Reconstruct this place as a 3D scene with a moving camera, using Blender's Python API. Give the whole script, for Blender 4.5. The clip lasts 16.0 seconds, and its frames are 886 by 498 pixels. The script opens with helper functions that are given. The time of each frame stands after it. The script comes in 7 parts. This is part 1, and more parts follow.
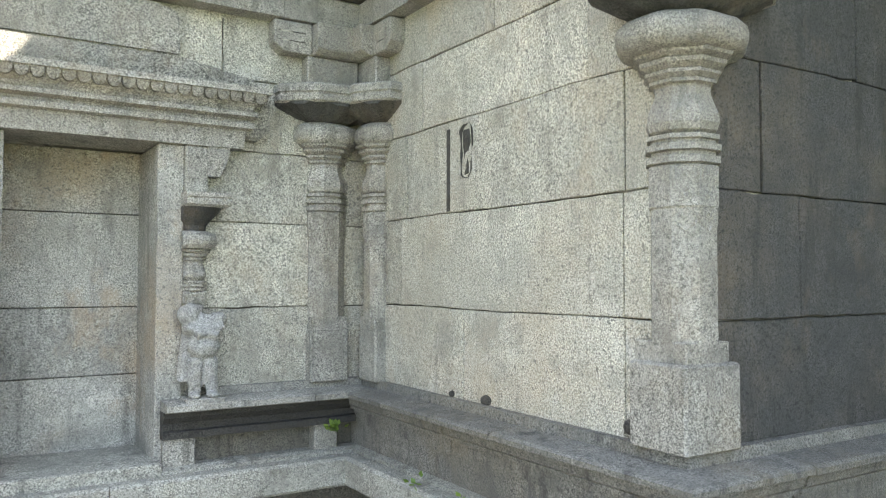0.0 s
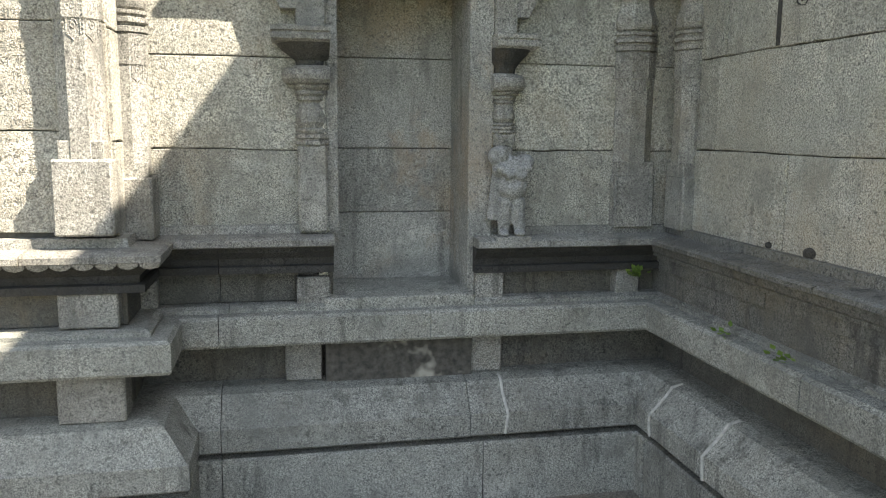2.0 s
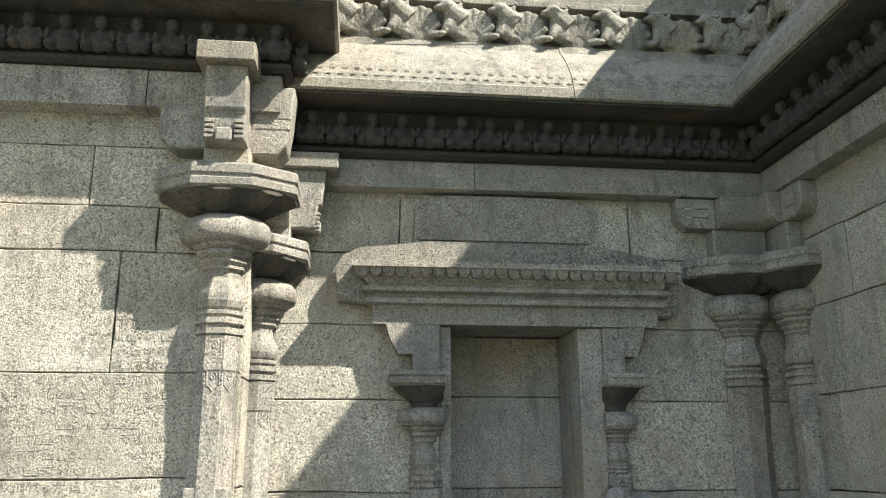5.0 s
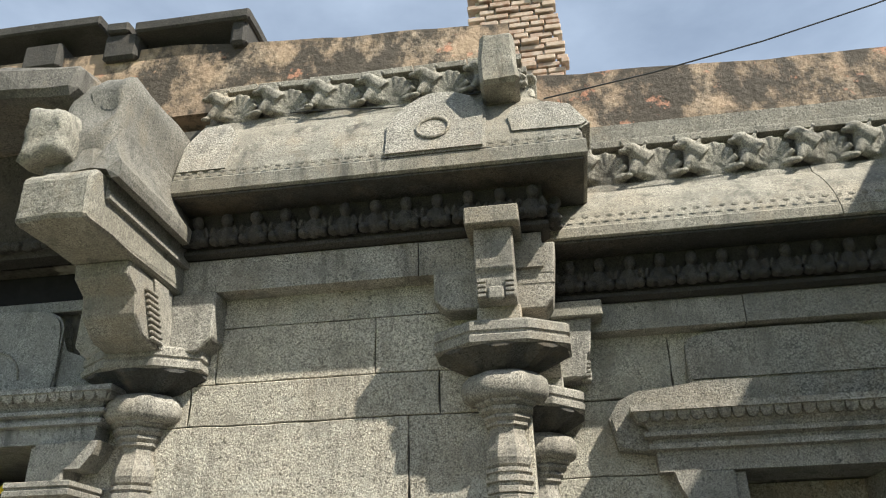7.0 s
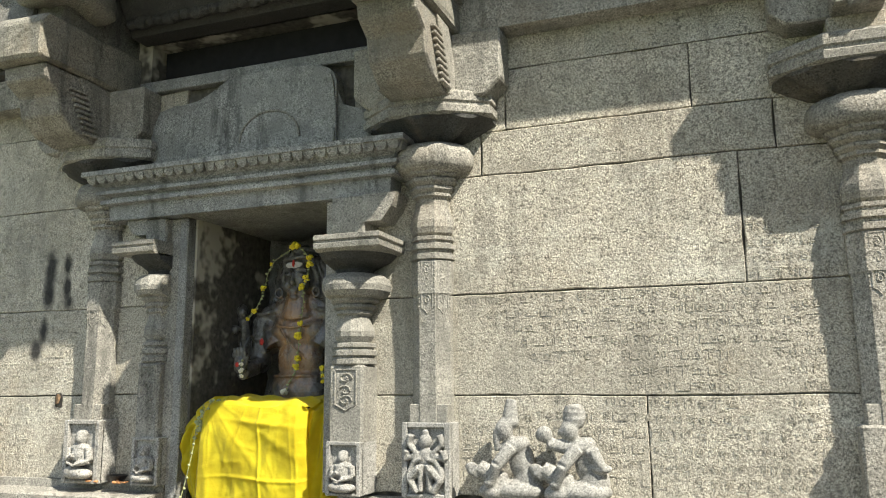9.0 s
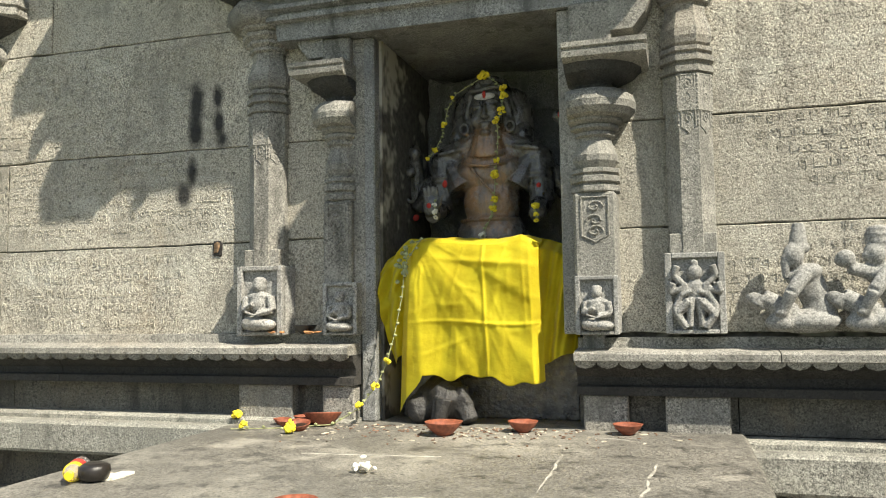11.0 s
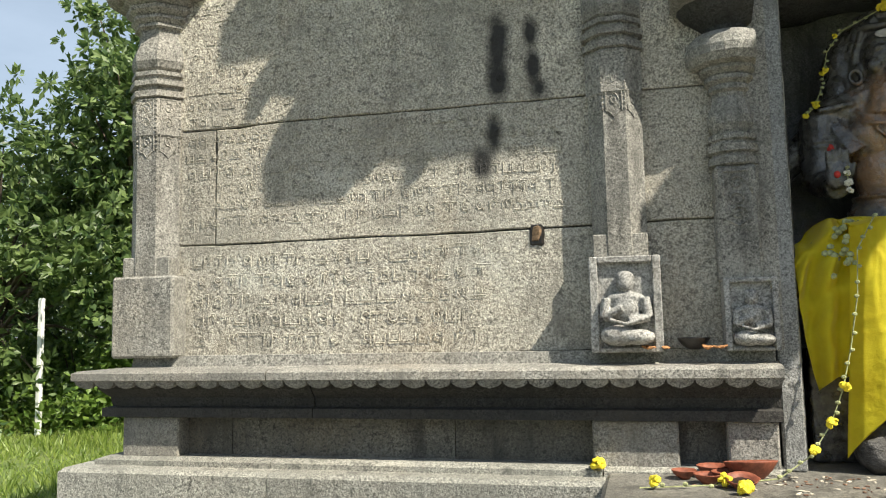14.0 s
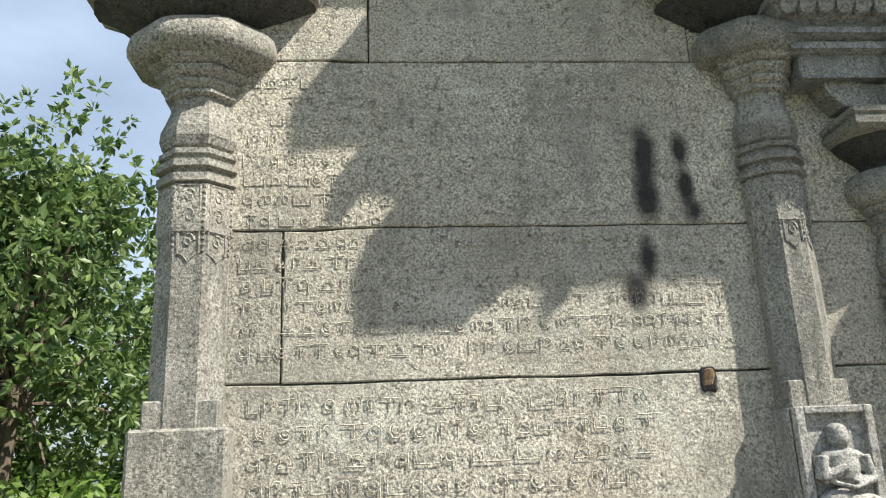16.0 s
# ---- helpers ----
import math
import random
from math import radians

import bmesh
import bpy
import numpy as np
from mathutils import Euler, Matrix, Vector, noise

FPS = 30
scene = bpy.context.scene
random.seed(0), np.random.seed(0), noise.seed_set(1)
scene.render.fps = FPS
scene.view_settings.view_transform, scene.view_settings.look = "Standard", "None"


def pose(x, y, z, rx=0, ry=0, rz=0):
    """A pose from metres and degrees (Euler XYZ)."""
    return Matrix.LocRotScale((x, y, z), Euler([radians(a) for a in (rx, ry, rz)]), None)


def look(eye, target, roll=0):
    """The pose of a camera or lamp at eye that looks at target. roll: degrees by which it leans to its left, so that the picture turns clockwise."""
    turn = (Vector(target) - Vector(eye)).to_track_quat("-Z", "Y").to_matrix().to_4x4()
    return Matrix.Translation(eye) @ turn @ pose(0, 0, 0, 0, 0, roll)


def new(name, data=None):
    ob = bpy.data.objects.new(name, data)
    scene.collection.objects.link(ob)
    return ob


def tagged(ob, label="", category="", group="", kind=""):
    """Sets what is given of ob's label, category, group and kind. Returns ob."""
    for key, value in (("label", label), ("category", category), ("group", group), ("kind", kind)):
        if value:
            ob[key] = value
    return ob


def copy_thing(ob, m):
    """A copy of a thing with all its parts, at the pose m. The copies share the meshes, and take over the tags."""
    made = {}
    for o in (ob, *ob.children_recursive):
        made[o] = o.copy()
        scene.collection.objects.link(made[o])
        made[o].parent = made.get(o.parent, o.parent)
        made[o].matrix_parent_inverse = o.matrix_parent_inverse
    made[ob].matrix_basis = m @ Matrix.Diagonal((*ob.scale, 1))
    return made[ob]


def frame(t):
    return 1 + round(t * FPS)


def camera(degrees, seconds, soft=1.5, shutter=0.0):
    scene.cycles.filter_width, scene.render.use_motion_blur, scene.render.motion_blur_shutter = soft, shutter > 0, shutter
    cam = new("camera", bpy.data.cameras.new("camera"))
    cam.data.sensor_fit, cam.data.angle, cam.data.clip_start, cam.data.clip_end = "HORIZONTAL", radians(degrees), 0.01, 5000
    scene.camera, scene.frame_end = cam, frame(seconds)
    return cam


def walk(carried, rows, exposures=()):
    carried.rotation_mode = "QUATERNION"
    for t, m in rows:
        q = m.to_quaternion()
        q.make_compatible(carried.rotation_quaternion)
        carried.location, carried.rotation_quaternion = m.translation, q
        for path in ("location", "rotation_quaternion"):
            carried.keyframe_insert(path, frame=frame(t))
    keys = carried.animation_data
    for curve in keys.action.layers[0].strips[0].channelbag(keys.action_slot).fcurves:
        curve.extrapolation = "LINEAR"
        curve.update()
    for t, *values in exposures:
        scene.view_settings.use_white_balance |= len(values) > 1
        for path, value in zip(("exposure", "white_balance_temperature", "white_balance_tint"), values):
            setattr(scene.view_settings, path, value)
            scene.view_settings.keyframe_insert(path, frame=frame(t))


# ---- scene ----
cam = camera(58.7, 16.0, soft=1.1)
PATH = [
    (0, (0.687, 0.38, 1.755), (1.747, 2.075, 1.831), 0.1),
    (0.5, (0.673, 0.375, 1.737), (1.612, 2.14, 1.705), -0.3),
    (1, (0.663, 0.379, 1.72), (1.423, 2.224, 1.586), -0.5),
    (1.5, (0.645, 0.397, 1.718), (1.208, 2.304, 1.5), -0.2),
    (2, (0.613, 0.425, 1.705), (1.008, 2.363, 1.41), 0.5),
    (2.5, (0.549, 0.463, 1.668), (0.862, 2.411, 1.337), 1.2),
    (3, (0.547, 0.482, 1.661), (0.793, 2.45, 1.404), 1.2),
    (3.2, (0.529, 0.487, 1.675), (0.766, 2.464, 1.489), 1.1),
    (3.5, (0.516, 0.478, 1.702), (0.733, 2.466, 1.652), 0.7),
    (3.9, (0.487, 0.454, 1.764), (0.703, 2.439, 1.873), 0.6),
    (4, (0.477, 0.45, 1.773), (0.694, 2.433, 1.918), 0.6),
    (4.2, (0.469, 0.439, 1.79), (0.684, 2.416, 2.003), 0.5),
    (6.3, (0.306, 0.379, 1.772), (0.317, 2.199, 2.601), -1.9),
    (6.5, (0.254, 0.381, 1.766), (0.189, 2.192, 2.612), -2.0),
    (7, (0.12, 0.383, 1.761), (-0.151, 2.162, 2.633), -1.2),
    (7.5, (-0.03, 0.459, 1.745), (-0.49, 2.217, 2.579), -0.4),
    (8, (-0.197, 0.559, 1.712), (-0.788, 2.331, 2.427), -0.4),
    (8.5, (-0.344, 0.603, 1.708), (-0.996, 2.414, 2.251), -0.3),
    (9, (-0.609, 0.599, 1.73), (-1.285, 2.45, 2.073), -0.5),
    (9.1, (-0.667, 0.605, 1.721), (-1.345, 2.461, 2.028), -0.2),
    (9.2, (-0.721, 0.595, 1.705), (-1.409, 2.453, 1.976), -0.2),
    (11.3, (-2.02, 0.673, 1.385), (-2.584, 2.588, 1.515), -0.9),
    (11.5, (-2.143, 0.709, 1.377), (-2.758, 2.609, 1.498), -1.4),
    (12, (-2.445, 0.823, 1.386), (-3.149, 2.691, 1.508), -1.4),
    (12.5, (-2.734, 0.874, 1.355), (-3.368, 2.765, 1.501), -1.4),
    (13, (-2.992, 0.918, 1.359), (-3.54, 2.835, 1.516), -1.8),
    (13.5, (-3.206, 1.041, 1.351), (-3.748, 2.96, 1.502), -2.0),
    (14, (-3.446, 1.148, 1.381), (-3.935, 3.077, 1.583), -1.2),
    (14.5, (-3.786, 1.214, 1.404), (-4.099, 3.174, 1.651), -1.0),
    (15, (-4.102, 1.296, 1.416), (-4.288, 3.265, 1.712), -1.2),
    (15.5, (-4.325, 1.472, 1.447), (-4.433, 3.432, 1.828), -0.7),
    (16, (-4.655, 1.559, 1.454), (-4.505, 3.476, 2.004), -2.3),
]
EXPOSURES = [(0.0, 3.04, 6750, 10), (0.5, 2.78, 6750, 10), (1.0, 2.44, 6780, 10), (2.0, 1.92, 6780, 9.5), (2.5, 1.86, 6700, 9), (3.5, 1.62, 6650, 8.5), (4.0, 1.65, 6620, 8), (6.3, 1.04, 6600, 7.5), (7.0, 0.88, 6600, 7.5), (8.0, 0.98, 6640, 7), (9.0, 1.07, 6700, 6.5), (11.5, 0.83, 6800, 6), (13.0, 0.79, 6720, 6), (14.0, 0.74, 6640, 6.5), (16.0, 0.88, 6420, 7.5)]
walk(cam, [(t, look(eye, target, roll)) for t, eye, target, roll in PATH], EXPOSURES)

# ---- world, sun ----
SUN_TO = Vector((0.559, -0.319, 0.766)).normalized()
sun_el = math.asin(SUN_TO.z)
sun_az = math.atan2(SUN_TO.x, SUN_TO.y)
world = bpy.data.worlds.new("sky")
scene.world = world
world.use_nodes = True
wn = world.node_tree
wbg = wn.nodes["Background"]
sky = wn.nodes.new("ShaderNodeTexSky")
sky.sky_type = "NISHITA"
sky.sun_disc = False
sky.sun_elevation, sky.sun_rotation = sun_el, sun_az
sky.dust_density, sky.air_density, sky.ozone_density = 1.5, 1.2, 1.0
wtc = wn.nodes.new("ShaderNodeTexCoord")
wmap = wn.nodes.new("ShaderNodeMapping")
wmap.inputs["Scale"].default_value = (1.0, 1.0, 2.2)
wns = wn.nodes.new("ShaderNodeTexNoise")
wns.inputs["Scale"].default_value = 1.8
wns.inputs["Detail"].default_value = 8
wns.inputs["Roughness"].default_value = 0.55
wr = wn.nodes.new("ShaderNodeValToRGB")
wr.color_ramp.elements[0].position, wr.color_ramp.elements[1].position = 0.30, 0.74
wr.color_ramp.elements[0].color, wr.color_ramp.elements[1].color = (0.18, 0.18, 0.18, 1), (0.75, 0.75, 0.75, 1)
wmix = wn.nodes.new("ShaderNodeMix")
wmix.data_type = "RGBA"
wn.links.new(wtc.outputs["Generated"], wmap.inputs["Vector"])
wn.links.new(wmap.outputs["Vector"], wns.inputs["Vector"])
wn.links.new(wns.outputs["Fac"], wr.inputs["Fac"])
wn.links.new(wr.outputs["Color"], wmix.inputs[0])
wn.links.new(sky.outputs["Color"], wmix.inputs[6])
wmix.inputs[7].default_value = (8.4, 10.0, 12.6, 1)
wn.links.new(wmix.outputs[2], wbg.inputs["Color"])
wbg.inputs["Strength"].default_value = 0.056
sun = new("sun", bpy.data.lights.new("sun", "SUN"))
sun.data.energy, sun.data.angle, sun.data.color = 5.0, radians(0.55), (1.0, 0.93, 0.82)
sun.matrix_world = look((30 * SUN_TO.x, 30 * SUN_TO.y, 30 * SUN_TO.z), (0, 0, 0))


# ---- materials ----
def mat(name, rough=0.85, metal=0.0):
    m = bpy.data.materials.new(name)
    m.use_nodes = True
    b = m.node_tree.nodes["Principled BSDF"]
    b.inputs["Roughness"].default_value, b.inputs["Metallic"].default_value = rough, metal
    return m, m.node_tree, b


class Net:
    """Short hands for wiring one node tree."""

    def __init__(self, tree):
        self.t = tree
        self.pos = tree.nodes.new("ShaderNodeNewGeometry").outputs["Position"]

    def n(self, kind, **kw):
        node = self.t.nodes.new(kind)
        for k, v in kw.items():
            node.inputs[k.replace("_", " ")].default_value = v
        return node

    def link(self, a, b):
        self.t.links.new(a, b)

    def noise(self, scale, detail=4.0, rough=0.6, vec=None, stretch=None):
        node = self.n("ShaderNodeTexNoise", Scale=scale, Detail=detail, Roughness=rough)
        v = vec or self.pos
        if stretch:
            mp = self.n("ShaderNodeMapping", Scale=stretch)
            self.link(v, mp.inputs["Vector"])
            v = mp.outputs["Vector"]
        self.link(v, node.inputs["Vector"])
        return node.outputs["Fac"]

    def ramp(self, fac, *stops):
        node = self.t.nodes.new("ShaderNodeValToRGB")
        cr = node.color_ramp
        while len(cr.elements) < len(stops):
            cr.elements.new(0.5)
        for e, (p, c) in zip(cr.elements, stops):
            e.position, e.color = p, (*c, 1) if isinstance(c, tuple) else (c, c, c, 1)
        self.link(fac, node.inputs["Fac"])
        return node.outputs["Color"]

    def math(self, op, a, b=None, c=None):
        node = self.t.nodes.new("ShaderNodeMath")
        node.operation = op
        for s, v in zip(node.inputs, (a, b, c)):
            if v is None:
                continue
            if isinstance(v, (int, float)):
                s.default_value = v
            else:
                self.link(v, s)
        return node.outputs[0]

    def mix(self, fac, a, b, mode="MIX"):
        node = self.t.nodes.new("ShaderNodeMix")
        node.data_type, node.blend_type = "RGBA", mode
        for s, v in ((node.inputs[0], fac), (node.inputs[6], a), (node.inputs[7], b)):
            if isinstance(v, (int, float)):
                s.default_value = v
            elif isinstance(v, tuple):
                s.default_value = (*v, 1)
            else:
                self.link(v, s)
        return node.outputs[2]

    def bump(self, height, strength, dist, after=None):
        node = self.n("ShaderNodeBump", Strength=strength, Distance=dist)
        self.link(height, node.inputs["Height"])
        if after is not None:
            self.link(after, node.inputs["Normal"])
        return node.outputs["Normal"]


def granite(name, light, dark, stain=0.35, grain=150, pit=0.6, tint=(0.30, 0.22, 0.13), tint_amount=0.25, rough=0.85, black=0.0, letters=0.0, ovals=()):
    m, t, b = mat(name, rough)
    g = Net(t)
    speck = g.noise(grain, 5, 0.85)
    fine = g.noise(grain * 3.1, 2, 0.6)
    grain_mix = g.math("MULTIPLY_ADD", fine, 0.35, g.math("MULTIPLY", speck, 0.65))
    col = g.ramp(grain_mix, (0.42, tuple(0.4 * x for x in dark)), (0.465, dark), (0.502, tuple(0.70 * x + 0.30 * y for x, y in zip(light, dark))), (0.54, light), (0.60, tuple(min(0.85, 1.32 * x) for x in light)))
    mid = g.noise(9, 6, 0.65)
    col = g.mix(g.math("MULTIPLY", g.ramp(mid, (0.38, 1.0), (0.6, 0.0)), stain), col, tuple(x * 0.45 for x in light))
    big = g.noise(1.3, 5, 0.6)
    col = g.mix(g.math("MULTIPLY", g.ramp(big, (0.48, 0.0), (0.68, 1.0)), tint_amount), col, tint)
    pale = g.noise(2.1, 6, 0.7, stretch=(1.0, 1.0, 1.6))
    col = g.mix(g.math("MULTIPLY", g.ramp(pale, (0.56, 0.0), (0.70, 1.0)), 0.35), col, tuple(min(0.8, 1.35 * x) for x in light))
    info = t.nodes.new("ShaderNodeObjectInfo")
    tone = g.math("MULTIPLY_ADD", info.outputs["Random"], 0.30, 0.85)
    mul = t.nodes.new("ShaderNodeVectorMath")
    mul.operation = "SCALE"
    g.link(col, mul.inputs[0])
    g.link(tone, mul.inputs["Scale"])
    col = mul.outputs[0]
    drip = g.noise(5, 6, 0.68, stretch=(2.2, 2.2, 0.35))
    col = g.mix(g.math("MULTIPLY", g.ramp(drip, (0.53, 0.0), (0.66, 1.0)), 0.32 + black), col, (0.03, 0.029, 0.026))
    spots = g.noise(22, 4, 0.7)
    col = g.mix(g.math("MULTIPLY", g.ramp(spots, (0.69, 0.0), (0.75, 1.0)), 0.5), col, (0.035, 0.033, 0.03))
    pits = g.noise(118, 5, 0.72)
    col = g.mix(g.math("MULTIPLY", g.ramp(pits, (0.36, 1.0), (0.47, 0.0)), 0.85), col, tuple(0.32 * x for x in dark))
    pock = g.noise(58, 3, 0.6)
    col = g.mix(g.math("MULTIPLY", g.ramp(pock, (0.34, 1.0), (0.41, 0.0)), 0.7), col, tuple(0.35 * x for x in dark))
    crystal = g.noise(170, 3, 0.6)
    col = g.mix(g.math("MULTIPLY", g.ramp(crystal, (0.60, 0.0), (0.66, 1.0)), 0.35), col, tuple(min(0.85, 1.4 * x) for x in light))
    blotch = g.noise(3.6, 7, 0.72)
    col = g.mix(g.math("MULTIPLY", g.ramp(blotch, (0.36, 1.0), (0.47, 0.0)), 0.55), col, tuple(0.30 * x for x in light))
    drift = g.noise(0.85, 4, 0.62)
    col = g.mix(g.math("MULTIPLY", g.ramp(drift, (0.40, 1.0), (0.56, 0.0)), 0.38), col, tuple(0.42 * x * y for x, y in zip(light, (0.95, 1.0, 1.02))))
    wash = g.noise(1.9, 6, 0.7, stretch=(1.3, 1.3, 0.8))
    col = g.mix(g.math("MULTIPLY", g.ramp(wash, (0.55, 0.0), (0.66, 1.0)), 0.6 * tint_amount), col, tuple(1.15 * x for x in tint))
    for cx, cz, rx, rz in ovals:
        mp = g.n("ShaderNodeVectorMath")
        mp.operation = "SUBTRACT"
        g.link(g.pos, mp.inputs[0])
        mp.inputs[1].default_value = (cx, 3.68, cz)
        sc = g.n("ShaderNodeVectorMath")
        sc.operation = "MULTIPLY"
        g.link(mp.outputs[0], sc.inputs[0])
        sc.inputs[1].default_value = (1 / rx, 1.0, 1 / rz)
        ln = g.n("ShaderNodeVectorMath")
        ln.operation = "LENGTH"
        g.link(sc.outputs[0], ln.inputs[0])
        edge = g.math("ADD", ln.outputs["Value"], g.math("MULTIPLY", g.math("SUBTRACT", g.noise(14, 4), 0.5), 0.9))
        col = g.mix(g.ramp(edge, (0.4, 0.96), (1.0, 0.0)), col, (0.022, 0.022, 0.022))
    g.link(col, b.inputs["Base Color"])
    chisel = g.noise(100, 3, 0.6)
    n1 = g.bump(g.math("MULTIPLY_ADD", pits, 0.8, g.math("MULTIPLY_ADD", pock, 0.7, chisel)), 0.5 * pit, 0.013)
    n2 = g.bump(grain_mix, 0.75 * pit, 0.006, n1)
    n3 = g.bump(mid, 0.35, 0.02, n2)
    if letters:
        sep = t.nodes.new("ShaderNodeSeparateXYZ")
        g.link(g.pos, sep.inputs[0])
        row = g.math("FRACT", g.math("MULTIPLY", g.math("ADD", sep.outputs[2], g.math("MULTIPLY", g.noise(1.1, 2), 0.05)), 17.5))
        band = g.math("SMOOTH_MIN", g.ramp(row, (0.08, 0.12), (0.24, 1.0)), g.ramp(row, (0.78, 1.0), (0.95, 0.12)), 0.05)
        cell = g.n("ShaderNodeTexVoronoi", Scale=27.0)
        cell.feature = "DISTANCE_TO_EDGE"
        cell.distance = "CHEBYCHEV" if hasattr(cell, "distance") else "EUCLIDEAN"
        g.link(g.pos, cell.inputs["Vector"])
        loops = g.n("ShaderNodeTexVoronoi", Scale=24.0)
        g.link(g.pos, loops.inputs["Vector"])
        ring = g.math("ABSOLUTE", g.math("SUBTRACT", loops.outputs["Distance"], 0.36))
        cut = g.math("MINIMUM", cell.outputs["Distance"], ring)
        cut = g.ramp(cut, (0.02, 1.0), (0.10, 0.0))
        wear = g.ramp(g.noise(4.0, 4, 0.7), (0.36, 0.1), (0.5, 1.0))
        sunk = g.math("MULTIPLY", g.math("MULTIPLY", cut, band), wear)
        n3 = g.bump(g.math("MULTIPLY", sunk, -1.0), letters, 0.011, n3)
    g.link(n3, b.inputs["Normal"])
    return m


# soft dark ovals on the wall: x, z, half width, half height
DARK_OVALS = ((-3.885, 2.33, 0.05, 0.15), (-3.885, 2.20, 0.055, 0.10), (-3.773, 2.36, 0.035, 0.07), (-3.765, 2.24, 0.035, 0.08), (-3.752, 2.165, 0.045, 0.055), (-3.905, 2.03, 0.04, 0.09), (-3.945, 1.92, 0.05, 0.08))
M_WALL = granite("granite_wall", (0.70, 0.665, 0.56), (0.15, 0.148, 0.135), stain=0.5, pit=0.7, tint=(0.36, 0.27, 0.17), tint_amount=0.4, letters=0.0)
M_LETTER = granite("granite_inscribed", (0.68, 0.63, 0.53), (0.20, 0.18, 0.15), letters=0.12, ovals=DARK_OVALS)
M_PECKED = granite("granite_pecked", (0.52, 0.50, 0.44), (0.13, 0.127, 0.115), stain=0.45, grain=110, pit=1.1, black=0.15, tint=(0.30, 0.22, 0.13), tint_amount=0.3)
M_TRIM = granite("granite_trim", (0.47, 0.45, 0.40), (0.14, 0.135, 0.12), stain=0.55, black=0.2)
M_PLINTH = granite("granite_plinth", (0.54, 0.525, 0.455), (0.13, 0.128, 0.115), stain=0.55, black=0.25, tint=(0.20, 0.17, 0.12))
# black-stained stone; also carries painted shade under ledges and eaves
M_DARK = granite("granite_stain_and_shade", (0.085, 0.08, 0.072), (0.025, 0.024, 0.022), stain=0.7, black=0.35, tint=(0.10, 0.08, 0.06))
M_EAVE = granite("granite_eave", (0.44, 0.42, 0.36), (0.15, 0.145, 0.12), stain=0.6, black=0.42, tint=(0.30, 0.22, 0.13), tint_amount=0.35)
M_PALE = granite("granite_pale_carving", (0.50, 0.49, 0.46), (0.20, 0.195, 0.185), stain=0.4, pit=0.35)
M_NICHE = granite("granite_smoky", (0.46, 0.46, 0.44), (0.12, 0.12, 0.115), stain=0.75, black=0.5, tint=(0.10, 0.09, 0.08), rough=0.5)
M_SOOTJAMB = granite("granite_soot_coated", (0.42, 0.42, 0.41), (0.10, 0.10, 0.095), stain=0.8, black=0.55, tint=(0.06, 0.057, 0.05), tint_amount=0.7, rough=0.42)
# black mould, darkened further to hold the shade of a wall and undersides
M_MOULD_SHADE = granite("granite_mould_and_shade", (0.10, 0.10, 0.095), (0.025, 0.025, 0.024), stain=0.7, black=0.5, letters=0.12)
M_RUST = granite("granite_rust_stained", (0.60, 0.58, 0.52), (0.16, 0.158, 0.145), stain=0.6, tint=(0.40, 0.27, 0.15), tint_amount=0.6, black=0.1)
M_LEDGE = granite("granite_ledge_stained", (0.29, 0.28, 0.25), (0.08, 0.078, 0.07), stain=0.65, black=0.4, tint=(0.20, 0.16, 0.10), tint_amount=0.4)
# recess stone: black stain plus the shade of its depth as colour
M_RECESS = granite("granite_recess_stain_shade", (0.22, 0.21, 0.18), (0.07, 0.068, 0.06), stain=0.7, black=0.35, tint=(0.20, 0.15, 0.09), tint_amount=0.5)
M_FLOOR = granite("stone_platform", (0.33, 0.31, 0.27), (0.10, 0.095, 0.08), stain=0.6, black=0.55, tint=(0.52, 0.49, 0.42), tint_amount=0.75, rough=0.55)
M_CAULK, _t, _b = mat("joint_mortar")
_b.inputs["Base Color"].default_value = (0.09, 0.085, 0.075, 1)
_g = Net(_t)
_c = _g.ramp(_g.noise(30), (0.3, (0.04, 0.037, 0.032)), (0.7, (0.13, 0.12, 0.10)))
_c = _g.mix(_g.ramp(_g.noise(2.3, 4, 0.7), (0.54, 0.0), (0.60, 0.85)), _c, (0.46, 0.43, 0.36))
_g.link(_c, _b.inputs["Base Color"])

M_PLASTER, _t, _b = mat("weathered_lime_plaster")
_g = Net(_t)
_c = _g.ramp(_g.noise(2.2, 6, 0.65), (0.3, (0.22, 0.155, 0.105)), (0.55, (0.38, 0.28, 0.19)), (0.75, (0.48, 0.40, 0.31)))
_sep = _t.nodes.new("ShaderNodeSeparateXYZ")
_g.link(_g.pos, _sep.inputs[0])
_c = _g.mix(_g.ramp(_g.noise(3.5, 8, 0.75, stretch=(1, 1, 0.7)), (0.41, 0.0), (0.53, 0.94)), _c, (0.04, 0.034, 0.026))
_c = _g.mix(_g.ramp(_g.noise(5.5, 5, 0.7), (0.62, 0.0), (0.68, 0.8)), _c, (0.50, 0.24, 0.15))
_g.link(_c, _b.inputs["Base Color"])
_g.link(_g.bump(_g.noise(14, 6, 0.7), 0.6, 0.03), _b.inputs["Normal"])

M_BRICK, _t, _b = mat("old_brick")
_g = Net(_t)
_inf = _t.nodes.new("ShaderNodeObjectInfo")
_geo = _t.nodes.new("ShaderNodeNewGeometry")
_rnd = _g.math("FRACT", _g.math("ADD", _inf.outputs["Random"], _geo.outputs["Random Per Island"]))
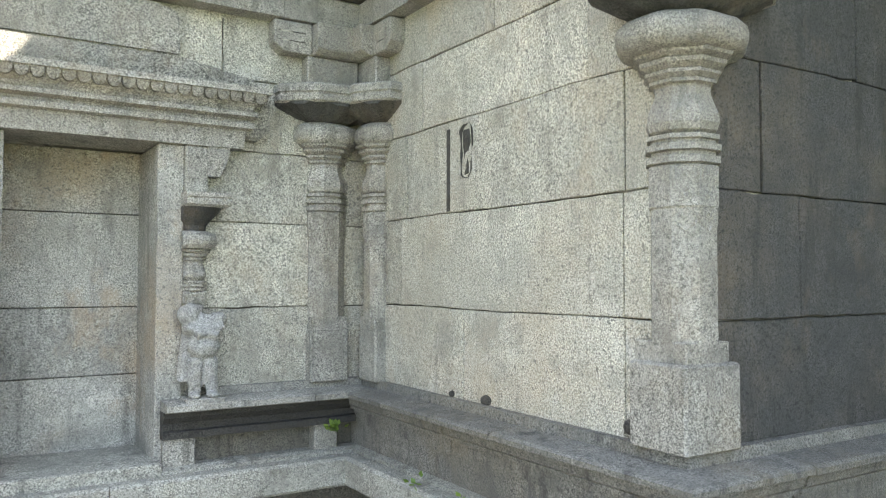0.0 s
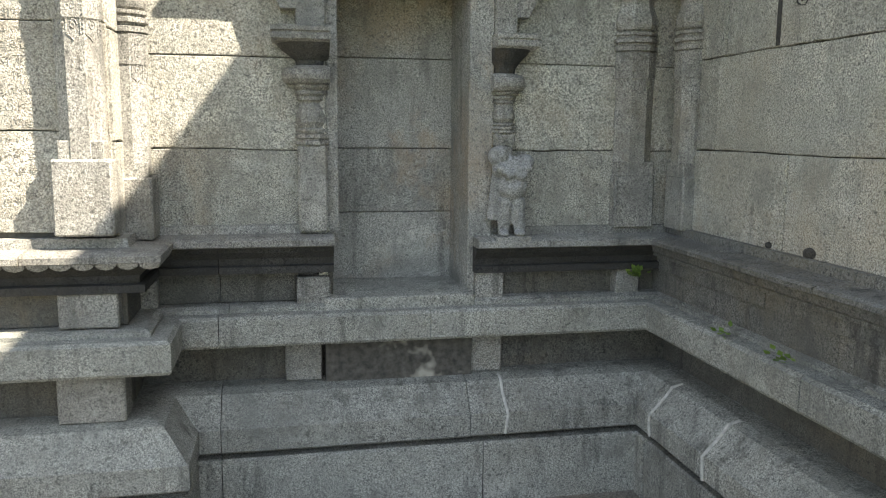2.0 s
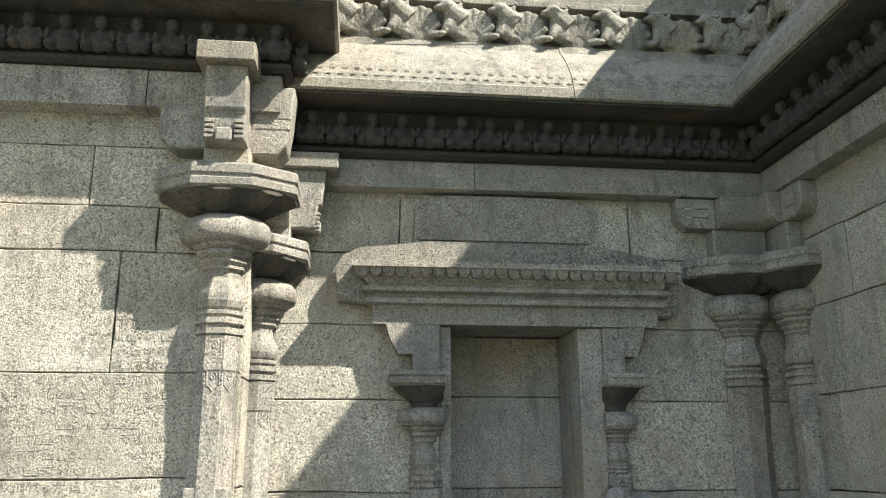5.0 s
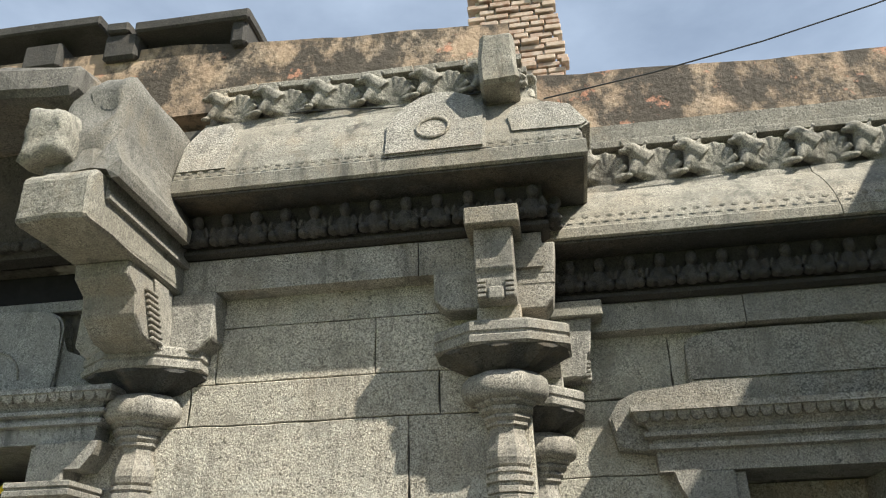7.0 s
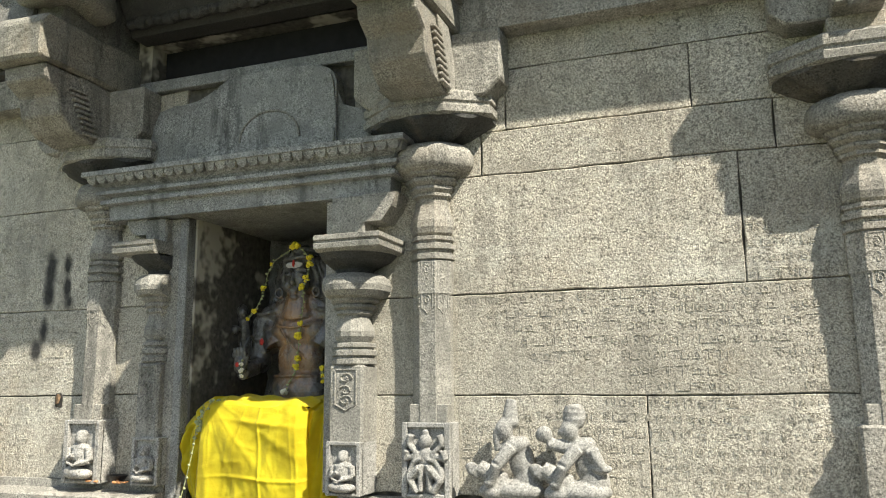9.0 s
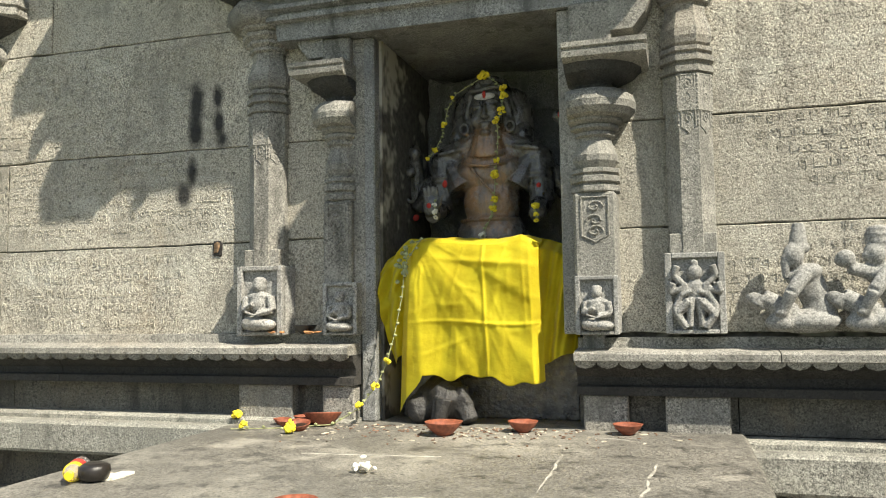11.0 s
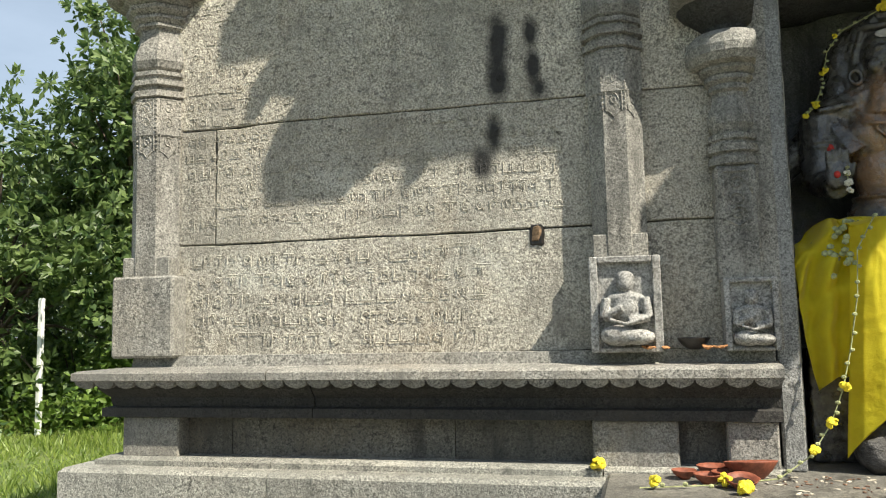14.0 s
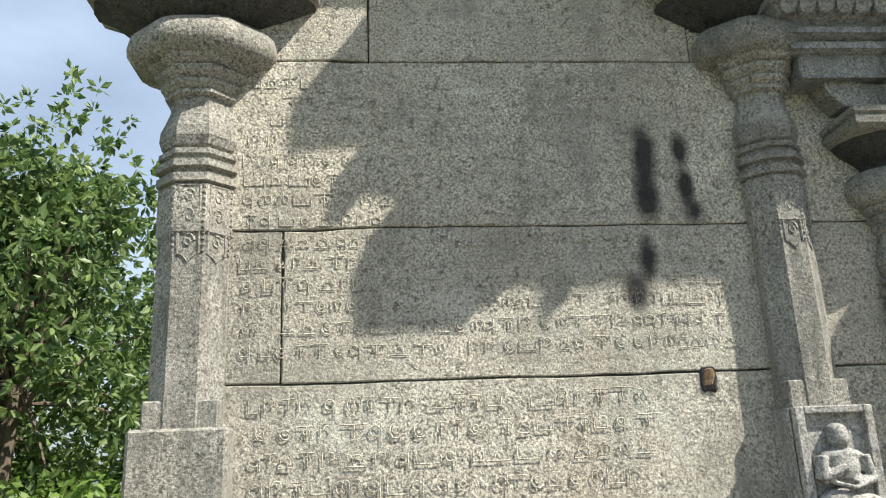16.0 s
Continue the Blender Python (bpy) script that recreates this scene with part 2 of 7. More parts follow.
_g.link(_g.mix(_g.ramp(_g.noise(20, 5), (0.4, 0.0), (0.7, 0.7)), _g.ramp(_rnd, (0.0, (0.34, 0.22, 0.16)), (1.0, (0.50, 0.38, 0.29))), (0.55, 0.50, 0.43)), _b.inputs["Base Color"])
_g.link(_g.bump(_g.noise(60, 5), 0.5, 0.01), _b.inputs["Normal"])

# yellow cloth: saturated cotton with a weave
M_CLOTH, _t, _b = mat("yellow_cotton", 0.75)
_g = Net(_t)
_g.link(_g.ramp(_g.noise(7, 4), (0.35, (0.74, 0.60, 0.012)), (0.7, (0.92, 0.80, 0.03))), _b.inputs["Base Color"])
_b.inputs["Sheen Weight"].default_value = 0.2
_g.link(_g.bump(_g.noise(420, 2), 0.25, 0.002, _g.bump(_g.noise(16, 4, 0.5), 0.25, 0.02)), _b.inputs["Normal"])

M_IDOL, _t, _b = mat("oiled_black_stone", 0.25)
_b.inputs["IOR"].default_value = 1.7
_g = Net(_t)
_c = _g.ramp(_g.noise(26, 5, 0.7), (0.35, (0.018, 0.017, 0.015)), (0.7, (0.15, 0.143, 0.133)))
_v = _g.n("ShaderNodeVectorMath")
_v.operation = "MULTIPLY_ADD"
_g.link(_g.pos, _v.inputs[0])
_v.inputs[1].default_value = (1 / 0.17, 0.0, 1 / 0.30)
_v.inputs[2].default_value = (2.618 / 0.17, 0.0, -1.93 / 0.30)
_l = _g.n("ShaderNodeVectorMath")
_l.operation = "LENGTH"
_g.link(_v.outputs[0], _l.inputs[0])
_e = _g.math("ADD", _l.outputs["Value"], _g.math("MULTIPLY", _g.math("SUBTRACT", _g.noise(9, 5, 0.7), 0.5), 1.6))
_c = _g.mix(_g.math("MULTIPLY", _g.ramp(_e, (0.5, 0.85), (1.05, 0.0)), _g.ramp(_g.noise(7, 5, 0.7, stretch=(2.0, 1.0, 0.5)), (0.40, 0.15), (0.56, 1.0))), _c, (0.40, 0.23, 0.12))
_c = _g.mix(_g.ramp(_g.noise(8, 5, 0.7), (0.58, 0.0), (0.66, 0.6)), _c, (0.24, 0.22, 0.20))
_g.link(_c, _b.inputs["Base Color"])
_g.link(_g.ramp(_g.noise(18, 5), (0.35, 0.16), (0.7, 0.45)), _b.inputs["Roughness"])
_g.link(_g.bump(_g.noise(48, 4), 0.45, 0.012), _b.inputs["Normal"])


def plain(name, color, rough=0.7, vary=0.25, scale=40, bump=0.2, metal=0.0):
    m, t, b = mat(name, rough, metal)
    g = Net(t)
    lo = tuple(c * (1 - vary) for c in color)
    hi = tuple(min(1, c * (1 + vary)) for c in color)
    g.link(g.ramp(g.noise(scale, 4, 0.65), (0.35, lo), (0.68, hi)), b.inputs["Base Color"])
    if bump:
        g.link(g.bump(g.noise(scale * 2, 4), bump, 0.006), b.inputs["Normal"])
    return m


M_SEAM = plain("worn_mortar", (0.36, 0.34, 0.295), 0.9, 0.4, 30, 0.4)
M_LIME = plain("lime_mortar", (0.52, 0.50, 0.45), 0.9, 0.25, 50, 0.4)
M_SOOTY = plain("oily_sooty_stone", (0.03, 0.028, 0.026), 0.55, 0.6, 45, 0.9)
M_CLAY = plain("terracotta", (0.25, 0.075, 0.04), 0.6, 0.35, 60)
M_PETAL = plain("marigold_petals", (0.85, 0.68, 0.04), 0.8, 0.2, 90)
M_PETALW = plain("white_petals", (0.78, 0.74, 0.62), 0.8, 0.15, 90)
M_THREAD = plain("garland_thread", (0.34, 0.36, 0.18), 0.9, 0.4, 80)
M_RED = plain("vermilion", (0.50, 0.04, 0.03), 0.85, 0.3, 60, 0)
M_ASH = plain("sacred_ash", (0.50, 0.48, 0.46), 0.95, 0.3, 60, 0)
M_CABLE = plain("black_cable", (0.02, 0.02, 0.02), 0.5, 0.2, 30, 0)
M_WHITE = plain("white_paint", (0.78, 0.78, 0.75), 0.6, 0.08, 30, 0.05)
# plain black that paints the shade inside the roof gap
M_BLACK = plain("black_gap_shade", (0.012, 0.012, 0.014), 0.9, 0.3, 20, 0.1)
M_ASHES = plain("burnt_wick_and_oil", (0.02, 0.017, 0.015), 0.35, 0.3, 60)
M_BARK = plain("bark", (0.13, 0.10, 0.075), 0.95, 0.35, 25, 0.6)
M_CONC = plain("grey_concrete", (0.30, 0.30, 0.29), 0.9, 0.3, 8, 0.3)


def leaf_mat(name, a, b_):
    m, t, b = mat(name, 0.45)
    g = Net(t)
    isl = t.nodes.new("ShaderNodeNewGeometry").outputs["Random Per Island"]
    g.link(g.ramp(isl, (0.0, a), (1.0, b_)), b.inputs["Base Color"])
    tr = t.nodes.new("ShaderNodeBsdfTranslucent")
    g.link(g.ramp(isl, (0.0, tuple(c * 1.6 for c in a)), (1.0, tuple(c * 1.6 for c in b_))), tr.inputs["Color"])
    mx = t.nodes.new("ShaderNodeMixShader")
    mx.inputs[0].default_value = 0.35
    g.link(b.outputs[0], mx.inputs[1])
    g.link(tr.outputs[0], mx.inputs[2])
    g.link(mx.outputs[0], t.nodes["Material Output"].inputs["Surface"])
    return m


M_LEAF = leaf_mat("leaves", (0.035, 0.075, 0.022), (0.20, 0.27, 0.09))
M_LEAF2 = leaf_mat("bush_leaves", (0.08, 0.15, 0.025), (0.20, 0.29, 0.06))
M_GRASSB = leaf_mat("grass_blades", (0.12, 0.19, 0.03), (0.28, 0.34, 0.08))
M_GROUND, _t, _b = mat("grassy_earth", 0.95)
_g = Net(_t)
_c = _g.ramp(_g.noise(1.5, 8, 0.7), (0.35, (0.07, 0.12, 0.025)), (0.55, (0.14, 0.18, 0.05)), (0.75, (0.22, 0.19, 0.10)))
_g.link(_c, _b.inputs["Base Color"])
_g.link(_g.bump(_g.noise(40, 5), 0.7, 0.03), _b.inputs["Normal"])
M_PAVE = granite("courtyard_paving", (0.25, 0.235, 0.205), (0.10, 0.095, 0.08), stain=0.5, tint=(0.28, 0.22, 0.15), tint_amount=0.5)
M_ROOFSTONE = granite("granite_roof_slab", (0.24, 0.225, 0.20), (0.07, 0.068, 0.06), stain=0.6, black=0.45, tint=(0.26, 0.18, 0.10), tint_amount=0.5)
M_GLOW, _t, _b = mat("lit_bulb")
_b.inputs["Emission Color"].default_value = (1, 0.97, 0.9, 1)
_b.inputs["Emission Strength"].default_value = 8
M_BULBBASE = plain("bulb_holder_plastic", (0.7, 0.69, 0.66), 0.4, 0.1, 30, 0)
M_PLASTIC, _t, _b = mat("clear_plastic", 0.12)
_b.inputs["Base Color"].default_value = (0.85, 0.80, 0.78, 1)
_b.inputs["Transmission Weight"].default_value = 0.75
M_LABELY = plain("yellow_label", (0.8, 0.62, 0.03), 0.4, 0.1, 30, 0)
M_LABELR = plain("red_label", (0.6, 0.05, 0.04), 0.4, 0.1, 30, 0)


# ---- mesh helpers ----
def part(name, bm, material, parent=None, label="", smooth=False):
    me = bpy.data.meshes.new(name)
    bmesh.ops.recalc_face_normals(bm, faces=bm.faces)
    bm.to_mesh(me)
    bm.free()
    if smooth:
        for p in me.polygons:
            p.use_smooth = True
    me.materials.append(material)
    ob = new(name, me)
    if parent:
        ob.parent = parent
        if parent.type == "EMPTY" or parent.matrix_basis != Matrix():
            ob.matrix_parent_inverse = parent.matrix_basis.inverted()
    if label:
        ob["label"] = label
    return ob


def thing(name, at, label, category, group="", kind=""):
    e = new(name)
    e.empty_display_size = 0.1
    e.location = at
    e.matrix_basis = Matrix.Translation(at)
    return tagged(e, label, category, group, kind)


def box(bm, x0, x1, y0, y1, z0, z1, bevel=0.0):
    m = Matrix.Translation(((x0 + x1) / 2, (y0 + y1) / 2, (z0 + z1) / 2)) @ Matrix.Diagonal((x1 - x0, y1 - y0, z1 - z0, 1))
    made = bmesh.ops.create_cube(bm, size=1, matrix=m)["verts"]
    if bevel:
        edges = list({e for v in made for e in v.link_edges})
        bmesh.ops.bevel(bm, geom=edges, offset=bevel, segments=1, affect="EDGES")
    return made


def boxed(*dims, bevel=0.006):
    bm = bmesh.new()
    box(bm, *dims, bevel=bevel)
    return bm


def rough_up(bm, amount, scale=6.0, cuts=0, seed=0.0):
    if cuts:
        bmesh.ops.subdivide_edges(bm, edges=bm.edges[:], cuts=cuts, use_grid_fill=True)
    for v in bm.verts:
        v.co += noise.noise_vector(v.co * scale + Vector((seed, seed, seed))) * amount
    return bm


def offset_path(path, d):
    """The plan line path, moved d metres to its right, with mitred corners."""
    out = []
    n = len(path)
    for i, (x, y) in enumerate(path):
        dirs = []
        if i > 0:
            dirs.append((Vector(path[i]) - Vector(path[i - 1])).normalized())
        if i < n - 1:
            dirs.append((Vector(path[i + 1]) - Vector(path[i])).normalized())
        norms = [Vector((q.y, -q.x)) for q in dirs]
        if len(norms) == 1:
            v = norms[0]
        else:
            s = norms[0] + norms[1]
            v = s / max(0.2, s.dot(norms[0]))
        out.append((x + v.x * d, y + v.y * d))
    return out


def sweep(profile, path, close=True):
    """A solid of section profile [(out, z), ...], led along the plan line path."""
    bm = bmesh.new()
    cols = []
    for d, z in profile:
        cols.append([bm.verts.new((x, y, z)) for x, y in offset_path(path, d)])
    k = len(profile)
    for a in range(k if close else k - 1):
        p, q = cols[a], cols[(a + 1) % k]
        for i in range(len(path) - 1):
            bm.faces.new((p[i], p[i + 1], q[i + 1], q[i]))
    if close:
        bm.faces.new([c[0] for c in cols])
        bm.faces.new([c[-1] for c in reversed(cols)])
    return bm


def ring_stack(bm, cx, cy, rows, n=8, turn=None, dy=None):
    """Stacked polygon rings: rows of (half width, z). n=4 gives a square shaft, 8 an octagon."""
    rings = []
    a0 = math.pi / n if turn is None else turn
    for r, z in rows:
        rr = r / math.cos(math.pi / n)
        rings.append([bm.verts.new((cx + rr * math.cos(a0 + 2 * math.pi * i / n), cy + (dy or 1.0) * rr * math.sin(a0 + 2 * math.pi * i / n), z)) for i in range(n)])
    for a, b in zip(rings, rings[1:]):
        for i in range(n):
            bm.faces.new((a[i], a[(i + 1) % n], b[(i + 1) % n], b[i]))
    bm.faces.new(list(reversed(rings[0])))
    bm.faces.new(rings[-1])


def stacked(cx, cy, rows, n=8, dy=None):
    bm = bmesh.new()
    ring_stack(bm, cx, cy, rows, n, dy=dy)
    return bm


def blob(bm, at, size, cuts=2, turn=(0, 0, 0), wobble=0.0):
    m = pose(*at, *turn) @ Matrix.Diagonal((*size, 1))
    made = bmesh.ops.create_icosphere(bm, subdivisions=cuts, radius=1, matrix=m)["verts"]
    if wobble:
        for v in made:
            v.co += noise.noise_vector(v.co * 9) * wobble
    return made


def limb(bm, a, b, ra, rb, n=8):
    a, b = Vector(a), Vector(b)
    q = (b - a).to_track_quat("Z", "Y").to_matrix().to_4x4()
    m = Matrix.Translation((a + b) / 2) @ q
    bmesh.ops.create_cone(bm, cap_ends=True, segments=n, radius1=ra, radius2=rb, depth=(b - a).length, matrix=m)


def tube(bm, points, r, n=6):
    pts = [Vector(p) for p in points]
    rings = []
    for i, p in enumerate(pts):
        d = (pts[min(i + 1, len(pts) - 1)] - pts[max(i - 1, 0)]).normalized()
        u = d.cross(Vector((0.31, 0.2, 0.93))).normalized()
        v = d.cross(u)
        rings.append([bm.verts.new(p + r * (math.cos(2 * math.pi * k / n) * u + math.sin(2 * math.pi * k / n) * v)) for k in range(n)])
    for a, b in zip(rings, rings[1:]):
        for k in range(n):
            bm.faces.new((a[k], a[(k + 1) % n], b[(k + 1) % n], b[k]))
    bm.faces.new(rings[0])
    bm.faces.new(rings[-1])


def fuse(name, bm, voxel, material, parent=None, smooth=4):
    """Melts overlapping shapes into one carved body."""
    me = bpy.data.meshes.new(name)
    bmesh.ops.recalc_face_normals(bm, faces=bm.faces)
    bm.to_mesh(me)
    bm.free()
    tmp = new("tmp", me)
    r = tmp.modifiers.new("melt", "REMESH")
    r.mode, r.voxel_size = "VOXEL", voxel
    s = tmp.modifiers.new("soften", "SMOOTH")
    s.iterations, s.factor = smooth, 0.5
    dg = bpy.context.evaluated_depsgraph_get()
    out = bpy.data.meshes.new_from_object(tmp.evaluated_get(dg))
    bpy.data.objects.remove(tmp)
    bpy.data.meshes.remove(me)
    out.name = name
    for q in out.polygons:
        q.use_smooth = True
    out.materials.clear()
    out.materials.append(material)
    ob = new(name, out)
    if parent:
        ob.parent = parent
        if parent.type == "EMPTY":
            ob.matrix_parent_inverse = parent.matrix_basis.inverted()
    return ob


# ---- ground ----
def sheet(name, x0, x1, y0, y1, z, material, label, nx=1, ny=1, bumpy=0.0):
    bm = bmesh.new()
    vs = [[bm.verts.new((x0 + (x1 - x0) * i / nx, y0 + (y1 - y0) * j / ny, z + (noise.noise(Vector((i * 0.7, j * 0.7, 3))) * bumpy))) for j in range(ny + 1)] for i in range(nx + 1)]
    for i in range(nx):
        for j in range(ny):
            bm.faces.new((vs[i][j], vs[i + 1][j], vs[i + 1][j + 1], vs[i][j + 1]))
    return tagged(part(name, bm, material), label, name, kind="structure")


sheet("ground", -900, 900, -900, 900, -0.03, M_GROUND, "uneven grassy earth with dry patches")
pave = tagged(part("pavement", boxed(-8.3, 9, -6, 6.2, -0.2, -0.005, bevel=0.02), M_PAVE), "worn grey stone paving round the temple", "pavement", kind="structure")

# ---- plan of the facade ----
YW, YB, XA, YC, XBAY, XEND = 3.68, 4.03, 2.50, 1.95, -0.02, -5.20
NL, NR = -3.08, -2.20  # moulding stops at the deity's niche
LEFT = [(XEND, 9.0), (XEND, YW), (NL, YW)]
MID = [(NR, YW), (XBAY, YW), (XBAY, YB), (0.83, YB)]
RIGHT = [(1.48, YB), (XA, YB), (XA, YC), (9.0, YC)]
LONG_R = [(NR, YW), (XBAY, YW), (XBAY, YB), (XA, YB), (XA, YC), (9.0, YC)]

# ---- wall cores ----
def structure(name, bm, material, label, category="wall"):
    return tagged(part(name, bm, material), label, category, kind="structure")


bm = bmesh.new()
for d in ((XEND + 0.02, -3.0, YW + 0.02, 5.0, 0.0, 3.2), (-2.15, XBAY - 0.02, YW + 0.02, 5.0, 0.0, 3.2), (-3.0, -2.15, 4.40, 5.0, 0.0, 3.2), (-3.0, -2.15, YW + 0.02, 4.40, 2.62, 2.97),
          (-3.0, -2.15, YW + 0.02, 4.40, 2.97, 3.2), (XEND + 0.02, -3.36, YW + 0.05, 5.0, 3.2, 4.25), (-1.92, XBAY - 0.02, YW + 0.05, 5.0, 3.2, 4.25), (-3.36, -1.92, YW + 0.05, 5.0, 3.50, 4.25), (-3.36, -1.92, 4.3, 5.0, 3.2, 3.50)):
    box(bm, *d)
wall_deity = structure("wall_north", bm, M_CAULK, "grey granite temple wall of large dressed blocks")
bm = bmesh.new()
for d in ((XBAY - 0.02, 0.79, YB + 0.02, 5.0, 0.0, 3.2), (1.47, XA + 0.4, YB + 0.02, 5.0, 0.0, 3.2), (0.79, 1.47, 4.45, 5.0, 0.0, 3.2), (0.79, 1.47, YB + 0.02, 4.45, 2.36, 3.2), (0.79, 1.47, YB - 0.1, 4.45, 0.0, 0.95),
          (XBAY - 0.02, XA + 0.4, YB + 0.05, 5.0, 3.2, 3.95)):
    box(bm, *d)
wall_recess = structure("wall_recess", bm, M_CAULK, "recessed grey granite wall with a blind niche")
bm = bmesh.new()
box(bm, XA + 0.02, 9.0, YC + 0.02, 5.0, 0.0, 3.95)
wall_side = structure("wall_side", bm, M_CAULK, "shaded side wall of pale granite blocks")


def stones(parent, plane, axis, rows, material, depth=0.10, gap=0.0018):
    """Courses of blocks on a wall: rows of (z0, z1, [edges along the wall])."""
    for z0, z1, edges in rows:
        for a, b in zip(edges, edges[1:]):
            f = random.uniform(-0.003, 0.003)
            zz0, zz1 = z0 + gap, z1 - gap
            bm = bmesh.new()
            if axis == "x":
                box(bm, a + gap, b - gap, plane + f, plane + depth, zz0, zz1)
            else:
                box(bm, plane + f, plane + depth, a + gap, b - gap, zz0, zz1)
            lane = 0 if axis == "x" else 1
            for way, step in ((lane, 0.09), (2, 0.09)):
                lines = [e for e in bm.edges if abs(e.verts[0].co[way] - e.verts[1].co[way]) > 0.8 * (b - a if way != 2 else z1 - z0) - 0.02]
                cuts = min(22, int((b - a if way != 2 else z1 - z0) / step))
                if cuts:
                    bmesh.ops.subdivide_edges(bm, edges=lines, cuts=cuts, use_grid_fill=True)
            # joints wander, edges are chipped
            for v in bm.verts:
                s = v.co[lane]
                on_z = min(v.co.z - zz0, zz1 - v.co.z) < 0.001
                on_s = min(s - a, b - s) < 0.004
                if on_z:
                    j = z0 if v.co.z - zz0 < 0.001 else z1
                    v.co.z += 0.007 * noise.noise(Vector((s * 2.3, plane, j * 3))) + 0.004 * noise.noise(Vector((s * 11, plane, j * 7)))
                    v.co.z += (1 if j == z0 else -1) * max(0.0, noise.noise(Vector((s * 14 + j, z0 * 9, a))) - 0.25) * 0.016
                elif on_s and lane == 0:
                    v.co.x += (1 if s - a < 0.004 else -1) * max(0.0, noise.noise(Vector((a * 3, v.co.z * 15, 4.0))) - 0.1) * 0.012
            edges = [e for e in bm.edges if e.calc_face_angle(0.0) > 0.9]
            bmesh.ops.bevel(bm, geom=edges, offset=0.0035, segments=1, affect="EDGES")
            part("stone_block", bm, material, parent)


stones(wall_deity, YW, "x", [
    (1.30, 1.70, [-5.2, -3.08]), (1.70, 2.125, [-5.2, -4.934, -3.08]), (2.125, 2.65, [-5.2, -3.08]), (2.65, 3.06, [-5.2, -4.69, -3.70, -3.08]), (3.06, 3.2, [-5.2, -4.1, -3.08]),
    (1.30, 1.69, [-2.16, -0.926, -0.03]), (1.69, 2.10, [-2.16, -0.03]), (2.10, 2.60, [-2.16, -0.547, -0.03]), (2.60, 2.79, [-2.16, -1.56, -0.409, -0.03]), (2.79, 3.06, [-2.16, -1.45, -0.70, -0.03]), (3.06, 3.2, [-2.16, -1.1, -0.03])], M_LETTER)
stones(wall_recess, YB, "x", [
    (1.25, 1.62, [0.0, 0.79]), (1.62, 2.02, [0.0, 0.79]), (2.02, 2.36, [0.0, 0.79]),
    (1.25, 1.62, [1.49, 2.52]), (1.62, 2.02, [1.49, 2.52]), (2.02, 2.36, [1.49, 2.52]), (2.36, 2.7, [0.0, 1.3, 2.52]), (2.7, 2.99, [0.0, 0.62, 1.75, 2.52])], M_WALL)
stones(wall_side, XA, "y", [
    (1.25, 1.632, [1.96, 2.197, 3.12, 4.05]), (1.632, 2.035, [1.96, 2.20, 3.65, 4.05]), (2.035, 2.43, [1.96, 2.19, 3.03, 3.24, 3.60, 4.05]), (2.43, 2.75, [1.96, 2.36, 3.46, 4.05]), (2.75, 2.99, [1.96, 2.9, 4.05])], M_WALL)
# corner wall beyond the side: mould and its shade share one colour
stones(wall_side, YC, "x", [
    (1.25, 1.63, [2.51, 3.6, 5.2, 8.9]), (1.63, 2.03, [2.51, 3.05, 4.4, 8.9]), (2.03, 2.45, [2.51, 2.86, 3.9, 8.9]), (2.45, 2.99, [2.51, 3.4, 8.9])], M_MOULD_SHADE)
# side face of the bay
stones(wall_deity, XBAY - 0.1, "y", [(1.27, 1.65, [YW + 0.01, YB]), (1.65, 2.08, [YW + 0.01, YB]), (2.08, 2.6, [YW + 0.01, YB]), (2.6, 3.06, [YW + 0.01, YB])], M_WALL, depth=0.1)
stones(wall_deity, XEND, "y", [(1.30, 1.70, [3.69, 5.3, 7.4, 9.0]), (1.70, 2.12, [3.69, 6.1, 9.0]), (2.12, 2.65, [3.69, 5.0, 7.0, 9.0]), (2.65, 3.2, [3.69, 6.0, 9.0])], M_WALL)


# ---- plinth: mouldings led round the plan ----
def cut_path(path, stone, gap=0.0018):
    """path, cut into stretches of about stone metres; corners stay whole."""
    out, cur, left = [], [path[0]], stone * random.uniform(0.6, 1.2)
    for (x0, y0), (x1, y1) in zip(path, path[1:]):
        length = math.hypot(x1 - x0, y1 - y0)
        ux, uy = (x1 - x0) / length, (y1 - y0) / length
        at = 0.0
        while length - at > left + 0.3:
            at += max(left, 0.3 if at == 0.0 else 0.0)
            if length - at < 0.3:
                break
            cur.append((x0 + ux * (at - gap), y0 + uy * (at - gap)))
            out.append(cur)
            cur = [(x0 + ux * (at + gap), y0 + uy * (at + gap))]
            left = stone * random.uniform(0.75, 1.3)
        left = max(0.35, left - (length - at))
        cur.append((x1, y1))
    out.append(cur)
    return out


def course(name, profile, paths, material, label, category="plinth", drop=0.0, stone=0.0):
    for path in paths:
        prof = [(d, z + drop) for d, z in profile]
        if not stone:
            tagged(part(name, sweep(prof, path), material), label, category, kind="structure")
            continue
        e = thing(name, (*path[0], prof[0][1]), label, category, kind="structure")
        for piece in cut_path(path, stone):
            f = random.uniform(-0.004, 0.003)
            part("stone_block", sweep([(d + (f if d > 0 else 0), z) for d, z in prof], piece), material, e)


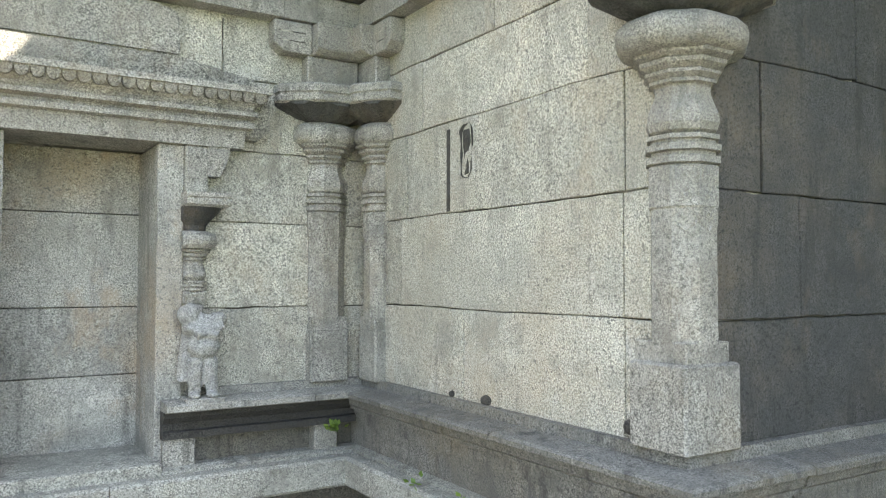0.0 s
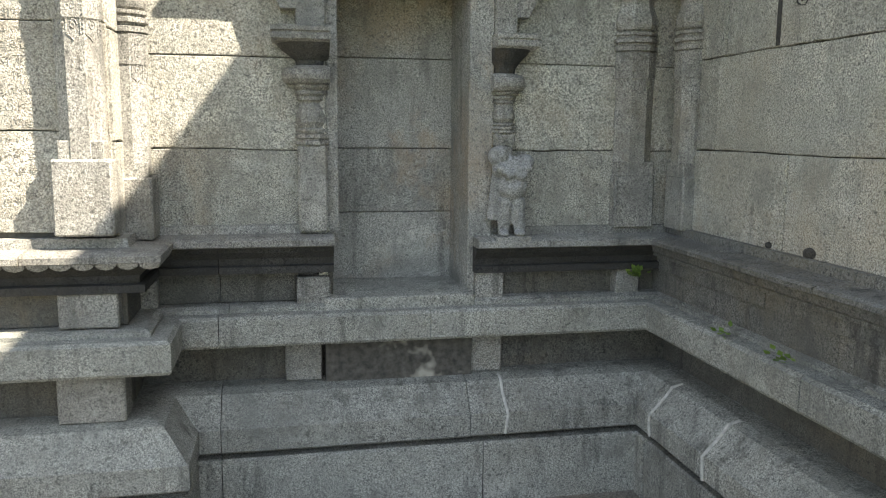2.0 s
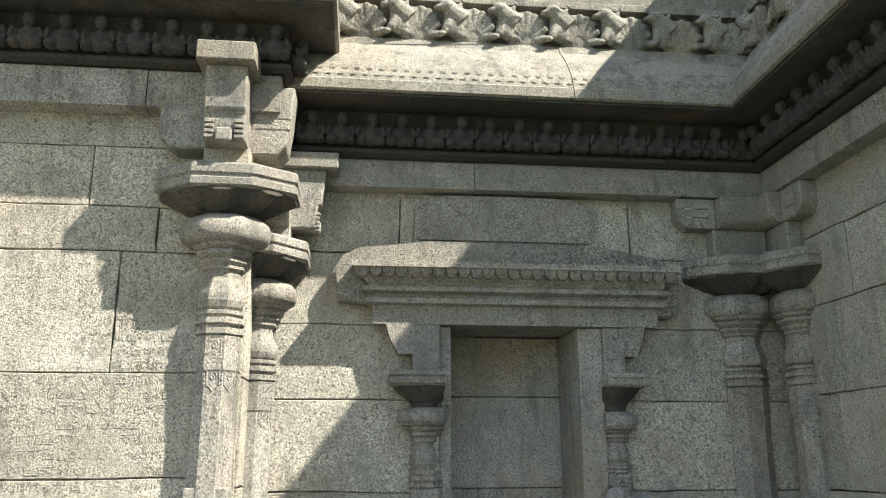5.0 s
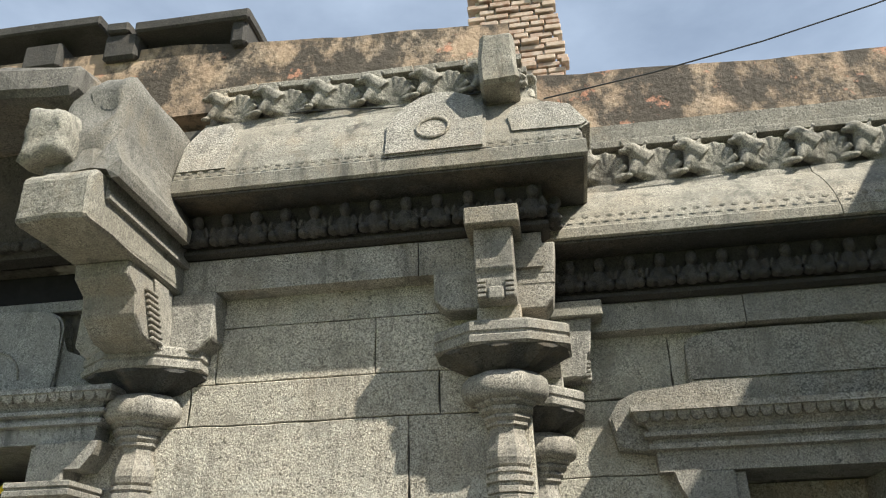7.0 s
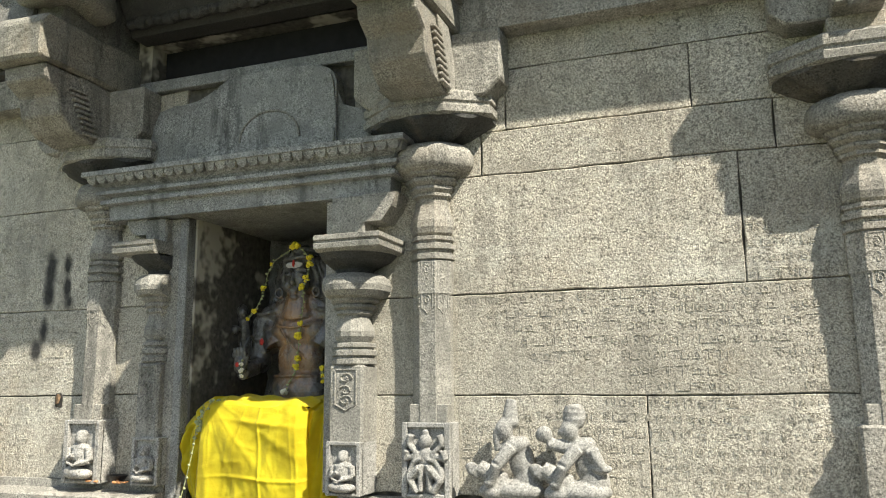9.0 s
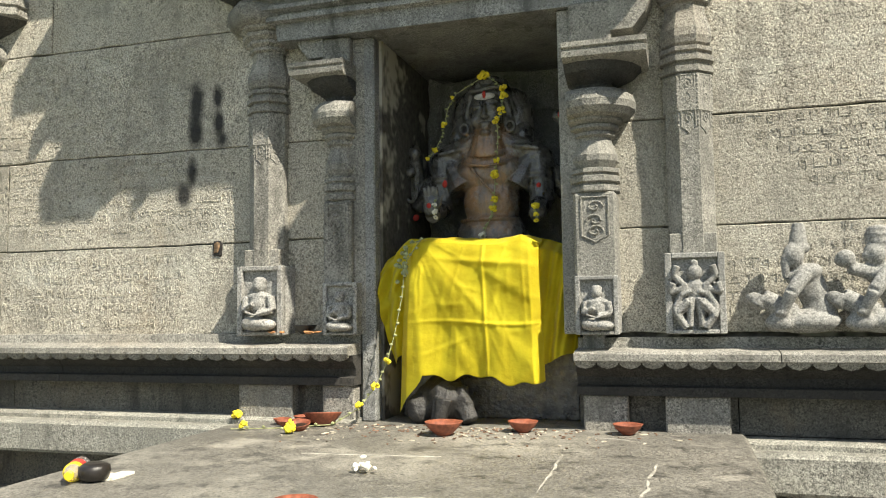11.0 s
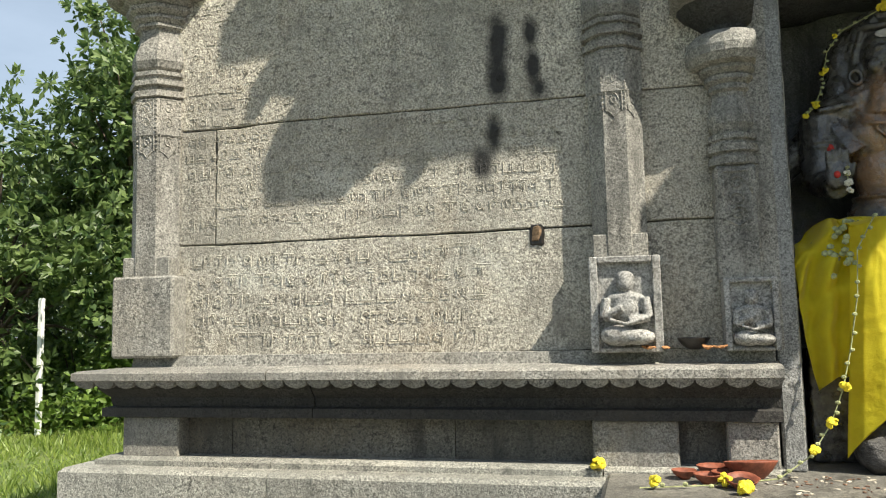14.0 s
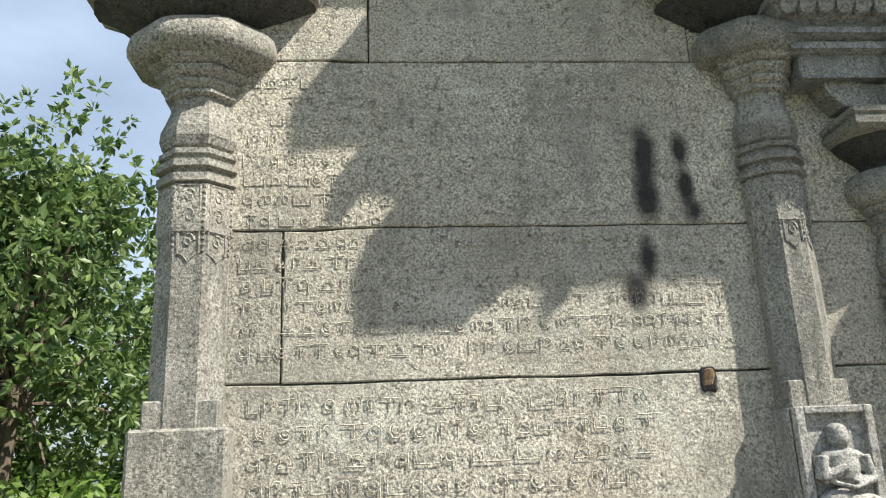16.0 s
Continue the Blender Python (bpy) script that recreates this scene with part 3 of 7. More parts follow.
RIGHT_A, RIGHT_B = RIGHT[:2], RIGHT[1:]
PLINTH_PATHS = [(LEFT, 0.0), (MID, -0.02), (RIGHT_A, -0.045)]
for path, dz in PLINTH_PATHS:
    course("trim", [(0.035, 1.305), (0.04, 1.268), (-0.05, 1.268), (-0.05, 1.305)], [path], M_TRIM, "weathered foot band of the granite wall", "band", dz)
    course("trim", [(0.05, 1.268), (0.165, 1.26), (0.18, 1.252), (0.18, 1.228), (0.165, 1.222), (-0.1, 1.222), (-0.1, 1.268)], [path], M_TRIM, "weathered granite ledge with a rounded lip", "ledge", dz, 1.1)
    # shadow of the ledge's overhang is put into this moulding's colour
    course("trim", [(0.12, 1.222), (0.115, 1.195), (0.085, 1.165), (0.08, 1.135), (0.105, 1.13), (0.105, 1.10), (-0.1, 1.10), (-0.1, 1.222)], [path], M_DARK, "curved moulding under the ledge, overhang shade in its colour", "moulding", dz, 1.3)
    # band coloured for its stain and the shade of the recess
    course("trim", [(0.02, 1.10), (0.02, 0.96), (-0.1, 0.96), (-0.1, 1.10)], [path], M_RECESS, "recessed band of the granite plinth", "band", dz, 0.9)
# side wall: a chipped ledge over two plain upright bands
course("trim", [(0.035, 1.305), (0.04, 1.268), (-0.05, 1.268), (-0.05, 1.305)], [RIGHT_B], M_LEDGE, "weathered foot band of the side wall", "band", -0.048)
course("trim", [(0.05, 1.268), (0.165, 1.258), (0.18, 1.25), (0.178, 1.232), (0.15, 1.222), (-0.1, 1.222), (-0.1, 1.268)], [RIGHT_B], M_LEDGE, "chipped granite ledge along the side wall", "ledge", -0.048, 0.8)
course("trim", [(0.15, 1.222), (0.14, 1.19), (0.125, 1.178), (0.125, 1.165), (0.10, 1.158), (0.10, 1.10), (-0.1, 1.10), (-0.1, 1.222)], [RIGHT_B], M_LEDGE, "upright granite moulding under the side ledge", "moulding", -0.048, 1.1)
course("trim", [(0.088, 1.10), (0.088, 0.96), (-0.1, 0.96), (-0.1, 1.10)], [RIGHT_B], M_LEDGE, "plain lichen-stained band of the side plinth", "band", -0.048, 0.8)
for path, dz in ((LEFT, 0.0), (LONG_R, -0.03)):
    course("trim", [(0.09, 0.965), (0.12, 0.955), (0.12, 0.93), (-0.1, 0.93), (-0.1, 0.965)], [path], M_PLINTH, "thin step of the granite plinth", "step", dz, 1.2)
    course("trim", [(0.19, 0.938), (0.205, 0.925), (0.205, 0.815), (0.195, 0.802), (0.05, 0.80), (-0.2, 0.80), (-0.2, 0.938)], [path], M_PLINTH, "thick projecting granite slab of the plinth", "slab", dz, 1.1)
    # shade below the slab is painted in here, along with stain
    course("trim", [(0.0, 0.80), (0.0, 0.60), (-0.2, 0.60), (-0.2, 0.80)], [path], M_RECESS, "deep recess of the granite plinth", "band", dz)
    course("trim", [(0.10, 0.60), (0.16, 0.585), (0.25, 0.47), (0.262, 0.46), (0.262, 0.36), (0.24, 0.345), (-0.2, 0.345), (-0.2, 0.60)], [path], M_PLINTH, "sloping granite ledge of the plinth", "ledge", dz, 1.2)
    course("trim", [(0.15, 0.345), (0.15, 0.32), (-0.2, 0.32), (-0.2, 0.345)], [path], M_CAULK, "dark open joint under the ledge", "joint", dz)
    course("trim", [(0.245, 0.32), (0.255, 0.31), (0.255, 0.0), (-0.2, 0.0), (-0.2, 0.32)], [path], M_PLINTH, "lowest course of the granite plinth", "course", dz, 0.9)


def petals(path, dz, pitch=0.078):
    """A hanging row of little lotus petals under the ledge's lip."""
    pts = offset_path(path, 0.174)
    bm = bmesh.new()
    for (x0, y0), (x1, y1) in zip(pts, pts[1:]):
        length = math.hypot(x1 - x0, y1 - y0)
        n = int(length / pitch)
        ux, uy = (x1 - x0) / length, (y1 - y0) / length
        for i in range(n):
            c = (i + 0.5) * length / n
            w = length / n * 0.48
            vs = []
            for a, h, back in ((-1, 0, 0), (-0.92, -0.012, 0.006), (-0.6, -0.021, 0.011), (0, -0.027, 0.014), (0.6, -0.021, 0.011), (0.92, -0.012, 0.006), (1, 0, 0)):
                for e in (0.0, 0.02):
                    o = back + e
                    vs.append(bm.verts.new((x0 + ux * (c + a * w) - uy * o, y0 + uy * (c + a * w) + ux * o, 1.226 + dz + h)))
            top = vs
            bm.faces.new([top[k] for k in range(0, 14, 2)])
            bm.faces.new([top[k] for k in range(13, 0, -2)])
            for k in range(0, 12, 2):
                bm.faces.new((top[k], top[k + 1], top[k + 3], top[k + 2]))
    ob = part("petal_row", bm, M_TRIM)
    return tagged(ob, "row of small carved lotus petals under the ledge", "carving", kind="stuff")


for path, dz in ((LEFT, 0.0), ([(NR, YW), (XBAY, YW), (XBAY, YW + 0.17)], -0.02)):
    petals(path, dz)


def plinth_pad(x, y, w, dz, z0=0.96, z1=1.10):
    ob = part("plinth_pad", boxed(x - w / 2, x + w / 2, y - 0.085, y + 0.05, z0 + dz, z1 + dz), M_TRIM)
    return tagged(ob, "square granite pad in the plinth's recess", "plinth block", "plinth pads", "structure")


for x, y, w, dz in ((-5.13, YW, 0.22, 0), (-3.49, YW, 0.25, 0), (-3.16, YW, 0.14, 0), (-2.1, YW, 0.16, -0.02), (-1.78, YW, 0.22, -0.02), (-0.13, YW, 0.22, -0.02), (0.74, YB, 0.15, -0.045), (1.555, YB, 0.14, -0.045), (2.25, YB, 0.12, -0.045), (-0.0, YB, 0.14, -0.045)):
    plinth_pad(x, y, w, dz)
for x, y, w, dz in ((-5.13, YW, 0.22, 0), (-3.9, YW, 0.12, 0), (-0.13, YW, 0.25, -0.03), (0.69, YB + 0.05, 0.165, -0.03), (1.53, YB + 0.05, 0.19, -0.03), (-1.4, YW, 0.2, -0.03)):
    plinth_pad(x, y - 0.03, w, dz, 0.60, 0.80)

def mortar_seam(x, y, dz, side=0):
    """A pale raised seam over the sloping ledge and its upright face."""
    prof = [(0.11, 0.598), (0.16, 0.587), (0.20, 0.535), (0.25, 0.472), (0.264, 0.458), (0.265, 0.41), (0.264, 0.36)]
    bm = bmesh.new()
    pts = [(x - d, y + 0.006 * math.sin(31 * z), z + dz) if side else (x + 0.006 * math.sin(31 * z), y - d, z + dz) for d, z in prof]
    tube(bm, pts, 0.007, 6)
    tagged(part("mortar_seam", bm, M_LIME), "pale raised lime mortar seam on the ledge", "mortar", "mortar seams", "structure")


for x, y, side in ((1.60, YB, 0), (XA, 3.15, 1), (XA, 3.62, 1)):
    mortar_seam(x, y, -0.03, side)

# ---- platform before the deity ----
bm = boxed(-3.58, -1.62, 1.72, 4.45, 0.0, 0.95, bevel=0.015)
platform = structure("platform", bm, M_FLOOR, "stained stone platform strewn with petals and oil", "platform")


# ---- pilasters ----
def pilaster(label, plaque=False, abacus=True, carved=True, pad=0.108, cap=1.0):
    """A wall pilaster with its foot at the origin; its back half stands in the wall."""
    p = thing("pilaster", (0, 0, 0), label, "pilaster", "wall pilasters")
    if not plaque:
        part("pad", boxed(-pad, pad, -pad * 0.9, 0.1, 0.0, 0.29, bevel=0.008), M_TRIM, p)
    bm = stacked(0, 0, [(0.0835, 0.285), (0.0835, 0.40)], 8)
    box(bm, -0.083, 0.083, -0.080, 0.1, 0.285, 0.36, 0.004)
    ring_stack(bm, 0, 0, [(0.083, 0.36), (0.083, 0.80)], 8)
    part("shaft", bm, M_TRIM, p)
    bm = stacked(0, 0, [(0.084, 0.80), (0.088, 0.806), (0.088, 0.94), (0.083, 0.945)], 8)
    if carved:
        for turn in (-45, 0, 45):
            way = Matrix.Rotation(radians(turn), 3, "Z")

            def on_face(x, z, out=0.087):
                return way @ Vector((x, -out, z))

            lines = [[(-0.024, 0.937), (-0.024, 0.745), (-0.012, 0.738), (0.0, 0.722), (0.012, 0.738), (0.024, 0.745), (0.024, 0.937), (-0.024, 0.937)]]
            for cz, flip in ((0.905, 1), (0.85, -1), (0.78, 1)):
                lines.append([(flip * 0.014 * (1 - i / 16) * math.cos(i * 0.62), cz + 0.024 * (1 - i / 16) * math.sin(i * 0.62)) for i in range(14)])
            for line in lines:
                tube(bm, [on_face(x, z, 0.087 if z > 0.80 else 0.083) for x, z in line], 0.0034, 5)
            for i in range(12):
                blob(bm, on_face(0.0335, 0.752 + 0.0165 * i, 0.087 if i > 3 else 0.083), (0.0045, 0.0045, 0.0055), 1)
    part("carved_block", bm, M_TRIM, p)
    bm = stacked(0, 0, [(0.080, 0.945), (0.094, 0.95), (0.094, 0.972), (0.082, 0.976), (0.082, 0.988), (0.096, 0.992), (0.096, 1.012), (0.083, 1.016), (0.083, 1.026), (0.092, 1.03), (0.092, 1.045), (0.07, 1.05)])
    part("neck_ring", bm, M_TRIM, p)
    bm = stacked(0, 0, [(0.070, 1.045), (0.086, 1.06), (0.093, 1.085), (0.091, 1.115), (0.080, 1.15), (0.072, 1.18), (0.072, 1.205), (0.076, 1.215)])
    part("vase", bm, M_TRIM, p)
    bm = stacked(0, 0, [(0.078, 1.213), (0.086, 1.218), (0.086, 1.228), (0.082, 1.231), (0.097, 1.246), (0.097, 1.257), (0.091, 1.26), (0.110, 1.277), (0.113, 1.29), (0.106, 1.294), (0.124, 1.306), (0.128, 1.318), (0.11, 1.322)])
    part("upper_ring", bm, M_TRIM, p)
    bm = stacked(0, 0, [(0.11, 1.312), (0.150, 1.316), (0.174, 1.328), (0.187, 1.35), (0.189, 1.378), (0.184, 1.402), (0.166, 1.424), (0.135, 1.44), (0.10, 1.445)], 32)
    for v in bm.verts:
        if v.co.z > 1.315:
            k = 1.0 - 0.055 * abs(math.sin(4 * (math.atan2(v.co.y, v.co.x) + math.pi / 8))) ** 4 + 0.02
            v.co.x, v.co.y = v.co.x * k * cap, v.co.y * k * 0.86 * cap
    part("cushion", bm, M_TRIM, p, smooth=True)
    if abacus:
        bm = stacked(0, 0, [(0.10, 1.435), (0.125, 1.452), (0.165, 1.472), (0.215, 1.497), (0.262, 1.522), (0.284, 1.534), (0.284, 1.55)], 32)
        for v in bm.verts:
            if v.co.z > 1.45:
                lobe = abs(math.sin(4 * (math.atan2(v.co.y, v.co.x) + math.pi / 8)))
                v.co.z -= 0.030 * lobe ** 6 * (1 if v.co.z > 1.46 else 0.4)
            v.co.y *= 0.70
            v.co.x *= cap
        # the cone's underside shade is put into its colour
        part("lotus_cone", bm, M_MOULD_SHADE, p, "mouldy lotus moulding, underside shade in its colour")
        bm = bmesh.new()
        ring_stack(bm, 0, 0, [(0.276, 1.530), (0.292, 1.538), (0.294, 1.565), (0.282, 1.571), (0.282, 1.582), (0.292, 1.588), (0.292, 1.622), (0.284, 1.632)], n=8, dy=0.70)
        for v in bm.verts:
            v.co.x *= cap
        rough_up(bm, 0.006, 6, 0, pad * 50)
        part("abacus", bm, M_TRIM, p)
    return p


def slab_of(prof, axis, lo, hi, bevel=0.006):
    """A solid of outline prof, led from lo to hi along axis (0: prof is (y, z); 1: prof is (x, z))."""
    bm = bmesh.new()
    put = (lambda a, q, w: (w, a, q)) if axis == 0 else (lambda a, q, w: (a, w, q))
    l = [bm.verts.new(put(a, q, lo)) for a, q in prof]
    r = [bm.verts.new(put(a, q, hi)) for a, q in prof]
    bm.faces.new(l)
    bm.faces.new(list(reversed(r)))
    for i in range(len(prof)):
        j = (i + 1) % len(prof)
        bm.faces.new((l[i], r[i], r[j], l[j]))
    bmesh.ops.recalc_face_normals(bm, faces=bm.faces)
    if bevel:
        bmesh.ops.bevel(bm, geom=bm.edges[:], offset=bevel, segments=1, affect="EDGES")
    return bm


def bracket(parent, z=1.630, corner=0, top=2.03, under=1.898):
    """The corbel on an abacus: a stem, a curled front arm and side arms; corner (1, -1): the side whose arm is as large as the front one."""
    part("bracket_stem", boxed(-0.095, 0.095, -0.13, 0.1, z, z + 0.09), M_RUST, parent, "rust-stained stem")
    prof = [(-0.10, z + 0.085), (-0.215, z + 0.085), (-0.225, z + 0.10), (-0.235, z + 0.20), (-0.25, z + 0.215), (-0.268, top), (0.1, top), (0.1, z + 0.085)]
    arm = part("bracket_arm", slab_of(prof, 0, -0.084, 0.084), M_TRIM, parent)
    part("curl", boxed(-0.034, 0.034, -0.248, -0.20, z + 0.075, z + 0.135, bevel=0.008), M_TRIM, arm)
    for s in (-1, 1):
        for k in range(4):
            part("rib", boxed(min(s * 0.042, s * 0.078), max(s * 0.042, s * 0.078), -0.243 - 0.001 * k, -0.20, z + 0.09 + 0.022 * k, z + 0.104 + 0.022 * k, bevel=0.002), M_TRIM, arm)
    for s in (-1, 1):
        if s == corner:
            prof = [(s * 0.06, z + 0.085), (s * 0.20, z + 0.085), (s * 0.235, z + 0.13), (s * 0.245, z + 0.22), (s * 0.262, top), (s * 0.06, top)]
            big = part("side_arm", slab_of(prof, 1, -0.078, 0.1), M_TRIM, parent)
            for k in range(2):
                part("groove", boxed(min(s * 0.10, s * 0.25), max(s * 0.10, s * 0.25), -0.0795, -0.07, z + 0.20 + 0.05 * k, z + 0.204 + 0.05 * k, bevel=0), M_CAULK, big)
        else:
            prof = [(s * 0.07, z + 0.085), (s * 0.225, z + 0.085), (s * 0.285, z + 0.135), (s * 0.285, under), (s * 0.07, under)]
            part("side_arm", slab_of(prof, 1, -0.125, 0.06, 0.008), M_TRIM, parent)
    part("bracket_slab", boxed(-0.118, 0.118, -0.315, 0.1, top, top + 0.085), M_EAVE, parent)


proto = pilaster("octagonal granite wall pilaster with vase and cushion capital")
p_bay = proto
bracket(proto, corner=1)
p_bay.matrix_basis = pose(-0.125, YW, 1.30)


def scaled(x, y, z, turn, sx, sy, sz):
    return pose(x, y, z, 0, 0, turn) @ Matrix.Diagonal((sx, sy, sz, 1))


def copy_scaled(ob, m, label=""):
    c = copy_thing(ob, Matrix())
    c.matrix_basis = m
    if label:
        c["label"] = label
    return c


copy_scaled(proto, scaled(-5.175, YW + 0.03, 1.30, 0, 1.16, 1.16, 1.0))
copy_scaled(proto, scaled(XA + 0.05, YC + 0.05, 1.255, 0, 1.12, 1.12, 0.885), "granite corner pilaster with a chipped foot and cushion capital")
slim = pilaster("granite wall pilaster in the shaded inner corner", pad=0.09, cap=0.84)
part("bracket_stem", boxed(-0.12, 0.12, -0.10, 0.1, 1.630, 1.80), M_TRIM, slim)
for s in (-1, 1):
    arm = part("side_arm", slab_of([(s * 0.10, 1.80), (s * 0.225, 1.80), (s * 0.27, 1.845), (s * 0.27, 1.972), (s * 0.10, 1.972)], 1, -0.105, 0.06, 0.006), M_TRIM, slim)
    for k in range(2):
        part("groove", boxed(min(s * 0.13, s * 0.25), max(s * 0.13, s * 0.25), -0.1065, -0.10, 1.86 + 0.05 * k, 1.866 + 0.05 * k, bevel=0), M_CAULK, arm)
part("bracket_arm", slab_of([(-0.09, 1.80), (-0.13, 1.80), (-0.165, 1.83), (-0.175, 1.972), (0.1, 1.972), (0.1, 1.80)], 0, -0.10, 0.10, 0.006), M_TRIM, slim)
slim.matrix_basis = scaled(2.278, YB + 0.02, 1.25, 0, 1.14, 1.0, 0.885)
copy_scaled(slim, scaled(XA + 0.02, YB - 0.14, 1.25, -90, 1.0, 1.0, 0.885))
copy_scaled(proto, scaled(XBAY, YW + 0.24, 1.25, 90, 0.85, 1.1, 0.885))
p_niche = pilaster("granite pilaster standing on a carved figure plaque", plaque=True)
p_niche.matrix_basis = pose(-1.775, YW, 1.30)
copy_thing(p_niche, pose(-3.51, YW, 1.30))


# ---- upper works ----
BEAM_B = [(XBAY, YB), (XA, YB), (XA, YC), (9.0, YC)]
BEAM_BAY = [(-1.62, YW), (XBAY, YW), (XBAY, YB + 0.02)]
BEAM_END = [(XEND, 9.0), (XEND, YW), (-3.66, YW)]
KAPOTA = [(0.32, 3.615), (0.335, 3.625), (0.335, 3.69), (0.325, 3.70), (0.318, 3.74), (0.29, 3.82), (0.245, 3.91), (0.19, 4.0), (0.14, 4.07), (0.10, 4.12), (0.085, 4.18), (-0.2, 4.18), (-0.2, 3.66), (0.24, 3.66)]
for path, dz, far in ((BEAM_BAY, 0.0, 0), (BEAM_END, 0.0, 0), (BEAM_B, -0.235, 1)):
    course("beam", [(0.06, 3.20), (0.10, 3.205), (0.10, 3.37), (0.085, 3.38), (-0.1, 3.38), (-0.1, 3.20)] if not far else [(0.055, 3.235), (0.09, 3.24), (0.09, 3.37), (0.08, 3.38), (-0.1, 3.38), (-0.1, 3.235)], [path], M_TRIM, "plain granite architrave beam", "beam", dz, 1.35)
    course("trim", [(0.0, 3.20 if not far else 3.0), (0.0, 3.06 if not far else 2.98), (-0.1, 3.06 if not far else 2.98), (-0.1, 3.20 if not far else 3.0)], [path], M_WALL, "granite course under the beam", "course", 0.0)
    # frieze coloured dark to carry the shade below the eave
    course("trim", [(0.11, 3.38), (0.14, 3.39), (0.14, 3.41), (0.12, 3.42), (0.12, 3.66), (-0.1, 3.66), (-0.1, 3.38)], [path], M_DARK, "frieze band under the eave, coloured dark for its shade", "frieze", dz)
    course("eave", [(d, 3.615 + (z - 3.615) * (0.72 if far else 1.0)) for d, z in KAPOTA], [path], M_EAVE, "curved weathered granite eave with a rolled lip", "eave", dz, 1.25)
    # black strip added under the eave: painted shade over mould stains
    course("soffit", [(0.312, 3.617), (0.312, 3.604), (0.10, 3.604), (0.10, 3.617)], [path], M_MOULD_SHADE, "mouldy underside of the eave, its shade painted black", "soffit", dz)


def along(path, d, pitch, margin=0.0):
    """Places and headings at even steps on the line d metres out from path."""
    pts = offset_path(path, d)
    for (x0, y0), (x1, y1) in zip(pts, pts[1:]):
        length = math.hypot(x1 - x0, y1 - y0)
        n = max(1, int((length - 2 * margin) / pitch))
        for i in range(n):
            c = (i + 0.5) / n
            yield x0 + (x1 - x0) * c, y0 + (y1 - y0) * c, math.degrees(math.atan2(y1 - y0, x1 - x0))


def dwarf_mesh():
    bm = bmesh.new()
    blob(bm, (0, -0.01, 0.055), (0.045, 0.04, 0.05), 2)
    blob(bm, (0.01, -0.035, 0.125), (0.03, 0.03, 0.034), 2)
    for s in (-1, 1):
        blob(bm, (s * 0.045, -0.03, 0.025), (0.03, 0.04, 0.024), 1)
        limb(bm, (s * 0.04, -0.01, 0.09), (s * 0.068, -0.03, 0.05), 0.016, 0.013, 6)
        limb(bm, (s * 0.068, -0.03, 0.05), (s * 0.05, -0.045, 0.09), 0.013, 0.011, 6)
    # dwarfs share the frieze's painted shade
    ob = fuse("dwarf_figure", bm, 0.006, M_DARK, smooth=1)
    me = ob.data
    bpy.data.objects.remove(ob)
    return me


def vyala_mesh():
    """A crouching beast of the roof row: coiled ribbed body, chest and raised head."""
    bm = bmesh.new()
    for k in range(9):
        a = radians(8 + 20 * k)
        u, w = math.cos(a), math.sin(a)
        limb(bm, (0.032 + 0.03 * u, -0.010, 0.02 + 0.03 * w), (0.032 + 0.085 * u, -0.024, 0.012 + 0.125 * w), 0.011, 0.0150, 7)
    blob(bm, (0.032, 0.006, 0.060), (0.092, 0.024, 0.078), 2)
    limb(bm, (-0.01, -0.010, 0.09), (-0.060, -0.024, 0.130), 0.044, 0.034, 9)
    blob(bm, (-0.045, -0.014, 0.07), (0.040, 0.030, 0.055), 2)
    blob(bm, (-0.068, -0.030, 0.138), (0.034, 0.032, 0.028), 2)
    blob(bm, (-0.100, -0.036, 0.128), (0.022, 0.022, 0.014), 1)
    for k in range(4):
        blob(bm, (-0.040 + 0.010 * k, -0.040, 0.105 + 0.018 * k), (0.010, 0.010, 0.012), 1)
    limb(bm, (-0.055, -0.026, 0.08), (-0.078, -0.034, 0.03), 0.020, 0.016, 7)
    blob(bm, (-0.092, -0.038, 0.018), (0.022, 0.018, 0.012), 1)
    box(bm, -0.1, 0.1, -0.02, 0.04, 0.165, 0.195)
    ob = fuse("roof_beast", bm, 0.005, M_EAVE, smooth=1)
    me = ob.data
    bpy.data.objects.remove(ob)
    return me


ME_DWARF, ME_VYALA = dwarf_mesh(), vyala_mesh()
for path, dz in ((BEAM_BAY, 0.0), (BEAM_END, 0.0), ([(XBAY, YB), (XA, YB), (XA, YC)], -0.235)):
    for x, y, h in along(path, 0.14, 0.135):
        o = new("dwarf_figure", ME_DWARF)
        o.matrix_basis = pose(x, y, 3.41 + dz, 0, 0, h) @ Matrix.Diagonal((1, 1, 1.05, 1))
        tagged(o, "small crouching granite dwarf, coloured dark for the eave's shade", "carving", "eave dwarfs")
    low = 0.0 if dz == 0 else -0.155
    for x, y, h in along(path, 0.075, 0.265):
        if -3.2 < x < -1.8:
            continue
        o = new("roof_beast", ME_VYALA)
        o.matrix_basis = pose(x, y, 4.172 + dz + low, 0, 0, h + random.uniform(-3, 3)) @ Matrix.Diagonal((1.36, 1.2, 1.32 if dz else 1.15, 1))
        tagged(o, "crouching ribbed granite beast with raised head", "carving", "roof beasts")
    course("trim", [(0.04, 4.16 + low), (0.04, 4.41), (-0.2, 4.41), (-0.2, 4.16 + low)], [path], M_EAVE, "granite band behind the roof beasts", "band", dz)

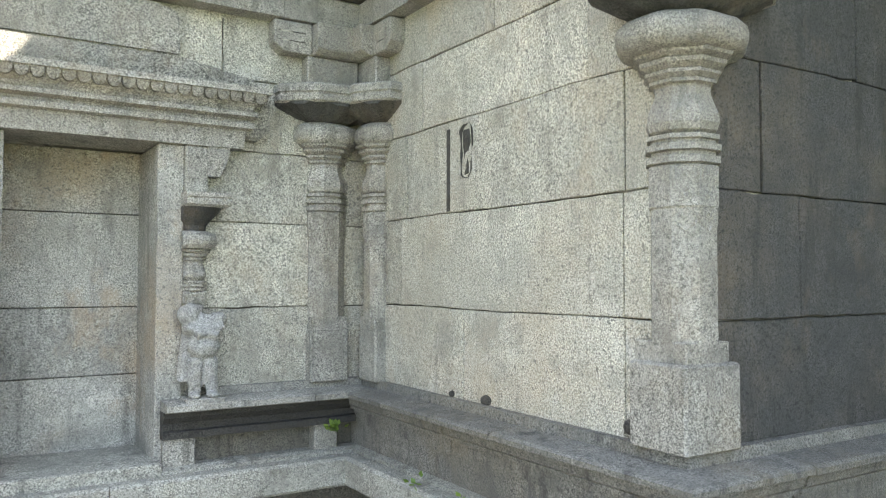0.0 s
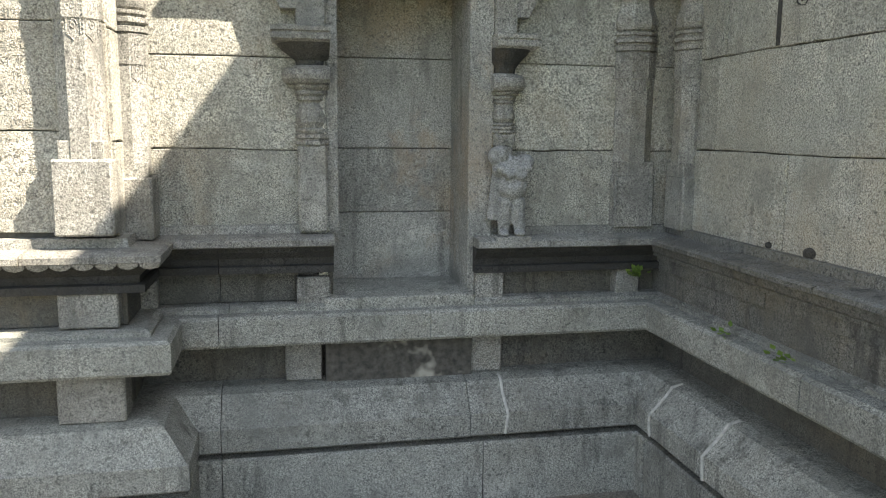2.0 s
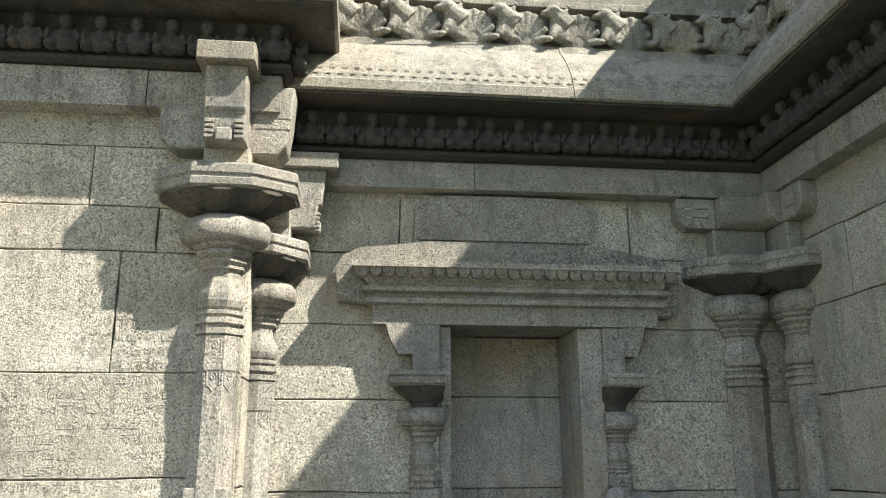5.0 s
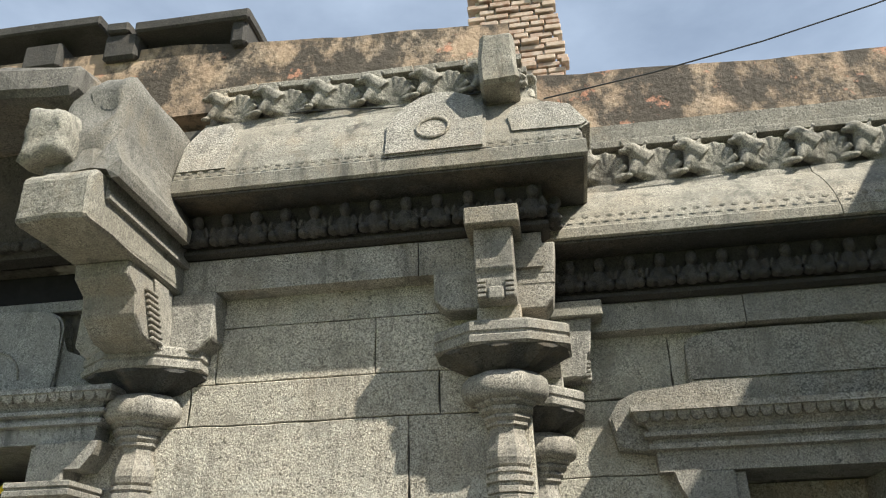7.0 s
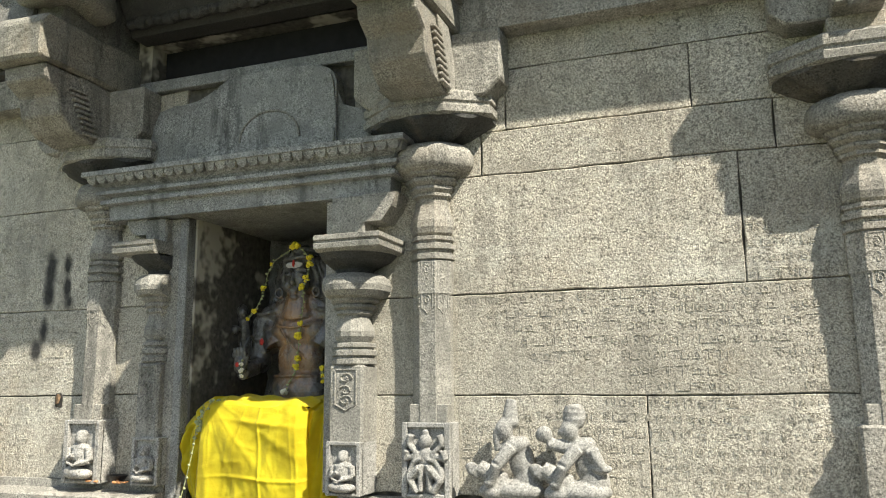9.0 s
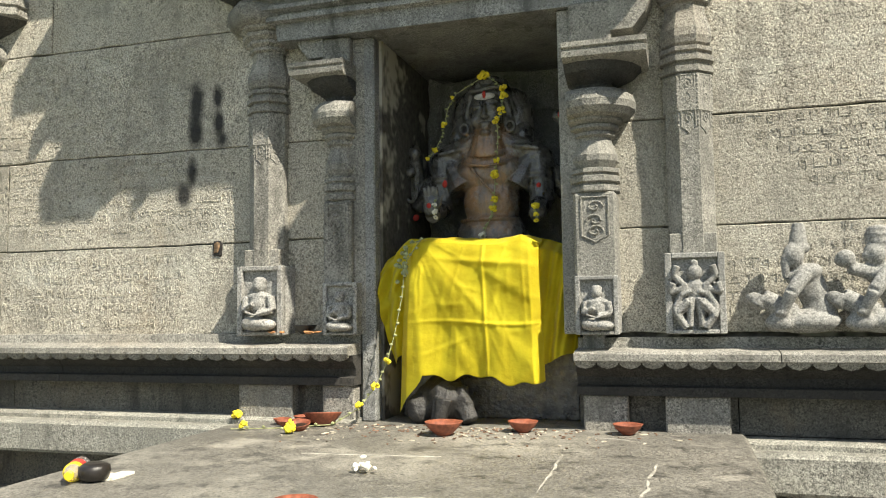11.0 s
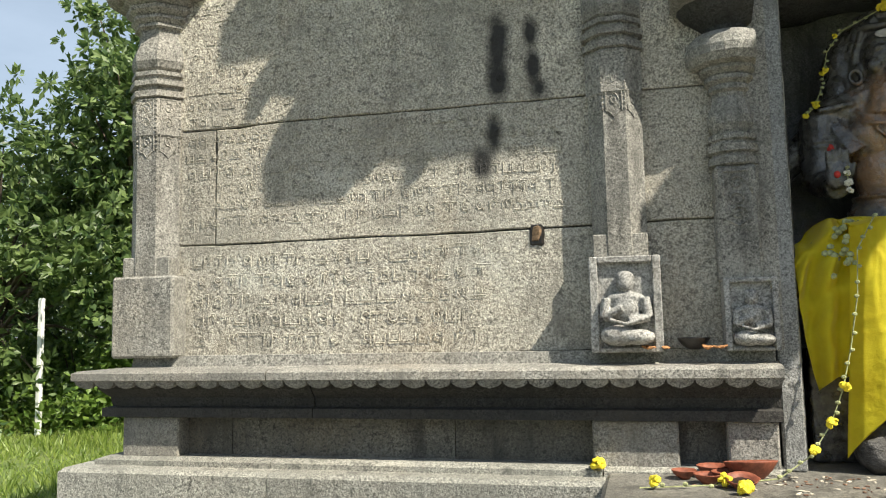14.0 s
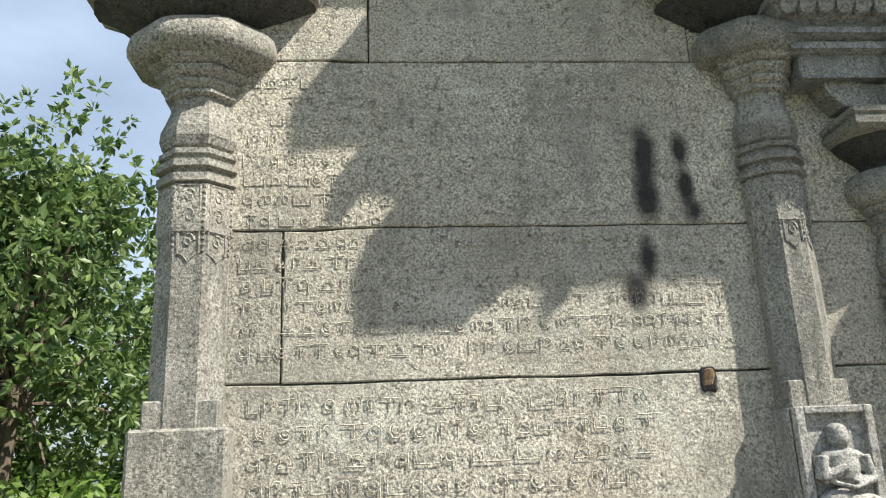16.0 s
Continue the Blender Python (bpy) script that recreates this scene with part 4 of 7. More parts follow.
# plastered parapet, its top sloping and worn
def parapet(path, z0, tops, label):
    """tops: the height of the wall's top at each corner of path."""
    bm = bmesh.new()
    f0, f1, b0 = path, offset_path(path, -0.03), offset_path(path, -0.35)
    cols = []
    for i, ((x, y), (xa, ya), (xb, yb)) in enumerate(zip(f0, f1, b0)):
        cols.append([bm.verts.new(p) for p in ((x, y, z0), (xa, ya, tops[i]), (xb, yb, tops[i] - 0.01), (xb, yb, z0))])
    for a, b in zip(cols, cols[1:]):
        for k in range(4):
            bm.faces.new((a[k], b[k], b[(k + 1) % 4], a[(k + 1) % 4]))
    bm.faces.new(cols[0])
    bm.faces.new(list(reversed(cols[-1])))
    bmesh.ops.subdivide_edges(bm, edges=[e for e in bm.edges if e.calc_length() > 0.6], cuts=14, use_grid_fill=True)
    for v in bm.verts:
        if v.co.z > z0 + 0.2:
            v.co.z += 0.035 * noise.noise(v.co * 2.3) + 0.012 * noise.noise(v.co * 9)
    structure("parapet", bm, M_PLASTER, label, "parapet")


parapet([(XEND, 9.0), (XEND, YW + 0.07), (-2.0, YW + 0.07), (0.02, YW + 0.07), (0.02, YB + 0.06)], 4.38, [5.1, 5.05, 4.90, 4.78, 4.72], "stained ochre lime plaster parapet, blackened by mould")
parapet([(0.05, YB + 0.07), (XA + 0.07, YB + 0.07)], 4.18, [4.66, 4.55], "low mouldy plaster parapet with bare brick patches")
bm = bmesh.new()
box(bm, XEND, 9.0, 4.0, 9.0, 3.5, 4.05)
structure("roof", bm, M_CONC, "flat stone roof slab", "roof")
# side parapet of the projecting hall, which shades the recess
# its unseen overhang past YC is added to shade the lower plinth
bm = boxed(XA + 0.05, 9.0, YC - 1.30, 6.0, 4.0, 4.95, bevel=0.01)
structure("parapet", bm, M_PLASTER, "tall stained plaster parapet over the side wall", "parapet")
# unseen wall, added to keep the sun off the hall's corner face
structure("wall_east", boxed(4.2, 4.7, -3.0, YC, 0.0, 4.9, bevel=0.02), M_WALL, "plain unseen wall added to block the sun")

# ---- portico over the deity ----
def portico_beam(cx, y_end, label, outer):
    b = thing("portico_beam", (cx, YW, 3.2), label, "beam", "portico beams")
    s = 1 if outer > 0 else -1
    bm = slab_of([(y_end, 3.21), (y_end - 0.012, 3.38), (y_end + 0.03, 3.43), (YW + 0.1, 3.43), (YW + 0.1, 3.20), (y_end + 0.02, 3.20)], 0, cx - 0.15, cx + 0.15, 0.012)
    bmesh.ops.subdivide_edges(bm, edges=[e for e in bm.edges if e.calc_length() > 0.08], cuts=5, use_grid_fill=True)
    rough_up(bm, 0.010, 7)
    rough_up(bm, 0.004, 30)
    part("beam_shaft", bm, M_EAVE, b)
    # frieze and broken core on the beam
    bm = bmesh.new()
    box(bm, cx - 0.15, cx + 0.13, y_end + 0.10, YW + 0.1, 3.40, 4.02, 0.02)
    bmesh.ops.subdivide_edges(bm, edges=[e for e in bm.edges if e.calc_length() > 0.08], cuts=7, use_grid_fill=True)
    for v in bm.verts:
        if v.co.y < y_end + 0.3:
            v.co.y += 0.22 * max(0.0, v.co.z - 3.62) + 0.05 * noise.noise(v.co * 9)
    rough_up(bm, 0.022, 8, seed=cx)
    rough_up(bm, 0.010, 26, seed=cx)
    part("broken_top", bm, M_LEDGE, b, "rough broken stone on the beam", smooth=True)
    # jagged stump of the cross beam that has broken off
    bm = bmesh.new()
    x0, x1 = (cx - 0.22, cx - 0.02) if outer > 0 else (cx - 0.06, cx + 0.24)
    box(bm, x0, x1, y_end + 0.0, y_end + 0.36, 3.50, 3.76, 0.03)
    bmesh.ops.subdivide_edges(bm, edges=[e for e in bm.edges if e.calc_length() > 0.06], cuts=6, use_grid_fill=True)
    for v in bm.verts:
        v.co.z += 0.03 * noise.noise(v.co * 5 + Vector((cx, 0, 0)))
    rough_up(bm, 0.016, 9, seed=cx + 3)
    rough_up(bm, 0.012, 30, seed=cx)
    part("broken_knob", bm, M_EAVE, b, "jagged knob of broken stone", smooth=True)
    # stub of the curled eave that ran out along the beam
    prof = [(0.10, 3.45), (0.165, 3.44), (0.185, 3.405), (0.215, 3.41), (0.222, 3.44), (0.222, 3.475), (0.212, 3.49), (0.185, 3.53), (0.160, 3.585), (0.145, 3.65), (0.14, 3.71), (0.11, 3.75), (0.0, 3.77), (0.0, 3.45)]
    bm = slab_of([(cx + s * x * (1.0 if outer > 0 else 1.5), z) for x, z in prof], 1, y_end + 0.06, YW - (0.22 if outer > 0 else 0.0), 0)
    for v in bm.verts:
        if v.co.y < y_end + 0.2:
            v.co.y += 0.45 * max(0.0, v.co.z - 3.5) + 0.03 * noise.noise(v.co * 12)
    part("curled_cheek", bm, M_LEDGE, b)
    bm = slab_of([(cx + s * x, z) for x, z in ((0.13, 3.33), (0.17, 3.335), (0.17, 3.365), (0.155, 3.375), (0.155, 3.46), (0.10, 3.46), (0.10, 3.33))], 1, y_end + 0.10, YW, 0)
    part("side_fillet", bm, M_TRIM, b)
    # scroll bracket under the beam
    prof = [(YW + 0.05, 2.90), (YW - 0.22, 2.90), (YW - 0.34, 2.925), (YW - 0.42, 2.99), (YW - 0.44, 3.08), (YW - 0.52, 3.13), (YW - 0.53, 3.20), (YW + 0.05, 3.20)]
    br = part("bracket", slab_of(prof, 0, cx - 0.125, cx + 0.125, 0.008), M_TRIM, b, "ribbed scroll bracket")
    for i in range(9):
        z = 2.925 + 0.024 * i
        for s0, s1 in ((0.12, 0.145), (-0.145, -0.12)):
            y = YW - 0.24 - 0.012 * i
            part("rib", boxed(cx + s0, cx + s1, y - 0.05, y + 0.05, z, z + 0.014, bevel=0.003), M_TRIM, br)
    for s0, s1 in ((0.10, 0.137), (-0.137, -0.10)):
        part("scroll_side", slab_of([(YW - 0.20, 2.905), (YW - 0.05, 2.905), (YW - 0.20, 3.195), (YW - 0.33, 3.195)], 0, cx + s0, cx + s1, 0.004), M_TRIM, br)
    for sx in (-1, 1):
        prof = [(cx + sx * 0.12, 2.91), (cx + sx * 0.265, 2.91), (cx + sx * 0.335, 2.975), (cx + sx * 0.335, 3.197), (cx + sx * 0.12, 3.197)]
        part("side_arm", slab_of(prof, 1, YW - 0.13, YW + 0.05, 0.008), M_TRIM, b)
    return b


portico_beam(-1.765, 2.77, "broken granite portico beam projecting on its bracket", 1)
portico_beam(-3.58, 3.10, "shorter broken granite portico beam on its bracket", -1)
bm = bmesh.new()
box(bm, -3.80, -1.86, 2.86, 3.86, 3.90, 4.06, 0.03)
bmesh.ops.subdivide_edges(bm, edges=[e for e in bm.edges if e.calc_length() > 0.1], cuts=16, use_grid_fill=True)
for v in bm.verts:
    v.co += noise.noise_vector(v.co * 2.6) * 0.035 + noise.noise_vector(v.co * 11) * 0.012
    v.co.z += 0.10 * (v.co.y - 2.86)
    if v.co.x < -3.1:
        v.co.y += (0.17 if v.co.y < 3.4 else 0.0) * min(1.0, (-3.1 - v.co.x) / 0.3)
tagged(part("portico_roof", bm, M_ROOFSTONE), "rough weathered stone roof slab over the shrine", "roof", kind="structure")
bm = bmesh.new()
prof = [(3.34, 3.92), (YW - 0.06, 3.50), (YW + 0.06, 3.50), (YW + 0.06, 3.98), (3.34, 3.98)]
l = [bm.verts.new((-3.40, y, z)) for y, z in prof]
r = [bm.verts.new((-1.90, y, z)) for y, z in prof]
bm.faces.new(l)
bm.faces.new(list(reversed(r)))
for i in range(5):
    bm.faces.new((l[i], r[i], r[(i + 1) % 5], l[(i + 1) % 5]))
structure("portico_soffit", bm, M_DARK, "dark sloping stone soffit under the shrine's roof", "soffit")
for k in range(9):
    o = new("dwarf_figure", ME_DWARF)
    o.matrix_basis = pose(-3.3 + 0.165 * k, YW - 0.10, 3.505, -18, 0, 0) @ Matrix.Diagonal((1.3, 0.8, 1.25, 1))
    tagged(o, "worn dwarf carved under the shrine's roof, coloured dark for shade", "carving", "eave dwarfs")
structure("trim", boxed(-3.36, -1.92, YW - 0.03, YW + 0.05, 3.20, 3.26, bevel=0.004), M_NICHE, "stone sill under the dark roof gap", "sill")

# black sheets added in the gap to paint its deep shade
structure("gap_lining", boxed(-3.36, -1.92, YW + 0.06, 4.2, 3.235, 3.25, bevel=0), M_BLACK, "floor of the roof gap, painted black for shade", "lining")
structure("gap_lining", boxed(-3.36, -1.92, YW + 0.16, YW + 0.2, 3.25, 3.498, bevel=0), M_BLACK, "added back of the roof gap, painted black for shade", "lining")

# bulb on its wire
bulb = thing("light_bulb", (-2.90, 2.95, 3.86), "lit white bulb hanging on a wire", "bulb")
bm = bmesh.new()
tube(bm, [(-2.885, 2.96, 3.92), (-2.89, 2.955, 3.85), (-2.895, 2.95, 3.775)], 0.004)
part("wire", bm, M_CABLE, bulb)
part("holder", stacked(-2.895, 2.95, [(0.018, 3.735), (0.02, 3.75), (0.036, 3.757), (0.036, 3.768), (0.014, 3.775), (0.012, 3.79)], 12), M_BULBBASE, bulb)
bm = bmesh.new()
blob(bm, (-2.895, 2.95, 3.685), (0.031, 0.031, 0.033), 3)
limb(bm, (-2.895, 2.95, 3.70), (-2.895, 2.95, 3.74), 0.026, 0.017, 12)
part("glass", bm, M_GLOW, bulb, "glowing white glass", smooth=True)


# ---- niche heads: lintel, mouldings, petal cornice ----
def niche_head(x0, x1, y, z, label, material, stone=M_TRIM, k=1.0):
    """A cornice whose lintel starts at z; x0..x1 is the cornice's tip to tip."""
    h = thing("niche_cornice", ((x0 + x1) / 2, y, z), label, "cornice")
    path = [(x0 + 0.15, y + 0.12), (x0 + 0.15, y), (x1 - 0.15, y), (x1 - 0.15, y + 0.12)]
    part("lintel", sweep([(0.05, z), (0.055, z + 0.085 * k), (-0.3, z + 0.085 * k), (-0.3, z)], path), stone, h)
    part("lower_moulding", sweep([(0.06, z + 0.085 * k), (0.085, z + 0.092 * k), (0.085, z + 0.115 * k), (0.065, z + 0.120 * k), (0.065, z + 0.135 * k), (0.10, z + 0.145 * k), (0.10, z + 0.165 * k), (-0.1, z + 0.165 * k), (-0.1, z + 0.085 * k)], path), material, h)
    part("cornice_curve", sweep([(0.075, z + 0.165 * k), (0.085, z + 0.190 * k), (0.115, z + 0.225 * k), (0.14, z + 0.245 * k), (-0.1, z + 0.245 * k), (-0.1, z + 0.165 * k)], path), material, h)
    part("cornice_lip", sweep([(0.15, z + 0.245 * k), (0.15, z + 0.272 * k), (0.10, z + 0.280 * k), (-0.1, z + 0.280 * k), (-0.1, z + 0.245 * k)], path), stone, h)
    bm = bmesh.new()
    for px, py, head in along(path, 0.128, 0.056):
        vs = []
        for a, dz, o in ((-1, 0, 0), (-0.94, -0.024, 0.006), (-0.6, -0.038, 0.014), (0, -0.043, 0.017), (0.6, -0.038, 0.014), (0.94, -0.024, 0.006), (1, 0, 0)):
            m = pose(px, py, z + 0.246 * k + dz * k, 0, 0, head)
            vs.append((bm.verts.new(m @ Vector((a * 0.026, o - 0.012, 0))), bm.verts.new(m @ Vector((a * 0.026, o + 0.03, 0)))))
        bm.faces.new([v[0] for v in vs])
        bm.faces.new([v[1] for v in reversed(vs)])
        for a, b in zip(vs, vs[1:]):
            bm.faces.new((a[0], a[1], b[1], b[0]))
    part("petal_row", bm, material, h, "row of carved petals under the lip")
    return h


niche_head(0.40, 1.93, YB - 0.03, 2.355, "carved granite cornice over the blind niche", M_TRIM)
niche_head(-3.52, -1.83, YW - 0.06, 2.535, "dark carved granite cornice over the shrine niche", M_NICHE, M_NICHE, 0.84)


def slab_outline(name, pts, y0, y1, material, label, category, rough=0.006):
    """An upright slab with the outline pts [(x, z), ...]."""
    bm = bmesh.new()
    f = [bm.verts.new((x, y0, z)) for x, z in pts]
    k = [bm.verts.new((x, y1, z)) for x, z in pts]
    bm.faces.new(f)
    bm.faces.new(list(reversed(k)))
    for i in range(len(pts)):
        j = (i + 1) % len(pts)
        bm.faces.new((f[i], k[i], k[j], f[j]))
    edges = [e for e in bm.edges if abs(e.verts[0].co.y - y0) < 1e-5 and abs(e.verts[1].co.y - y0) < 1e-5]
    bmesh.ops.bevel(bm, geom=edges, offset=0.012, segments=2, affect="EDGES")
    return tagged(part(name, bm, material), label, category)


def arch(cx, w, z0, z1, flat=0.5, n=12):
    """A rounded-top outline."""
    pts = [(cx - w / 2, z0)]
    for i in range(n + 1):
        a = math.pi - math.pi * i / n
        c, s = math.cos(a), math.sin(a)
        pts.append((cx + w / 2 * math.copysign(abs(c) ** flat, c), z0 + (z1 - z0) * (0.45 + 0.55 * abs(s) ** flat) if 0 < i < n else z0 + 0.35 * (z1 - z0)))
    pts.append((cx + w / 2, z0))
    return pts


slab_outline("gable_slab", arch(1.115, 0.86, 2.75, 2.985, 0.4), YB - 0.055, YB + 0.05, M_PECKED, "rounded pecked granite slab above the blind niche", "gable")
slab_outline("gable_base", [(0.34, 2.46), (0.31, 2.60), (0.36, 2.68), (0.44, 2.72), (0.75, 2.75), (1.55, 2.75), (1.88, 2.69), (1.96, 2.60), (1.96, 2.45), (1.9, 2.40), (1.7, 2.42), (0.5, 2.44)], YB - 0.07, YB + 0.05, M_PECKED, "rough pecked stone behind the niche cornice", "gable")
slab_outline("gable_slab", arch(-2.555, 0.68, 2.78, 3.20, 0.42), YW - 0.07, YW + 0.05, M_NICHE, "rounded pecked granite slab above the shrine cornice", "gable")
slab_outline("gable_base", [(-3.26, 2.77), (-3.27, 2.98), (-3.22, 3.09), (-3.12, 3.11), (-2.98, 3.10), (-2.90, 3.16), (-2.82, 3.17), (-2.25, 3.15), (-2.2, 2.98), (-2.12, 2.95), (-1.98, 2.93), (-1.95, 2.77)], YW - 0.045, YW + 0.05, M_NICHE, "rough pecked stone behind the shrine cornice", "gable")
bm = bmesh.new()
tube(bm, [(-2.72 + 0.16 * (1 - math.cos(math.pi * i / 10)), YW - 0.072, 2.86 + 0.14 * math.sin(math.pi * i / 10)) for i in range(11)], 0.006)
tagged(part("carved_arc", bm, M_TRIM), "thin carved arc line on the gable slab", "carving")


# ---- small niche pilasters ----
def niche_pilaster(cx, y, z0, z1, label, half, rings, cush, aba, top, cut=0, material=M_TRIM, base=0.0):
    """rings, cush, aba: (z0, z1) of the ring bands, the cushion and the abacus. cut: the side (1, -1) that is trimmed flush at the niche."""
    p = thing("niche_pilaster", (cx, y, z0), label, "pilaster", "niche pilasters")

    def clip(bm):
        if cut:
            g = bm.verts[:] + bm.edges[:] + bm.faces[:]
            r = bmesh.ops.bisect_plane(bm, geom=g, plane_co=(cx + cut * (half + 0.012), 0, 0), plane_no=(cut, 0, 0), clear_outer=True)
            bmesh.ops.edgeloop_fill(bm, edges=[e for e in r["geom_cut"] if isinstance(e, bmesh.types.BMEdge)])
        return bm

    shaft = part("shaft", boxed(cx - half, cx + half, y - half, y + 0.08, z0 + base, rings[0], bevel=0.010), material, p)
    part("backing", boxed(min(cx, cx + cut * (half + 0.05)), max(cx, cx + cut * (half + 0.05)), y - half * 0.35, y + 0.078, z0, top - 0.004, bevel=0.003), material, p)
    if base:
        bm = bmesh.new()
        z = rings[0] - 0.02
        tube(bm, [(cx - half * 0.62, y - half - 0.001, z), (cx + half * 0.62, y - half - 0.001, z), (cx + half * 0.62, y - half - 0.001, z - 0.14), (cx, y - half - 0.001, z - 0.165), (cx - half * 0.62, y - half - 0.001, z - 0.14), (cx - half * 0.62, y - half - 0.001, z)], 0.0045, 6)
        for q, flip in ((z - 0.035, 1), (z - 0.085, -1), (z - 0.125, 1)):
            tube(bm, [(cx + flip * half * 0.40 * (1 - i / 15) * math.cos(i * 0.62), y - half - 0.002, q + 0.024 * (1 - i / 15) * math.sin(i * 0.62)) for i in range(13)], 0.0042, 6)
        part("scroll_carving", bm, material, shaft)
    dr = rings[1] - rings[0]
    part("neck_ring", clip(stacked(cx, y, [(half, rings[0]), (half * 1.13, rings[0] + 0.05 * dr), (half * 1.13, rings[0] + 0.25 * dr), (half * 0.98, rings[0] + 0.30 * dr), (half * 0.98, rings[0] + 0.38 * dr), (half * 1.15, rings[0] + 0.43 * dr), (half * 1.15, rings[0] + 0.64 * dr), (half * 0.98, rings[0] + 0.69 * dr), (half * 0.98, rings[0] + 0.76 * dr), (half * 1.10, rings[0] + 0.80 * dr), (half * 1.10, rings[0] + 0.95 * dr), (half * 0.9, rings[1])])), material, p)
    h = cush[0] - rings[1]
    part("vase", clip(stacked(cx, y, [(half * 0.86, rings[1]), (half * 1.06, rings[1] + 0.14 * h), (half * 1.08, rings[1] + 0.26 * h), (half * 0.92, rings[1] + 0.44 * h), (half * 0.80, rings[1] + 0.56 * h), (half * 0.82, rings[1] + 0.62 * h), (half * 0.98, rings[1] + 0.66 * h), (half * 0.98, rings[1] + 0.72 * h), (half * 0.92, rings[1] + 0.74 * h), (half * 1.14, rings[1] + 0.80 * h), (half * 1.14, rings[1] + 0.86 * h), (half * 1.05, rings[1] + 0.88 * h), (half * 1.34, rings[1] + 0.95 * h), (half * 1.34, cush[0])], 12)), material, p)
    h = cush[1] - cush[0]
    part("cushion", clip(stacked(cx, y, [(half * 1.3, cush[0]), (half * 1.72, cush[0] + 0.08 * h), (half * 1.95, cush[0] + 0.28 * h), (half * 2.0, cush[0] + 0.5 * h), (half * 1.9, cush[0] + 0.74 * h), (half * 1.6, cush[0] + 0.92 * h), (half * 1.0, cush[1])], 20)), material, p)
    h = aba[1] - aba[0]
    gap = aba[0] - cush[1]
    bm = stacked(cx, y, [(half * 0.98, cush[1] - 0.006), (half * 1.05, cush[1] + 0.3 * gap), (half * 1.4, cush[1] + 0.62 * gap), (half * 1.95, aba[0] - 0.002), (half * 2.3, aba[0] + 0.28 * h), (half * 2.3, aba[0] + 0.34 * h)], 16)
    # small lotus undersides take the same painted shade
    part("lotus_cone", clip(bm), M_MOULD_SHADE if material is M_TRIM else material, p)
    bm = bmesh.new()
    ring_stack(bm, cx, y, [(half * 2.34, aba[0] + 0.28 * h), (half * 2.62, aba[0] + 0.40 * h), (half * 2.66, aba[0] + 0.62 * h), (half * 2.52, aba[0] + 0.68 * h), (half * 2.52, aba[0] + 0.74 * h), (half * 2.66, aba[0] + 0.80 * h), (half * 2.66, aba[1]), (half * 2.5, aba[1] + 0.004)], 4)
    part("abacus", clip(bm), material, p)
    s = -cut if cut else 1
    bm = bmesh.new()
    box(bm, cx - half, cx + half, y - half, y + 0.08, aba[1], top, 0.008)
    part("stem", bm, material, p)
    bm = bmesh.new()
    a, b = sorted((cx + s * half, cx + s * half * 2.9))
    m = top - aba[1]
    prof = [(cx + s * half * 0.9, top - 0.62 * m), (cx + s * half * 2.0, top - 0.62 * m), (cx + s * half * 2.6, top - 0.3 * m), (cx + s * half * 2.9, top), (cx + s * half * 0.9, top)]
    f = [bm.verts.new((x, y - half, q)) for x, q in prof]
    k = [bm.verts.new((x, y + 0.06, q)) for x, q in prof]
    bm.faces.new(f)
    bm.faces.new(list(reversed(k)))
    for i in range(5):
        j = (i + 1) % 5
        bm.faces.new((f[i], k[i], k[j], f[j]))
    part("corbel", bm, material, p)
    return p


niche_pilaster(0.745, YB - 0.02, 1.255, 2.355, "short granite pilaster beside the blind niche", 0.064, (1.64, 1.715), (1.90, 1.985), (2.05, 2.135), 2.355, 1)
niche_pilaster(1.62, YB - 0.02, 1.255, 2.355, "granite pilaster over a broken figure", 0.052, (1.70, 1.745), (1.885, 1.97), (2.05, 2.135), 2.355, -1, base=0.38)
niche_pilaster(-2.115, YW - 0.06, 1.30, 2.535, "carved granite pilaster beside the shrine", 0.078, (1.82, 1.912), (2.095, 2.205), (2.255, 2.345), 2.535, -1, base=0.20)
niche_pilaster(-3.165, YW - 0.02, 1.30, 2.535, "slender granite pilaster beside the shrine", 0.062, (1.85, 1.95), (2.155, 2.265), (2.325, 2.41), 2.535, 1, base=0.20)

# niche linings
lining = thing("shrine_niche", (-2.58, YW, 0.95), "deep sooty stone niche of the shrine", "niche")
part("jamb", boxed(-3.075, -3.012, YW - 0.04, YW + 0.20, 0.95, 2.535, bevel=0.006), M_NICHE, lining)
part("jamb", boxed(-3.075, -3.008, YW + 0.202, 4.42, 0.95, 2.535, bevel=0.004), M_SOOTJAMB, lining)
part("jamb", boxed(-2.18, -2.10, YW - 0.06, YW + 0.12, 0.95, 2.535, bevel=0.006), M_NICHE, lining)
part("jamb", boxed(-2.184, -2.10, YW + 0.122, 4.42, 0.95, 2.535, bevel=0.004), M_SOOTJAMB, lining)
part("soffit", boxed(-3.06, -2.12, YW - 0.105, 4.42, 2.537, 2.62, bevel=0.004), M_SOOTJAMB, lining)
bm = boxed(-3.0, -2.175, 4.33, 4.42, 0.95, 2.54)
bmesh.ops.subdivide_edges(bm, edges=bm.edges[:], cuts=26, use_grid_fill=True)
rough_up(bm, 0.05, 4)
rough_up(bm, 0.02, 11)
rough_up(bm, 0.008, 30)
part("back_slab", bm, M_SOOTJAMB, lining)
blind = thing("blind_niche", (1.12, YB, 0.93), "shallow blind niche closed with three granite slabs", "niche")
